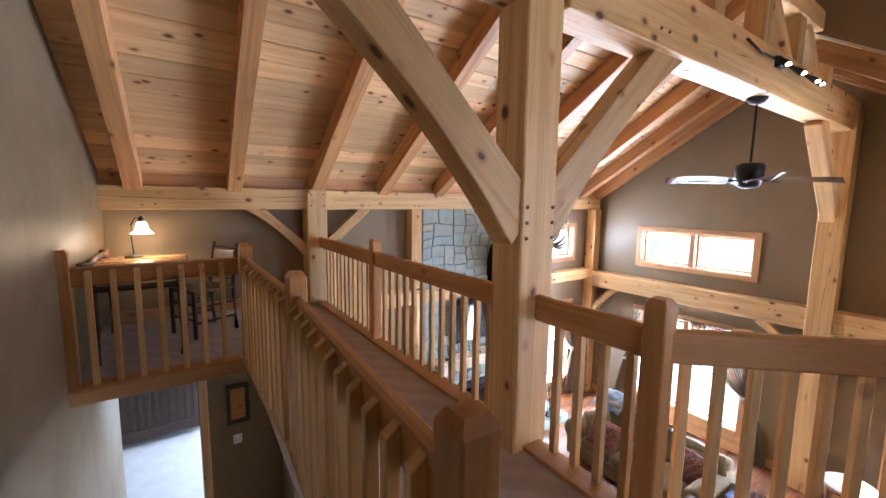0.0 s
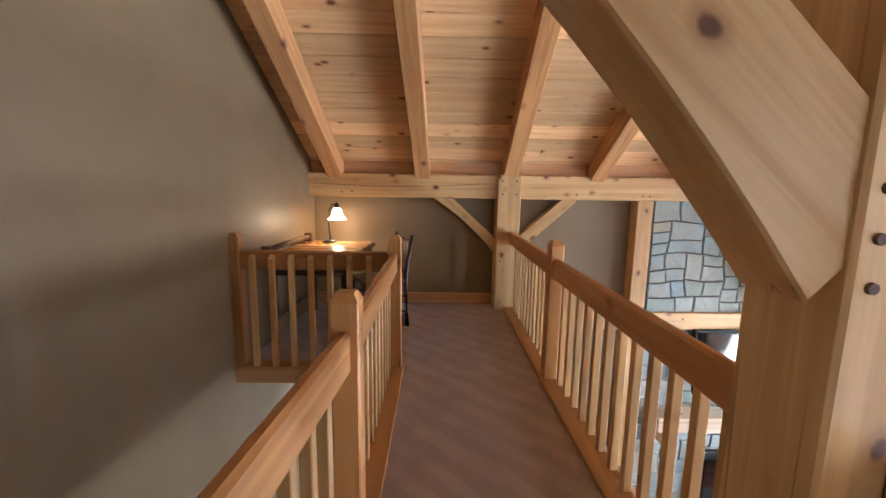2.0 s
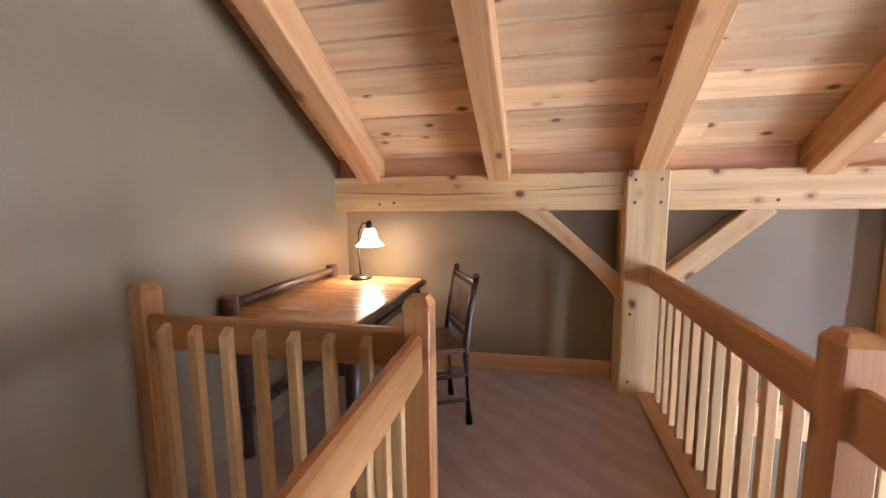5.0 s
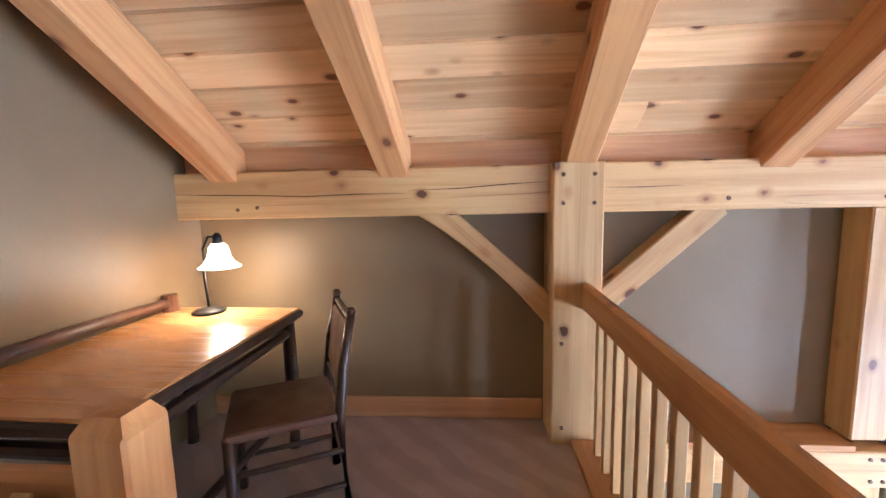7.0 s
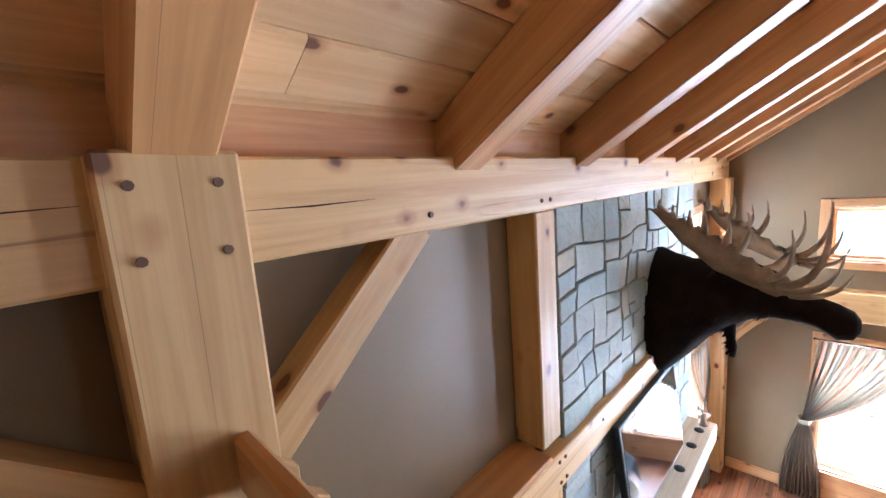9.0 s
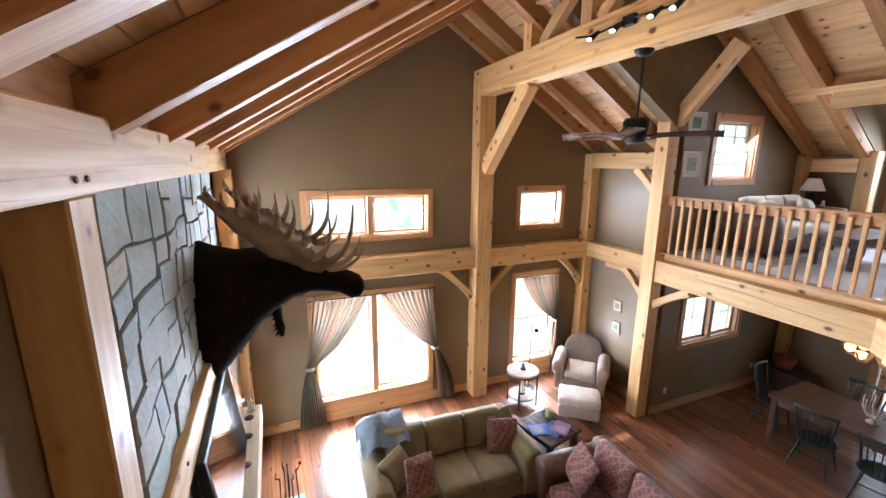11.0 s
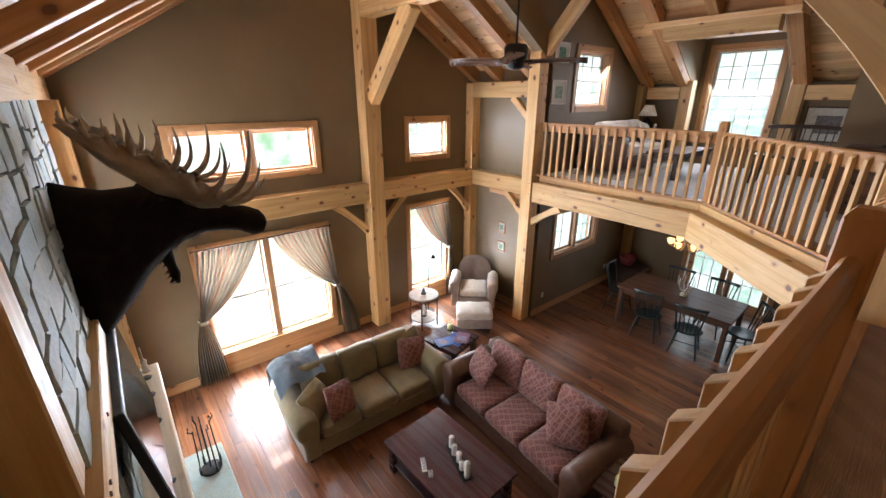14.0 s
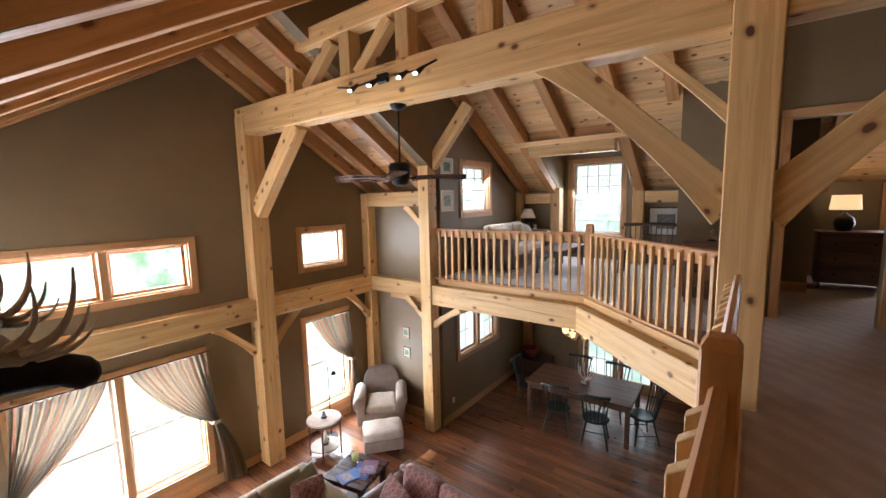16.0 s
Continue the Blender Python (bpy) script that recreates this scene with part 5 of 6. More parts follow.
book(pose(6.68, 4.28, F + 0.602, 0, 0, 20), 0.24, 0.30, 0.012, (0.05, 0.12, 0.5), "glossy blue magazine on the end table")
book(pose(6.74, 4.46, F + 0.602, 0, 0, -15), 0.22, 0.28, 0.014, (0.08, 0.18, 0.55), "glossy blue magazine on the end table")
book(pose(6.64, 4.20, F + 0.616, 0, 0, 35), 0.20, 0.26, 0.02, (0.25, 0.12, 0.2), "book with a purple cover on a magazine")


def round_table():
    t = thing("side_table", pose(8.17, 3.78, F), "round side table with a pale top and a lower shelf", "table")
    part("tabletop", lathe_bm([(0.27, 0.60), (0.275, 0.61), (0.275, 0.625), (0.265, 0.632)], 28), M["creamfabric"], t, smooth=False)
    part("rim", lathe_bm([(0.28, 0.575), (0.285, 0.58), (0.285, 0.598), (0.24, 0.599), (0.24, 0.58)], 28), M["tablewood"], t)
    part("shelf", lathe_bm([(0.23, 0.14), (0.235, 0.15), (0.235, 0.165), (0.22, 0.17)], 28), M["creamfabric"], t)
    for i in range(4):
        a = math.pi / 4 + i * math.pi / 2
        part("leg", tube_bm((0.25 * math.cos(a), 0.25 * math.sin(a), 0), (0.25 * math.cos(a), 0.25 * math.sin(a), 0.585), 0.014, 0.016), M["tablewood"], t)


round_table()


def ornament(m, h, mat, label):
    """A small standing figure on a foot."""
    o = thing("ornament", m, label, "ornament")
    part("foot", lathe_bm([(0.05, 0), (0.05, 0.012), (0.03, 0.02)], 14), M["black"], o)
    part("body", lathe_bm([(0.025, 0.018), (0.04, h * 0.35), (0.02, h * 0.6), (0.028, h * 0.8), (0.008, h)], 14), mat, o, smooth=True)


ornament(pose(8.17, 3.78, F + 0.633), 0.12, M["bluefabric"], "small grey figure on the side table")
ornament(pose(8.17, 3.78, F + 0.171), 0.24, M["white"], "white ceramic piece on the lower shelf")
ornament(pose(8.27, 3.70, F + 0.171), 0.16, M["white"], "small white ceramic piece on the lower shelf")


def armchair(m):
    c = thing("armchair", m, "taupe tufted armchair with a cream seat in the bay corner", "armchair")
    b = M["taupefabric"]
    part("base", box_bm((-0.36, -0.38, 0.12), (0.36, 0.36, 0.34), 0.03, 2), b, c)
    bm = bmesh.new()
    n, rows = 12, 8
    grid = []
    for i in range(n + 1):
        a = -1 + 2 * i / n
        col = []
        for k in range(rows + 1):
            z = 0.3 + (0.64 - 0.16 * a ** 4) * k / rows
            y = 0.22 + 0.16 * (k / rows) - 0.05 * a * a - 0.03 * math.sin(math.pi * k / rows)
            dimple = 0.006 * math.cos(a * 10) * (1 if k > 4 else 0)
            col.append(bm.verts.new((a * (0.33 + 0.03 * math.sin(math.pi * k / rows) - 0.05 * max(0, k / rows - 0.7)), y + dimple, z)))
        grid.append(col)
    for i in range(n):
        for k in range(rows):
            bm.faces.new((grid[i][k], grid[i + 1][k], grid[i + 1][k + 1], grid[i][k + 1]))
    bmesh.ops.solidify(bm, geom=bm.faces[:], thickness=-0.15)
    bmesh.ops.recalc_face_normals(bm, faces=bm.faces)
    part("backrest", bm, b, c, "tufted rounded back", smooth=True)
    for i in range(4):
        part("button", lathe_bm([(0.001, -0.008), (0.012, -0.004), (0.012, 0.002), (0.001, 0.006)], 8), M["leather"], c, m=pose(-0.2 + 0.133 * i, 0.335, 0.78, 80, 0, 0))
    for sx in (-1, 1):
        part("arm", rolled_arm_bm(sx, 0.19, -0.40, 0.32), b, c, m=pose(sx * 0.36, 0, 0.02), smooth=True)
    part("seat_cushion", cushion_bm(0.54, 0.58, 0.18, 0.3), M["creamfabric"], c, "cream seat cushion", m=pose(0, -0.09, 0.40), smooth=True)
    for x in (-0.32, 0.32):
        for y in (-0.34, 0.32):
            part("foot", tube_bm((x, y, 0), (x, y, 0.13), 0.02, 0.03), M["darkwood"], c)


armchair(pose(8.16, 2.50, F, 0, 0, -136))


def ottoman(m):
    o = thing("ottoman", m, "cream topped ottoman in front of the armchair", "ottoman")
    part("base", box_bm((-0.32, -0.24, 0.10), (0.32, 0.24, 0.30), 0.03, 2), M["taupefabric"], o)
    part("cushion", cushion_bm(0.66, 0.50, 0.15, 0.25), M["creamfabric"], o, m=pose(0, 0, 0.36), smooth=True)
    for x in (-0.27, 0.27):
        for y in (-0.19, 0.19):
            part("foot", tube_bm((x, y, 0), (x, y, 0.11), 0.018, 0.028), M["darkwood"], o)


ottoman(pose(7.47, 3.15, F, 0, 0, -130))


# ---- dining ----
dining = low_table("dining_table", pose(5.05, 0.42, F, 0, 0, 1), 1.84, 0.98, 0.76, "tablewood", "tablewood", "walnut-brown wooden dining table", False, 0.1)


def windsor_chair(m):
    c = thing("dining_chair", m, "dark green spindle-back windsor chair at the dining table", "chair", "chairs round the dining table")
    g = M["greenchair"]
    bm = lathe_bm([(0.16, 0.415), (0.22, 0.425), (0.225, 0.445), (0.2, 0.455), (0.05, 0.445)], 20)
    part("seat", grow(bm, Matrix.Diagonal((1.0, 0.95, 1, 1))), g, c, smooth=False)
    for x in (-1, 1):
        for y in (-1, 1):
            part("leg", tube_bm((x * 0.21, y * 0.2, 0), (x * 0.13, y * 0.12, 0.43), 0.012, 0.018), g, c)
    for x in (-1, 1):
        part("stretcher", tube_bm((x * 0.18, -0.17, 0.16), (x * 0.18, 0.17, 0.16), 0.009), g, c)
    part("stretcher", tube_bm((-0.18, 0, 0.16), (0.18, 0, 0.16), 0.009), g, c)
    for i in range(7):
        a = -1 + i / 3
        part("spindle", tube_bm((a * 0.16, 0.17 - 0.03 * a * a, 0.44), (a * 0.215, 0.285 - 0.04 * a * a, 0.92), 0.008 if 0 < i < 6 else 0.012, None, 6), g, c)
    part("crest_rail", sweep(bmesh.new(), [(a * 0.235, 0.29 - 0.04 * a * a, 0.93) for a in (-1, -0.6, -0.2, 0.2, 0.6, 1)], 0.014, 8, 2.0), g, c)
    return c


wc = windsor_chair(pose(5.32, 0.93, F, 0, 0, 8))
for x, y, r in ((4.67, 0.93, 12), (4.05, 0.40, 125), (4.64, -0.08, 177), (5.34, -0.10, 183), (6.14, 0.40, -84)):
    copy_thing(wc, pose(x, y, F, 0, 0, r))


def candelabra():
    c = thing("candelabra", pose(5.0, 0.42, F + 0.762), "pale branching antler candelabra on the dining table", "candelabra")
    part("base", lathe_bm([(0.07, 0), (0.07, 0.02), (0.03, 0.05), (0.02, 0.1)], 14), M["creamfabric"], c, smooth=True)
    for i in range(6):
        a = i * math.pi / 3
        r = 0.13
        part("arm", sweep(bmesh.new(), [(0, 0, 0.09), (r * 0.6 * math.cos(a), r * 0.6 * math.sin(a), 0.10), (r * math.cos(a), r * math.sin(a), 0.18), (r * 1.05 * math.cos(a), r * 1.05 * math.sin(a), 0.26)], [0.014, 0.012, 0.01, 0.008], 6), M["creamfabric"], c, smooth=True)
        part("candle", tube_bm((r * 1.05 * math.cos(a), r * 1.05 * math.sin(a), 0.255), (r * 1.05 * math.cos(a), r * 1.05 * math.sin(a), 0.34), 0.009), M["white"], c)


candelabra()


def chandelier():
    c = thing("chandelier", pose(5.12, 0.45, -0.46), "antler chandelier with glowing amber shades over the dining table", "chandelier")
    part("canopy", lathe_bm([(0.06, 0.12), (0.06, 0.105), (0.02, 0.08)][::-1], 14), M["black"], c)
    part("chain", tube_bm((0, 0, 0.09), (0, 0, -0.45), 0.006), M["black"], c)
    part("hub", lathe_bm([(0.02, -0.74), (0.05, -0.70), (0.05, -0.5), (0.02, -0.44)], 12), M["antler"], c, smooth=True)
    for i in range(6):
        a = i * math.pi / 3 + 0.3
        u = Vector((math.cos(a), math.sin(a), 0))
        part("arm", sweep(bmesh.new(), [u * 0.03 + Vector((0, 0, -0.62)), u * 0.14 + Vector((0, 0, -0.72)), u * 0.26 + Vector((0, 0, -0.68)), u * 0.33 + Vector((0, 0, -0.56))], [0.022, 0.02, 0.016, 0.008], 7), M["antler"], c, "brown antler arm", smooth=True)
        part("shade", lathe_bm([(0.02, 0), (0.05, 0.02), (0.055, 0.06), (0.06, 0.09)], 12), M["amber"], c, "glowing amber glass shade", m=Matrix.Translation(u * 0.24 + Vector((0, 0, -0.66))), smooth=True)
    d = bpy.data.lights.new("chandelier_light", "POINT")
    d.energy, d.color, d.shadow_soft_size = 6, (1, 0.6, 0.28), 0.2
    new("chandelier_light", d).location = (5.12, 0.45, -0.98)


chandelier()


# ---- ceiling fan and track lights ----
def ceiling_fan():
    f = thing("ceiling_fan", pose(5.75, 4.38, 2.33), "brown ceiling fan with leaf-shaped wooden blades hung from the tie beam", "fan")
    part("canopy", lathe_bm([(0.02, -0.06), (0.06, -0.045), (0.085, -0.01), (0.085, 0)], 20), M["black"], f, smooth=True)
    part("downrod", tube_bm((0, 0, -0.60), (0, 0, -0.05), 0.011), M["black"], f)
    part("motor", lathe_bm([(0.05, -0.82), (0.085, -0.80), (0.10, -0.74), (0.115, -0.70), (0.12, -0.62), (0.10, -0.59), (0.03, -0.58)], 24), M["black"], f, smooth=True)
    for i in range(4):
        bm = bmesh.new()
        n = 12
        L, R = [], []
        for k in range(n + 1):
            s = k / n
            w = 0.02 + 0.115 * math.sin(math.pi * min(1, s * 0.93 + 0.06)) ** 0.8
            x = 0.13 + 0.56 * s
            L.append(bm.verts.new((x, w, 0.012 * math.sin(3 * s) + 0.03)))
            R.append(bm.verts.new((x, -w, 0.012 * math.sin(3 * s) - 0.03)))
        for k in range(n):
            bm.faces.new((L[k], R[k], R[k + 1], L[k + 1]))
        bmesh.ops.solidify(bm, geom=bm.faces[:], thickness=0.008)
        bmesh.ops.recalc_face_normals(bm, faces=bm.faces)
        a = 33 + 90 * i
        bl = part("blade", bm, M["blade"], f, "leaf-shaped wooden blade", m=pose(0, 0, -0.75, 0, 0, a))
        part("bracket", box_bm((0.07, -0.018, -0.008), (0.17, 0.018, 0.012), 0.004), M["black"], bl)


ceiling_fan()


def track_light(x0, x1, y, z, side, heads):
    t = thing("track_light", pose((x0 + x1) / 2, y, z), "black track light with small lit spot heads on the tie beam", "light", "track lights")
    c = (x0 + x1) / 2
    part("track", sweep(bmesh.new(), [(x0 - c, 0.03 * side, 0.03), (x0 - c + 0.25, 0.04 * side, -0.02), (0, 0.035 * side, 0.01), (x1 - c - 0.25, 0.04 * side, -0.02), (x1 - c, 0.03 * side, 0.03)], 0.011, 8), M["black"], t, smooth=True)
    part("mount", box_bm((-0.07, 0.0, -0.045) if side > 0 else (-0.07, -0.05, -0.045), (0.07, 0.05, 0.045) if side > 0 else (0.07, 0.0, 0.045), 0.008), M["black"], t)
    for h in heads:
        p = Vector((h - c, side * 0.06, -0.01))
        q = p + Vector((0.03, side * 0.08, -0.07))
        hd = part("head", tube_bm(p, q, 0.016, 0.03, 12), M["black"], t)
        part("bulb", lathe_bm([(0.005, -0.012), (0.02, -0.006), (0.024, 0.004), (0.01, 0.012)], 10), M["bulb"], hd, "lit bulb", m=Matrix.Translation(q + (q - p) * 0.05))


track_light(5.12, 6.50, 4.50, 2.57, 1, (5.25, 5.45, 5.85, 6.14))
track_light(5.0, 6.5, 4.26, 2.60, -1, (5.5, 5.9, 6.3, 6.45))


# ---- chimney wall: trophy, screen, mantel, hearth ----
def moose_trophy():
    """A mounted moose head as one mesh: fur body, bone-brown antlers."""
    bm = bmesh.new()
    # centre x, y, z and half width, half height of each slice from the wall to the nose
    slices = [(6.08, 8.09, 0.25, 0.33, 0.53), (6.08, 7.98, 0.26, 0.34, 0.48), (6.07, 7.84, 0.32, 0.31, 0.38), (6.06, 7.70, 0.41, 0.26, 0.29), (6.05, 7.58, 0.47, 0.22, 0.24), (6.04, 7.46, 0.50, 0.19, 0.20), (6.03, 7.34, 0.49, 0.155, 0.155), (6.01, 7.22, 0.45, 0.12, 0.12), (6.00, 7.12, 0.41, 0.105, 0.10), (5.98, 7.03, 0.37, 0.115, 0.11), (5.97, 6.96, 0.36, 0.095, 0.085), (5.97, 6.93, 0.36, 0.05, 0.04)]
    n = 20
    rings = []
    for cx, cy, cz, rx, rz in slices:
        ring = []
        for k in range(n):
            a = 2 * math.pi * k / n
            r = 1 + 0.05 * noise.noise((cx * 5 + math.cos(a) * 2, cy * 6, math.sin(a) * 2))
            ring.append(bm.verts.new((cx + rx * r * math.cos(a), cy, cz + rz * r * math.sin(a))))
        rings.append(ring)
    for p, q in zip(rings, rings[1:]):
        for k in range(n):
            bm.faces.new((p[k], p[(k + 1) % n], q[(k + 1) % n], q[k]))
    bm.faces.new(rings[0])
    bm.faces.new(rings[-1])
    sweep(bm, [(6.06, 7.60, 0.24), (6.06, 7.58, 0.12), (6.06, 7.57, 0.05), (6.06, 7.56, -0.02)], [0.05, 0.03, 0.035, 0.012], 8)
    for sx in (-1, 1):
        sweep(bm, [(6.05 + 0.14 * sx, 7.56, 0.62), (6.05 + 0.27 * sx, 7.62, 0.66), (6.05 + 0.36 * sx, 7.66, 0.64)], [0.03, 0.05, 0.008], 8, 0.5)
    bmesh.ops.recalc_face_normals(bm, faces=bm.faces)
    # coarse hair lying back towards the wall and down
    rng = random.Random(3)
    for f in bm.faces[:]:
        c0, nrm = f.calc_center_median(), f.normal.copy()
        if c0.y > 8.05 or c0.y < 7.3 or len(f.verts) > 4:
            continue
        for _ in range(int(4 + f.calc_area() * 700)):
            w = [rng.random() for _ in f.verts]
            p = sum((v.co * k for v, k in zip(f.verts, w)), Vector()) / sum(w)
            lie = (Vector((0, 0.7, -0.8)) + nrm * 0.45 + Vector((rng.uniform(-0.3, 0.3), rng.uniform(-0.2, 0.2), rng.uniform(-0.3, 0.3)))).normalized()
            side = lie.cross(nrm)
            if side.length < 0.05:
                continue
            side = side.normalized() * 0.006
            h = rng.uniform(0.02, 0.05)
            bm.faces.new([bm.verts.new(q) for q in (p - side, p + side, p + lie * h)])
    trophy = part("moose_trophy", bm, M["fur"], None, smooth=True)
    for sgn in (-1, 1):
        part("antler", antler_bm(sgn), M["antler"], trophy, "broad brown palmate antler", smooth=True)
    return tagged(trophy, "dark-furred moose head trophy with broad brown antlers on the stone chimney", "trophy")


def antler_bm(sgn):
    """A palm that sweeps back and up from the skull, with curved tines along its upper edge and in front."""
    bm = bmesh.new()

    def at(y, z, out=0.0):
        return Vector((6.03 + sgn * (0.47 + 0.25 * (z - 0.62) + out), y, z))

    def along(pts, s):
        k = min(int(s * (len(pts) - 1)), len(pts) - 2)
        f = s * (len(pts) - 1) - k
        f = f * f * (3 - 2 * f) * 0.3 + f * 0.7
        return pts[k][0] + (pts[k + 1][0] - pts[k][0]) * f, pts[k][1] + (pts[k + 1][1] - pts[k][1]) * f

    low = [(7.22, 0.60), (7.40, 0.64), (7.60, 0.735), (7.78, 0.91), (7.93, 1.12)]
    top = [(7.24, 0.68), (7.40, 0.78), (7.57, 0.92), (7.74, 1.02), (7.935, 1.14)]
    m, k = 28, 7
    grid = []
    for i in range(m + 1):
        (ly, lz), (uy, uz) = along(low, i / m), along(top, i / m)
        uz += 0.016 * math.sin(i * 1.75)
        grid.append([bm.verts.new(at(ly + (uy - ly) * j / k, lz + (uz - lz) * j / k, 0.07 * math.sin(math.pi * j / k) - 0.10 * (j / k) + 0.008 * noise.noise((i * 0.4, j * 0.5, 2)))) for j in range(k + 1)])
    edge = [row[k].co.copy() for row in grid]
    faces = [bm.faces.new((grid[i][j], grid[i + 1][j], grid[i + 1][j + 1], grid[i][j + 1])) for i in range(m) for j in range(k)]
    bmesh.ops.solidify(bm, geom=faces, thickness=0.024)

    def tine(p, mid, q, r):
        pts = [p * (1 - u) ** 2 + mid * (2 * u * (1 - u)) + q * u * u for u in [e / 7 for e in range(8)]]
        sweep(bm, pts, [r * (1 - 0.85 * (e / 7) ** 1.3) for e in range(8)], 8, 0.8)

    for i, dy, h in ((11, -0.05, 0.22), (14, -0.03, 0.15), (18, -0.01, 0.16), (21, 0.0, 0.10), (24, 0.01, 0.09), (26, 0.02, 0.06)):
        p = edge[i]
        tine(p - Vector((0, 0, 0.03)), p + Vector((sgn * 0.05, dy * 1.8, h * 0.35)), p + Vector((sgn * 0.03, dy, h)), 0.026)
    for base, mid, tip, r in (((7.34, 0.70), (7.20, 0.76, 0.05), (7.24, 1.00, 0.0), 0.026), ((7.29, 0.66), (7.08, 0.70, 0.06), (7.09, 1.06, 0.02), 0.034), ((7.26, 0.64), (7.06, 0.63, 0.02), (7.03, 0.86, 0.0), 0.030), ((7.24, 0.62), (7.05, 0.58, -0.05), (6.99, 0.75, -0.06), 0.028)):
        tine(at(*base), at(*mid), at(*tip), r)
    root = Vector((6.03 + sgn * 0.10, 7.42, 0.62))
    sweep(bm, [root, root.lerp(at(7.30, 0.64), 0.5) + Vector((0, 0, -0.02)), at(7.30, 0.65)], [0.045, 0.042, 0.05], 8)
    bmesh.ops.recalc_face_normals(bm, faces=bm.faces)
    return bm


moose_trophy()


def television():
    t = thing("television", pose(5.59, 7.96, -0.58, -7, 0, 0), "large dark flat television tilted on the stone chimney", "television")
    part("case", box_bm((-0.60, -0.02, -0.37), (0.60, 0.03, 0.37), 0.01, 2), M["black"], t)
    part("screen", box_bm((-0.57, -0.023, -0.34), (0.57, -0.0195, 0.34)), M["screen"], t, "glossy dark screen")
    part("bracket", box_bm((-0.2, 0.03, -0.15), (0.2, 0.10, 0.15), 0.004), M["black"], t)


television()


def mantel():
    m = thing("mantel_shelf", pose(5.85, 7.93, -1.28), "thick pale wooden mantel beam with iron bolts on the chimney", "mantel")
    part("beam", box_bm((-1.28, -0.11, -0.09), (1.28, 0.16, 0.09), 0.015, 2), M["mantelwood"], m)
    for x in (-1.0, -0.35, 0.35, 0.75, 1.05):
        part("bolt", lathe_bm([(0.045, 0), (0.045, 0.008), (0.02, 0.02)], 8), M["black"], m, "black iron bolt", m=pose(x, 0.0, 0.09))
    for x in (-1.1, 1.1):
        part("corbel", box_bm((x - 0.08, -0.02, -0.30), (x + 0.08, 0.15, -0.09), 0.02), M["mantelwood"], m)


mantel()


def twig_figure(m):
    f = thing("antler_figurine", m, "small pale antlered figurine on the mantel", "ornament")
    part("body", lathe_bm([(0.04, 0), (0.03, 0.02), (0.022, 0.08), (0.03, 0.11), (0.01, 0.14)], 12), M["creamfabric"], f, smooth=True)
    for sx in (-1, 1):
        part("antler", sweep(bmesh.new(), [(0, 0, 0.12), (sx * 0.05, 0, 0.17), (sx * 0.06, 0.01, 0.23)], [0.007, 0.006, 0.003], 6), M["antler"], f, smooth=True)
        part("tine", sweep(bmesh.new(), [(sx * 0.045, 0, 0.165), (sx * 0.10, 0, 0.19), (sx * 0.11, 0, 0.22)], [0.005, 0.004, 0.002], 6), M["antler"], f, smooth=True)


twig_figure(pose(7.02, 7.92, -1.188))


def fireplace():
    f = thing("fireplace", pose(5.8, 8.03, F), "dark firebox with a black iron surround in the chimney", "fireplace")
    part("surround", box_bm((-0.62, -0.02, 0.25), (0.62, 0.04, 1.05), 0.01), M["black"], f)
    part("glass_door", box_bm((-0.5, -0.03, 0.32), (0.5, -0.021, 0.95)), M["screen"], f, "dark glass doors")
    h = tagged(part("hearth_slab", box_bm((4.7, 7.45, F), (7.35, 8.03, F + 0.16), 0.015, 2), M["stone"], None), "raised grey-blue stone hearth slab", "hearth")


fireplace()


def fire_tools():
    s = thing("fire_tools", pose(7.0, 7.62, F + 0.16), "black wrought-iron fire tool stand on the hearth", "fire tools")
    part("base", lathe_bm([(0.11, 0), (0.11, 0.015), (0.02, 0.03)], 16), M["black"], s)
    part("stem", tube_bm((0, 0, 0.02), (0, 0, 0.62), 0.009), M["black"], s)
    part("loop", sweep(bmesh.new(), [(-0.04, 0, 0.62), (-0.05, 0, 0.68), (0, 0, 0.72), (0.05, 0, 0.68), (0.04, 0, 0.62)], 0.007, 6), M["black"], s)
    for i in range(4):
        a = i * math.pi / 2 + 0.4
        x, y = 0.09 * math.cos(a), 0.09 * math.sin(a)
        t = part("tool", sweep(bmesh.new(), [(x, y, 0.60), (x * 1.1, y * 1.1, 0.3), (x * 1.25, y * 1.25, 0.05)], 0.006, 6), M["black"], s)
        part("handle", sweep(bmesh.new(), [(x, y, 0.58), (x * 1.5, y * 1.5, 0.62), (x * 1.4, y * 1.4, 0.67)], 0.008, 6), M["black"], t)
        part("tip", box_bm((x * 1.25 - 0.03, y * 1.25 - 0.012, 0.02), (x * 1.25 + 0.03, y * 1.25 + 0.012, 0.1), 0.008), M["black"], t)


fire_tools()


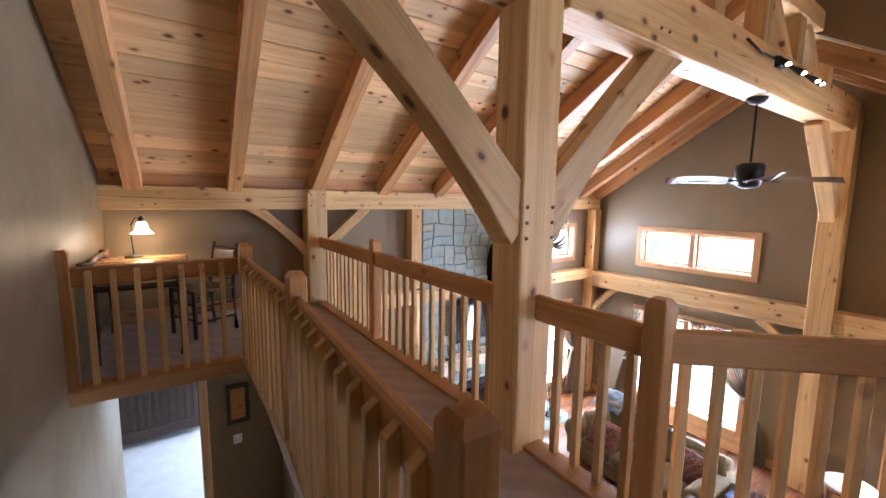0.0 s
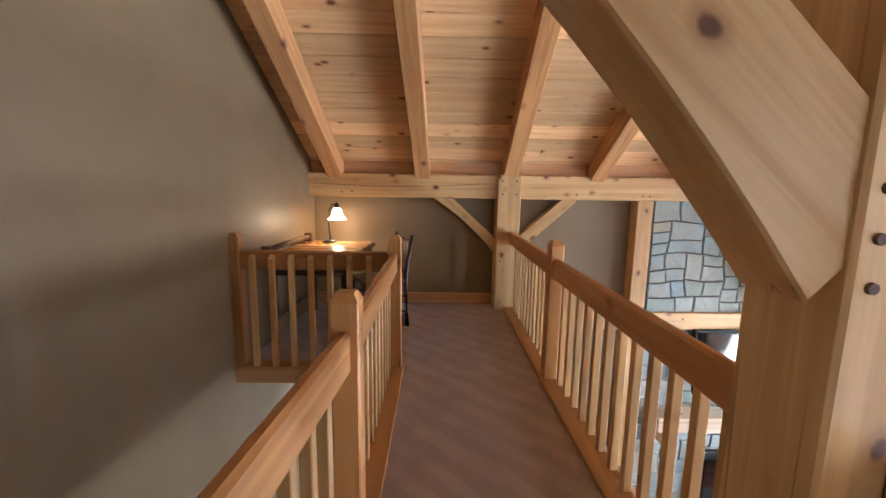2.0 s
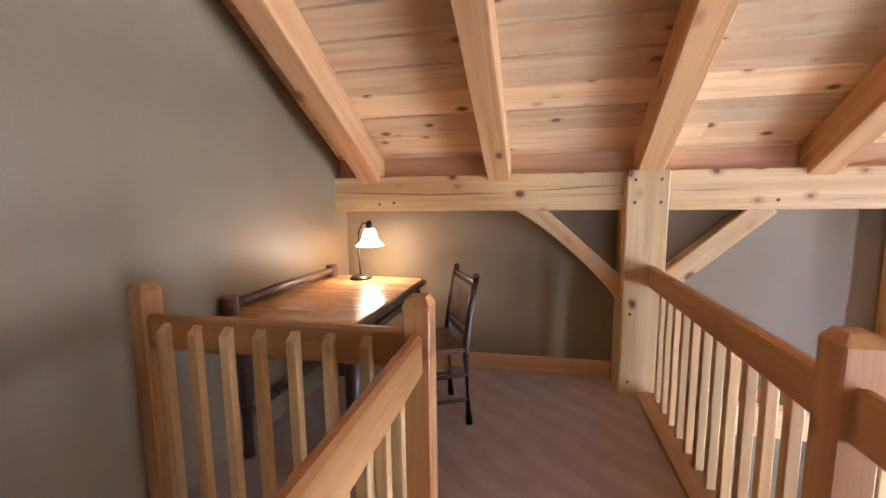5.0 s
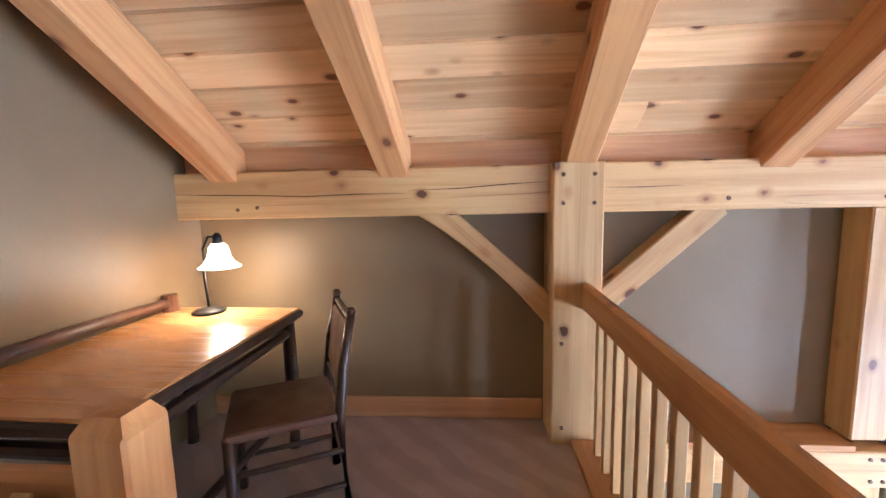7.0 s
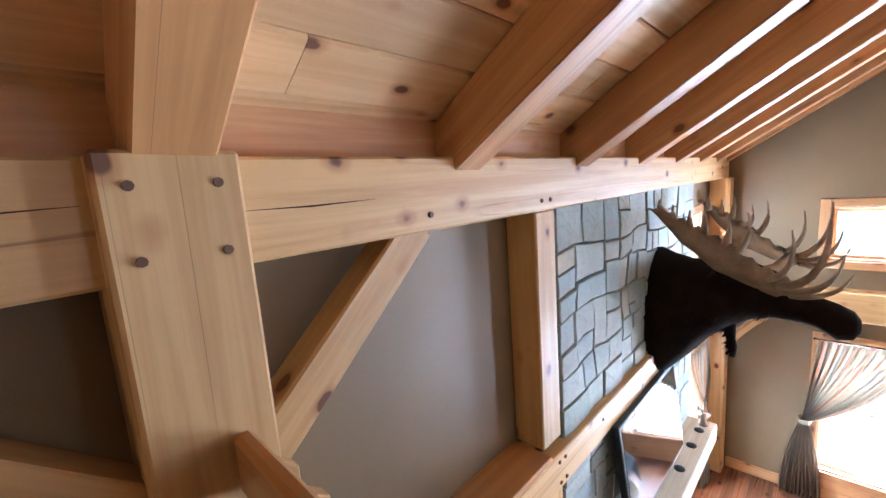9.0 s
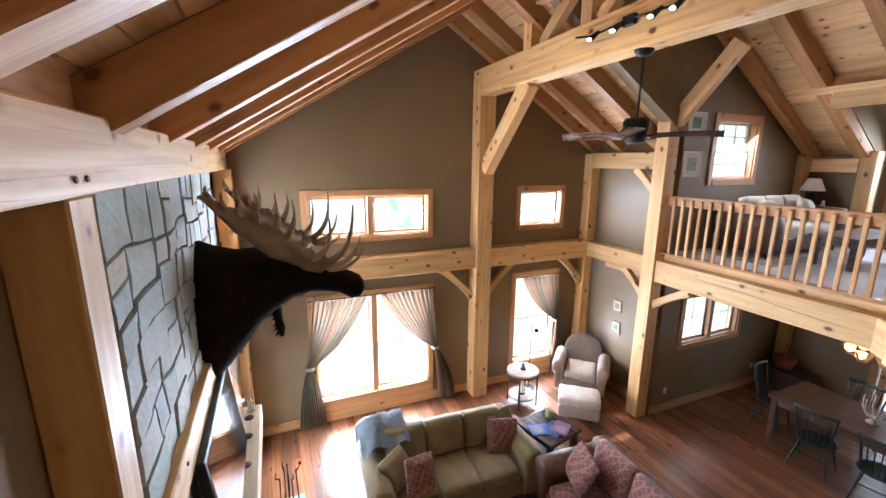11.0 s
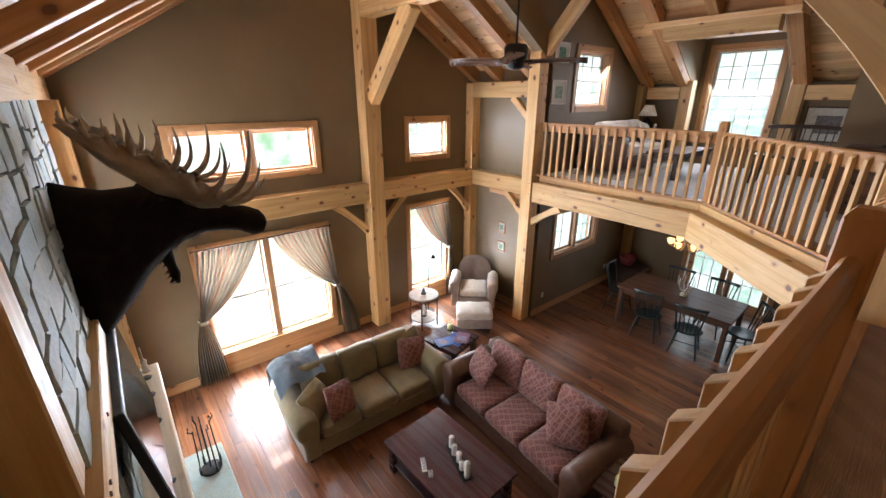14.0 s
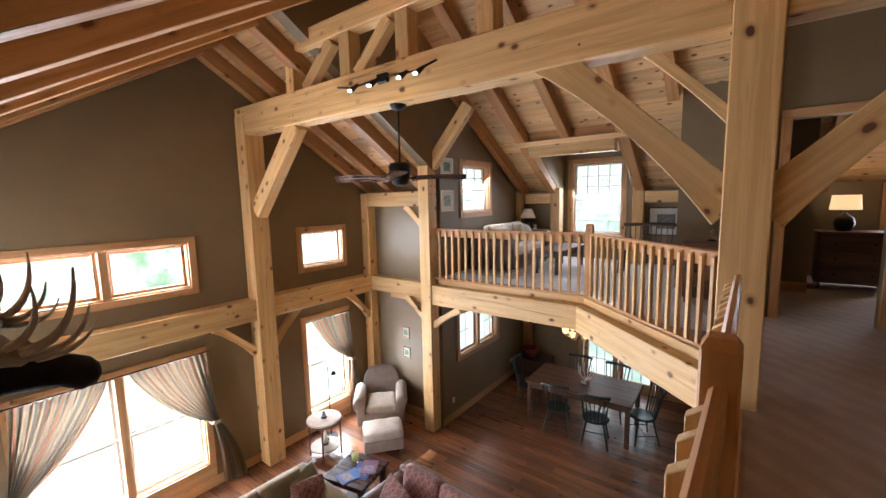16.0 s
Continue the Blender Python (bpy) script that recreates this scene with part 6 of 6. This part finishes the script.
# ---- curtains ----
def curtain(place, top0, top1, tie, foot0, foot1, z_top, z_tie, z_foot, label):
    """A gathered curtain. place(a, d, z) gives the world point at a along the wall and d out of it; top0..top1: the span on the rod; tie: where the tieback holds it; foot0..foot1: the hem."""
    c = thing("curtain", Matrix.Translation(place(top0, 0.0, z_top)), label, "curtain", "striped curtains")
    inv = c.matrix_basis.inverted()
    bm = bmesh.new()
    uv = bm.loops.layers.uv.new("UVMap")
    n, rows = 90, 26
    tw = 0.055
    t0, t1 = (tie, tie + tw) if top0 < top1 else (tie, tie - tw)
    grid = []
    for k in range(rows + 1):
        s = k / rows
        z = z_top + (z_foot - z_top) * s
        st = (z_top - z_tie) / (z_top - z_foot)
        row = []
        for i in range(n + 1):
            u = i / n
            if s < st:
                q = s / st
                e = q ** 1.15
                a = (top0 + (top1 - top0) * u) * (1 - e) + (t0 + (t1 - t0) * u) * e
                dz = -0.22 * u * math.sin(math.pi * q) * 0.5
                amp = 0.022 + 0.02 * (1 - abs(2 * q - 1)) + 0.01 * u
            else:
                q = (s - st) / (1 - st)
                e = math.sin(q * math.pi / 2) ** 0.8
                a = (t0 + (t1 - t0) * u) * (1 - e) + (foot0 + (foot1 - foot0) * u) * e
                dz = 0
                amp = 0.02 + 0.035 * q
            d = 0.06 + amp * math.sin(u * 2 * math.pi * 11 + 1.2 * math.sin(3 * s)) + 0.02 * math.sin(5 * u + 7 * s)
            row.append((bm.verts.new(inv @ Vector(place(a, d, z + dz))), u, s))
        grid.append(row)
    for k in range(rows):
        for i in range(n):
            q = (grid[k][i], grid[k][i + 1], grid[k + 1][i + 1], grid[k + 1][i])
            f = bm.faces.new([v[0] for v in q])
            for lp, v in zip(f.loops, q):
                lp[uv].uv = (v[1], v[2])
    bmesh.ops.solidify(bm, geom=bm.faces[:], thickness=0.004)
    part("cloth", bm, M["curtain"], c, smooth=True)
    lo, hi = sorted((t0, t1))
    bm = bmesh.new()
    pts = [inv @ Vector(place(a, d, z_tie)) for a, d in ((lo - 0.02, 0.0), (lo - 0.03, 0.06), (lo - 0.01, 0.125), (hi + 0.01, 0.125), (hi + 0.03, 0.06), (hi + 0.02, 0.0))]
    part("tieback", sweep(bm, pts, 0.013, 8, 2.2), M["curtain"], c)
    return c


def on_gable(a, d, z):
    return (8.858 - d, a, z)


def on_eave(a, d, z):
    return (a, 8.218 - d, z)


curtain(on_gable, 7.14, 6.30, 7.24, 7.42, 7.02, -0.71, -1.75, F + 0.02, "striped rust and sage curtain tied back at the pair of windows")
curtain(on_gable, 5.22, 6.10, 5.14, 4.80, 5.10, -0.71, -1.75, F + 0.02, "striped rust and sage curtain tied back at the pair of windows")
curtain(on_gable, 2.66, 3.45, 2.60, 2.40, 2.66, -0.72, -1.65, F + 0.02, "striped rust and sage curtain tied back at the tall window")
curtain(on_eave, 8.30, 7.60, 8.33, 8.45, 8.15, -0.74, -1.75, F + 0.02, "striped rust and sage curtain tied back beside the chimney")


def curtain_rod(p, q):
    r = thing("curtain_rod", Matrix.Translation(p), "thin dark curtain rod on the window casing", "curtain rod")
    d = Vector(q) - Vector(p)
    part("rod", tube_bm((0, 0, 0), d, 0.009), M["black"], r)
    for e in (Vector(), d):
        part("finial", lathe_bm([(0.006, -0.015), (0.016, 0), (0.006, 0.015)], 10), M["black"], r, m=Matrix.Translation(e))


curtain_rod((8.80, 7.17, -0.70), (8.80, 5.18, -0.70))
curtain_rod((8.80, 3.56, -0.71), (8.80, 2.62, -0.71))


# ---- pictures ----
def framed_print(m, w, h, label, mat_frame="trim", art=(0.3, 0.36, 0.27)):
    """A framed print facing local -y."""
    p = thing("framed_print", m, label, "picture")
    f = 0.025
    for lo, hi in (((-w / 2, -0.02, -h / 2), (-w / 2 + f, 0, h / 2)), ((w / 2 - f, -0.02, -h / 2), (w / 2, 0, h / 2)), ((-w / 2 + f, -0.02, h / 2 - f), (w / 2 - f, 0, h / 2)), ((-w / 2 + f, -0.02, -h / 2), (w / 2 - f, 0, -h / 2 + f))):
        part("frame", box_bm(lo, hi, 0.003), M[mat_frame], p)
    part("mat_board", box_bm((-w / 2 + f, -0.010, -h / 2 + f), (w / 2 - f, -0.002, h / 2 - f)), M["paper"], p)
    art_m = mottled("print_ink", art, tuple(0.5 * v for v in art), 25, 120, 0.7, 0.0)
    part("image", box_bm((-w * 0.25, -0.0125, -h * 0.25), (w * 0.25, -0.0102, h * 0.25)), art_m, p)


framed_print(pose(WX - 0.002, 1.79, 1.92, 0, 0, -90), 0.36, 0.30, "pale print of a green fir in a thin frame", "white", (0.16, 0.30, 0.20))
framed_print(pose(WX - 0.002, 1.79, 1.33, 0, 0, -90), 0.38, 0.37, "pale green print in a thin frame", "white", (0.36, 0.45, 0.36))
framed_print(pose(7.98, 1.952, -1.18, 0, 0, 180), 0.20, 0.22, "small framed botanical print on the bay wall", "trim", (0.25, 0.3, 0.2))
framed_print(pose(7.97, 1.952, -1.58, 0, 0, 180), 0.20, 0.22, "small framed green print on the bay wall", "trim", (0.2, 0.36, 0.2))
framed_print(pose(4.05, -1.198, 0.85, 0, 0, 180), 0.62, 0.55, "dark landscape print on the knee wall", "darkwood", (0.2, 0.2, 0.2))


# ---- loft ----
rug = tagged(part("rug", box_bm((5.9, -0.6, 0.011), (6.95, 1.55, 0.02), 0.003), M["taupefabric"], None), "dark striped rug on the loft carpet", "rug")
for i in range(7):
    part("stripe", box_bm((5.93 + 0.145 * i, -0.58, 0.0205), (5.97 + 0.145 * i, 1.53, 0.0215)), M["creamfabric"], rug)
sofa("sofa", pose(6.53, 0.31, 0.022, 0, 0, -90), 1.9, 0.86, M["leather"], M["creamfabric"], "brown leather loft sofa with pale cushions", 3, 0.80)
pillow(pose(6.42, 0.85, 0.62, 66, 0, -90), 0.42, M["creamfabric"], "cream pillow on the loft sofa")
pillow(pose(6.45, -0.2, 0.62, 66, 10, -80), 0.42, M["creamfabric"], "cream pillow on the loft sofa")
low_table("loft_table", pose(5.60, 0.22, 0.011), 0.54, 1.38, 0.42, "tablewood", "darkwood", "dark wooden coffee table on the loft carpet")
low_table("lamp_table", pose(6.74, -0.84, 0.011), 0.5, 0.36, 0.60, "tablewood", "tablewood", "small brown lamp table in the loft corner", True)


def table_lamp(m, lit, label):
    l = thing("table_lamp", m, label, "lamp")
    part("base", lathe_bm([(0.07, 0), (0.09, 0.02), (0.12, 0.10), (0.10, 0.18), (0.04, 0.23), (0.02, 0.26)], 18), M["black"], l, smooth=True)
    part("stem", tube_bm((0, 0, 0.25), (0, 0, 0.36), 0.01), M["black"], l)
    part("shade", lathe_bm([(0.17, 0.30), (0.085 if not lit else 0.15, 0.50), (0.082 if not lit else 0.147, 0.50), (0.165, 0.303)], 20), M["drum_shade"] if lit else M["lampshade"], l, smooth=True)


table_lamp(pose(6.74, -0.84, 0.613), False, "table lamp with a pale pleated shade")
ornament(pose(6.52, -0.75, 0.613), 0.16, M["creamfabric"], "small red and white figure on the lamp table")


def spindle_bench(m):
    b = thing("bench", m, "black spindle-back bench in front of the knee wall", "bench")
    g = M["darkwood"]
    part("seat", box_bm((-0.55, -0.2, 0.41), (0.55, 0.2, 0.445), 0.01), g, b)
    for x in (-0.5, 0.5):
        for y in (-0.16, 0.17):
            part("leg", tube_bm((x, y, 0), (x * 0.95, y * 0.9, 0.42), 0.016, 0.02), g, b)
    for i in range(13):
        x = -0.5 + i / 12
        part("spindle", tube_bm((x, 0.17, 0.44), (x, 0.23, 0.82), 0.008, None, 6), g, b)
    part("crest_rail", sweep(bmesh.new(), [(-0.54, 0.235, 0.83), (0, 0.25, 0.85), (0.54, 0.235, 0.83)], 0.016, 8, 1.8), g, b)


spindle_bench(pose(4.06, 0.05, 0.011, 0, 0, 176))


def dresser(m, w, d, h, label):
    c = thing("dresser", m, label, "dresser")
    part("body", box_bm((-w / 2, -d / 2, 0.08), (w / 2, d / 2, h - 0.03), 0.005), M["tablewood"], c)
    part("top", box_bm((-w / 2 - 0.015, -d / 2 - 0.015, h - 0.03), (w / 2 + 0.015, d / 2 + 0.01, h), 0.006), M["tablewood"], c)
    for i in range(3):
        z = 0.11 + i * (h - 0.16) / 3
        dr = part("drawer", box_bm((-w / 2 + 0.03, -d / 2 - 0.015, z), (w / 2 - 0.03, -d / 2 + 0.002, z + (h - 0.2) / 3), 0.005), M["tablewood"], c)
        for x in (-w * 0.25, w * 0.25):
            part("knob", lathe_bm([(0.006, 0), (0.016, 0.012), (0.008, 0.022)], 10), M["black"], dr, m=pose(x, -d / 2 - 0.012, z + 0.1, 90, 0, 0))
    for x in (-w / 2 + 0.04, w / 2 - 0.04):
        for y in (-d / 2 + 0.04, d / 2 - 0.04):
            part("foot", tube_bm((x, y, 0), (x, y, 0.09), 0.02, 0.028), M["tablewood"], c)


dresser(pose(3.14, 1.62, 0.0, 0, 0, 180), 0.55, 0.40, 0.78, "dark brown cabinet against the bedroom wall")
ornament(pose(3.14, 1.62, 0.78), 0.14, M["antler"], "small dark carving on the cabinet")
dresser(pose(1.62, -0.35, 0.0, 0, 0, 180), 0.75, 0.45, 0.80, "dark brown dresser in the bedroom")
table_lamp(pose(1.72, -0.35, 0.80), True, "lit table lamp with a cream drum shade on the dresser")
bed_light = bpy.data.lights.new("bedroom_lamp_light", "POINT")
bed_light.energy, bed_light.color, bed_light.shadow_soft_size = 6, (1, 0.7, 0.4), 0.1
new("bedroom_lamp_light", bed_light).location = (1.72, -0.30, 1.40)


# ---- hall below ----
def hall_bed():
    b = thing("bed", pose(1.05, 11.1, F), "dark slatted wooden bed with a pale cover", "bed")
    part("footboard_rail", box_bm((-0.80, -0.30, 1.04), (0.80, -0.24, 1.14), 0.012), M["darkwood"], b)
    part("footboard_rail", box_bm((-0.80, -0.29, 0.12), (0.80, -0.25, 0.30), 0.01), M["darkwood"], b)
    for i in range(15):
        x = -0.77 + 0.11 * i
        part("slat", box_bm((x - 0.03, -0.28, 0.29), (x + 0.03, -0.26, 1.05), 0.003), M["darkwood"], b)
    for x in (-0.80, 0.80):
        part("post", box_bm((x - 0.04, -0.31, 0), (x + 0.04, -0.23, 0.9), 0.008), M["darkwood"], b)
    part("footboard_panel", box_bm((-0.78, -0.255, 0.29), (0.78, -0.243, 1.05), 0.003), M["darkwood"], b)
    part("mattress", box_bm((-0.76, -0.23, 0.30), (0.76, 1.4, 0.62), 0.05, 3), M["white"], b, smooth=True)


hall_bed()


def hall_mirror():
    m = thing("wall_mirror", pose(1.88, EY - 0.002, -1.20, 0, 0, 0), "dark carved wooden mirror on the hall wall", "mirror")
    part("frame", box_bm((-0.16, -0.03, -0.26), (-0.11, 0.0, 0.26), 0.006), M["darkwood"], m)
    part("frame", box_bm((0.05, -0.03, -0.26), (0.10, 0.0, 0.26), 0.006), M["darkwood"], m)
    part("frame", box_bm((-0.11, -0.03, 0.2), (0.05, 0.0, 0.26), 0.006), M["darkwood"], m)
    part("frame", box_bm((-0.11, -0.03, -0.26), (0.05, 0.0, -0.2), 0.006), M["darkwood"], m)
    part("panel", box_bm((-0.11, -0.012, -0.2), (0.05, -0.004, 0.2)), M["rail"], m)
    s = thing("switch_plate", pose(1.83, EY - 0.002, -1.67), "white light switch plate on the hall wall", "switch")
    part("plate", box_bm((-0.05, -0.01, -0.06), (0.05, 0.0, 0.06), 0.003), M["white"], s)
    part("toggle", box_bm((-0.008, -0.018, -0.014), (0.008, -0.01, 0.014)), M["white"], s)


hall_mirror()


# ---- more of the great room ----
low_table("end_table", pose(3.80, 4.62, F, 0, 0, 4), 0.50, 0.55, 0.58, "coffee", "darkwood", "dark wooden end table at the end of the patterned sofa", True)
jar(pose(3.86, 4.72, F + 0.582))


def floor_lamp():
    l = thing("floor_lamp", pose(8.52, 3.40, F), "slender pharmacy floor lamp by the tall window", "lamp")
    part("base", lathe_bm([(0.12, 0), (0.12, 0.015), (0.02, 0.03)], 18), M["black"], l)
    part("pole", tube_bm((0, 0, 0.02), (0, 0, 1.28), 0.009), M["black"], l)
    part("arm", sweep(bmesh.new(), [(0, 0, 1.27), (-0.06, 0.02, 1.31), (-0.22, 0.06, 1.30)], 0.007, 6), M["black"], l)
    part("shade", lathe_bm([(0.045, -0.03), (0.03, 0.015), (0.012, 0.03)], 16), M["black"], l, "small dark metal shade", m=pose(-0.24, 0.065, 1.26), smooth=True)


floor_lamp()


def blanket_chest():
    c = thing("chest", pose(6.62, -0.95, F, 0, 0, 0), "dark wooden chest with a folded red cloth in the dining corner", "chest")
    part("body", box_bm((-0.38, -0.22, 0.04), (0.38, 0.22, 0.42), 0.008), M["darkwood"], c)
    part("lid", box_bm((-0.40, -0.24, 0.42), (0.40, 0.24, 0.46), 0.01), M["darkwood"], c)
    for x in (-0.3, 0.3):
        part("strap", box_bm((x - 0.02, -0.226, 0.06), (x + 0.02, -0.221, 0.42)), M["black"], c)
    b = thing("storage_basket", pose(6.70, -0.95, F + 0.46), "reddish woven basket on the chest", "basket")
    part("body", lathe_bm([(0.12, 0), (0.16, 0.10), (0.17, 0.2), (0.15, 0.2), (0.14, 0.1), (0.1, 0.02)], 18), mottled("red_weave", (0.22, 0.04, 0.035), None, 30, 120, 0.8, 0.5), b, smooth=True)


blanket_chest()


def outlet(m):
    o = thing("wall_outlet", m, "white wall outlet above the baseboard", "outlet")
    part("plate", box_bm((-0.035, -0.008, -0.055), (0.035, 0, 0.055), 0.003), M["white"], o)
    for z in (-0.02, 0.02):
        part("socket", box_bm((-0.014, -0.0095, z - 0.012), (0.014, -0.008, z + 0.012)), M["paper"], o)


outlet(pose(WX - 0.001, 1.70, F + 0.38, 0, 0, -90))
outlet(pose(WX - 0.001, -0.6, F + 0.38, 0, 0, -90))

# ---- glowing backdrop boards outside the windows ----
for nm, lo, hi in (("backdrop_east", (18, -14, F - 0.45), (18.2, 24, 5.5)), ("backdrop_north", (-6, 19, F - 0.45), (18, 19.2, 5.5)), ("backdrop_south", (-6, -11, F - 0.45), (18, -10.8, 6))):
    structure(part(nm, box_bm(lo, hi), M["leaves" if "south" in nm else "haze"], None), "glowing backdrop board standing in for hazy trees outside", "backdrop")


# ---- floor planks, last ----
def floor_planks():
    rng = random.Random(11)
    joined = bmesh.new()
    made = 0
    w = 0.125
    y = -1.3
    rows = []
    while y < EY - w:
        x = 2.75 - rng.random() * 1.5
        while x < GX - 0.02:
            L = rng.choice((1.2, 1.6, 2.0, 2.4))
            rows.append((max(x, 2.75), min(x + L, GX), y))
            x += L
        y += w
    shared = {}
    for a, b, y in rows:
        L = round(b - a, 2)
        if L < 0.15:
            continue
        if 2.2 < y < 7.2 and made < 290:
            made += 1
            if L not in shared:
                shared[L] = mesh_of(box_bm((0.0008, 0.0008, -0.012), (L - 0.0008, w - 0.0008, 0.0), 0.0015), M["floorwood"])
            part("plank", shared[L], None, FLOOR_PLANKS, m=Matrix.Translation((a, y, F)))
        else:
            block(joined, (a + 0.0008, y + 0.0008, F - 0.012), (b - 0.0008, y + w - 0.0008, F))
    rest = part("planks", joined, wood("floor_planks_rest", (0.27, 0.112, 0.050), (0.14, 0.053, 0.024), (0.02, 0.008, 0.005), 0.32, True, 1.0, 0.7, 0.25), FLOOR_PLANKS)
    rest["kind"] = "stuff"


floor_planks()
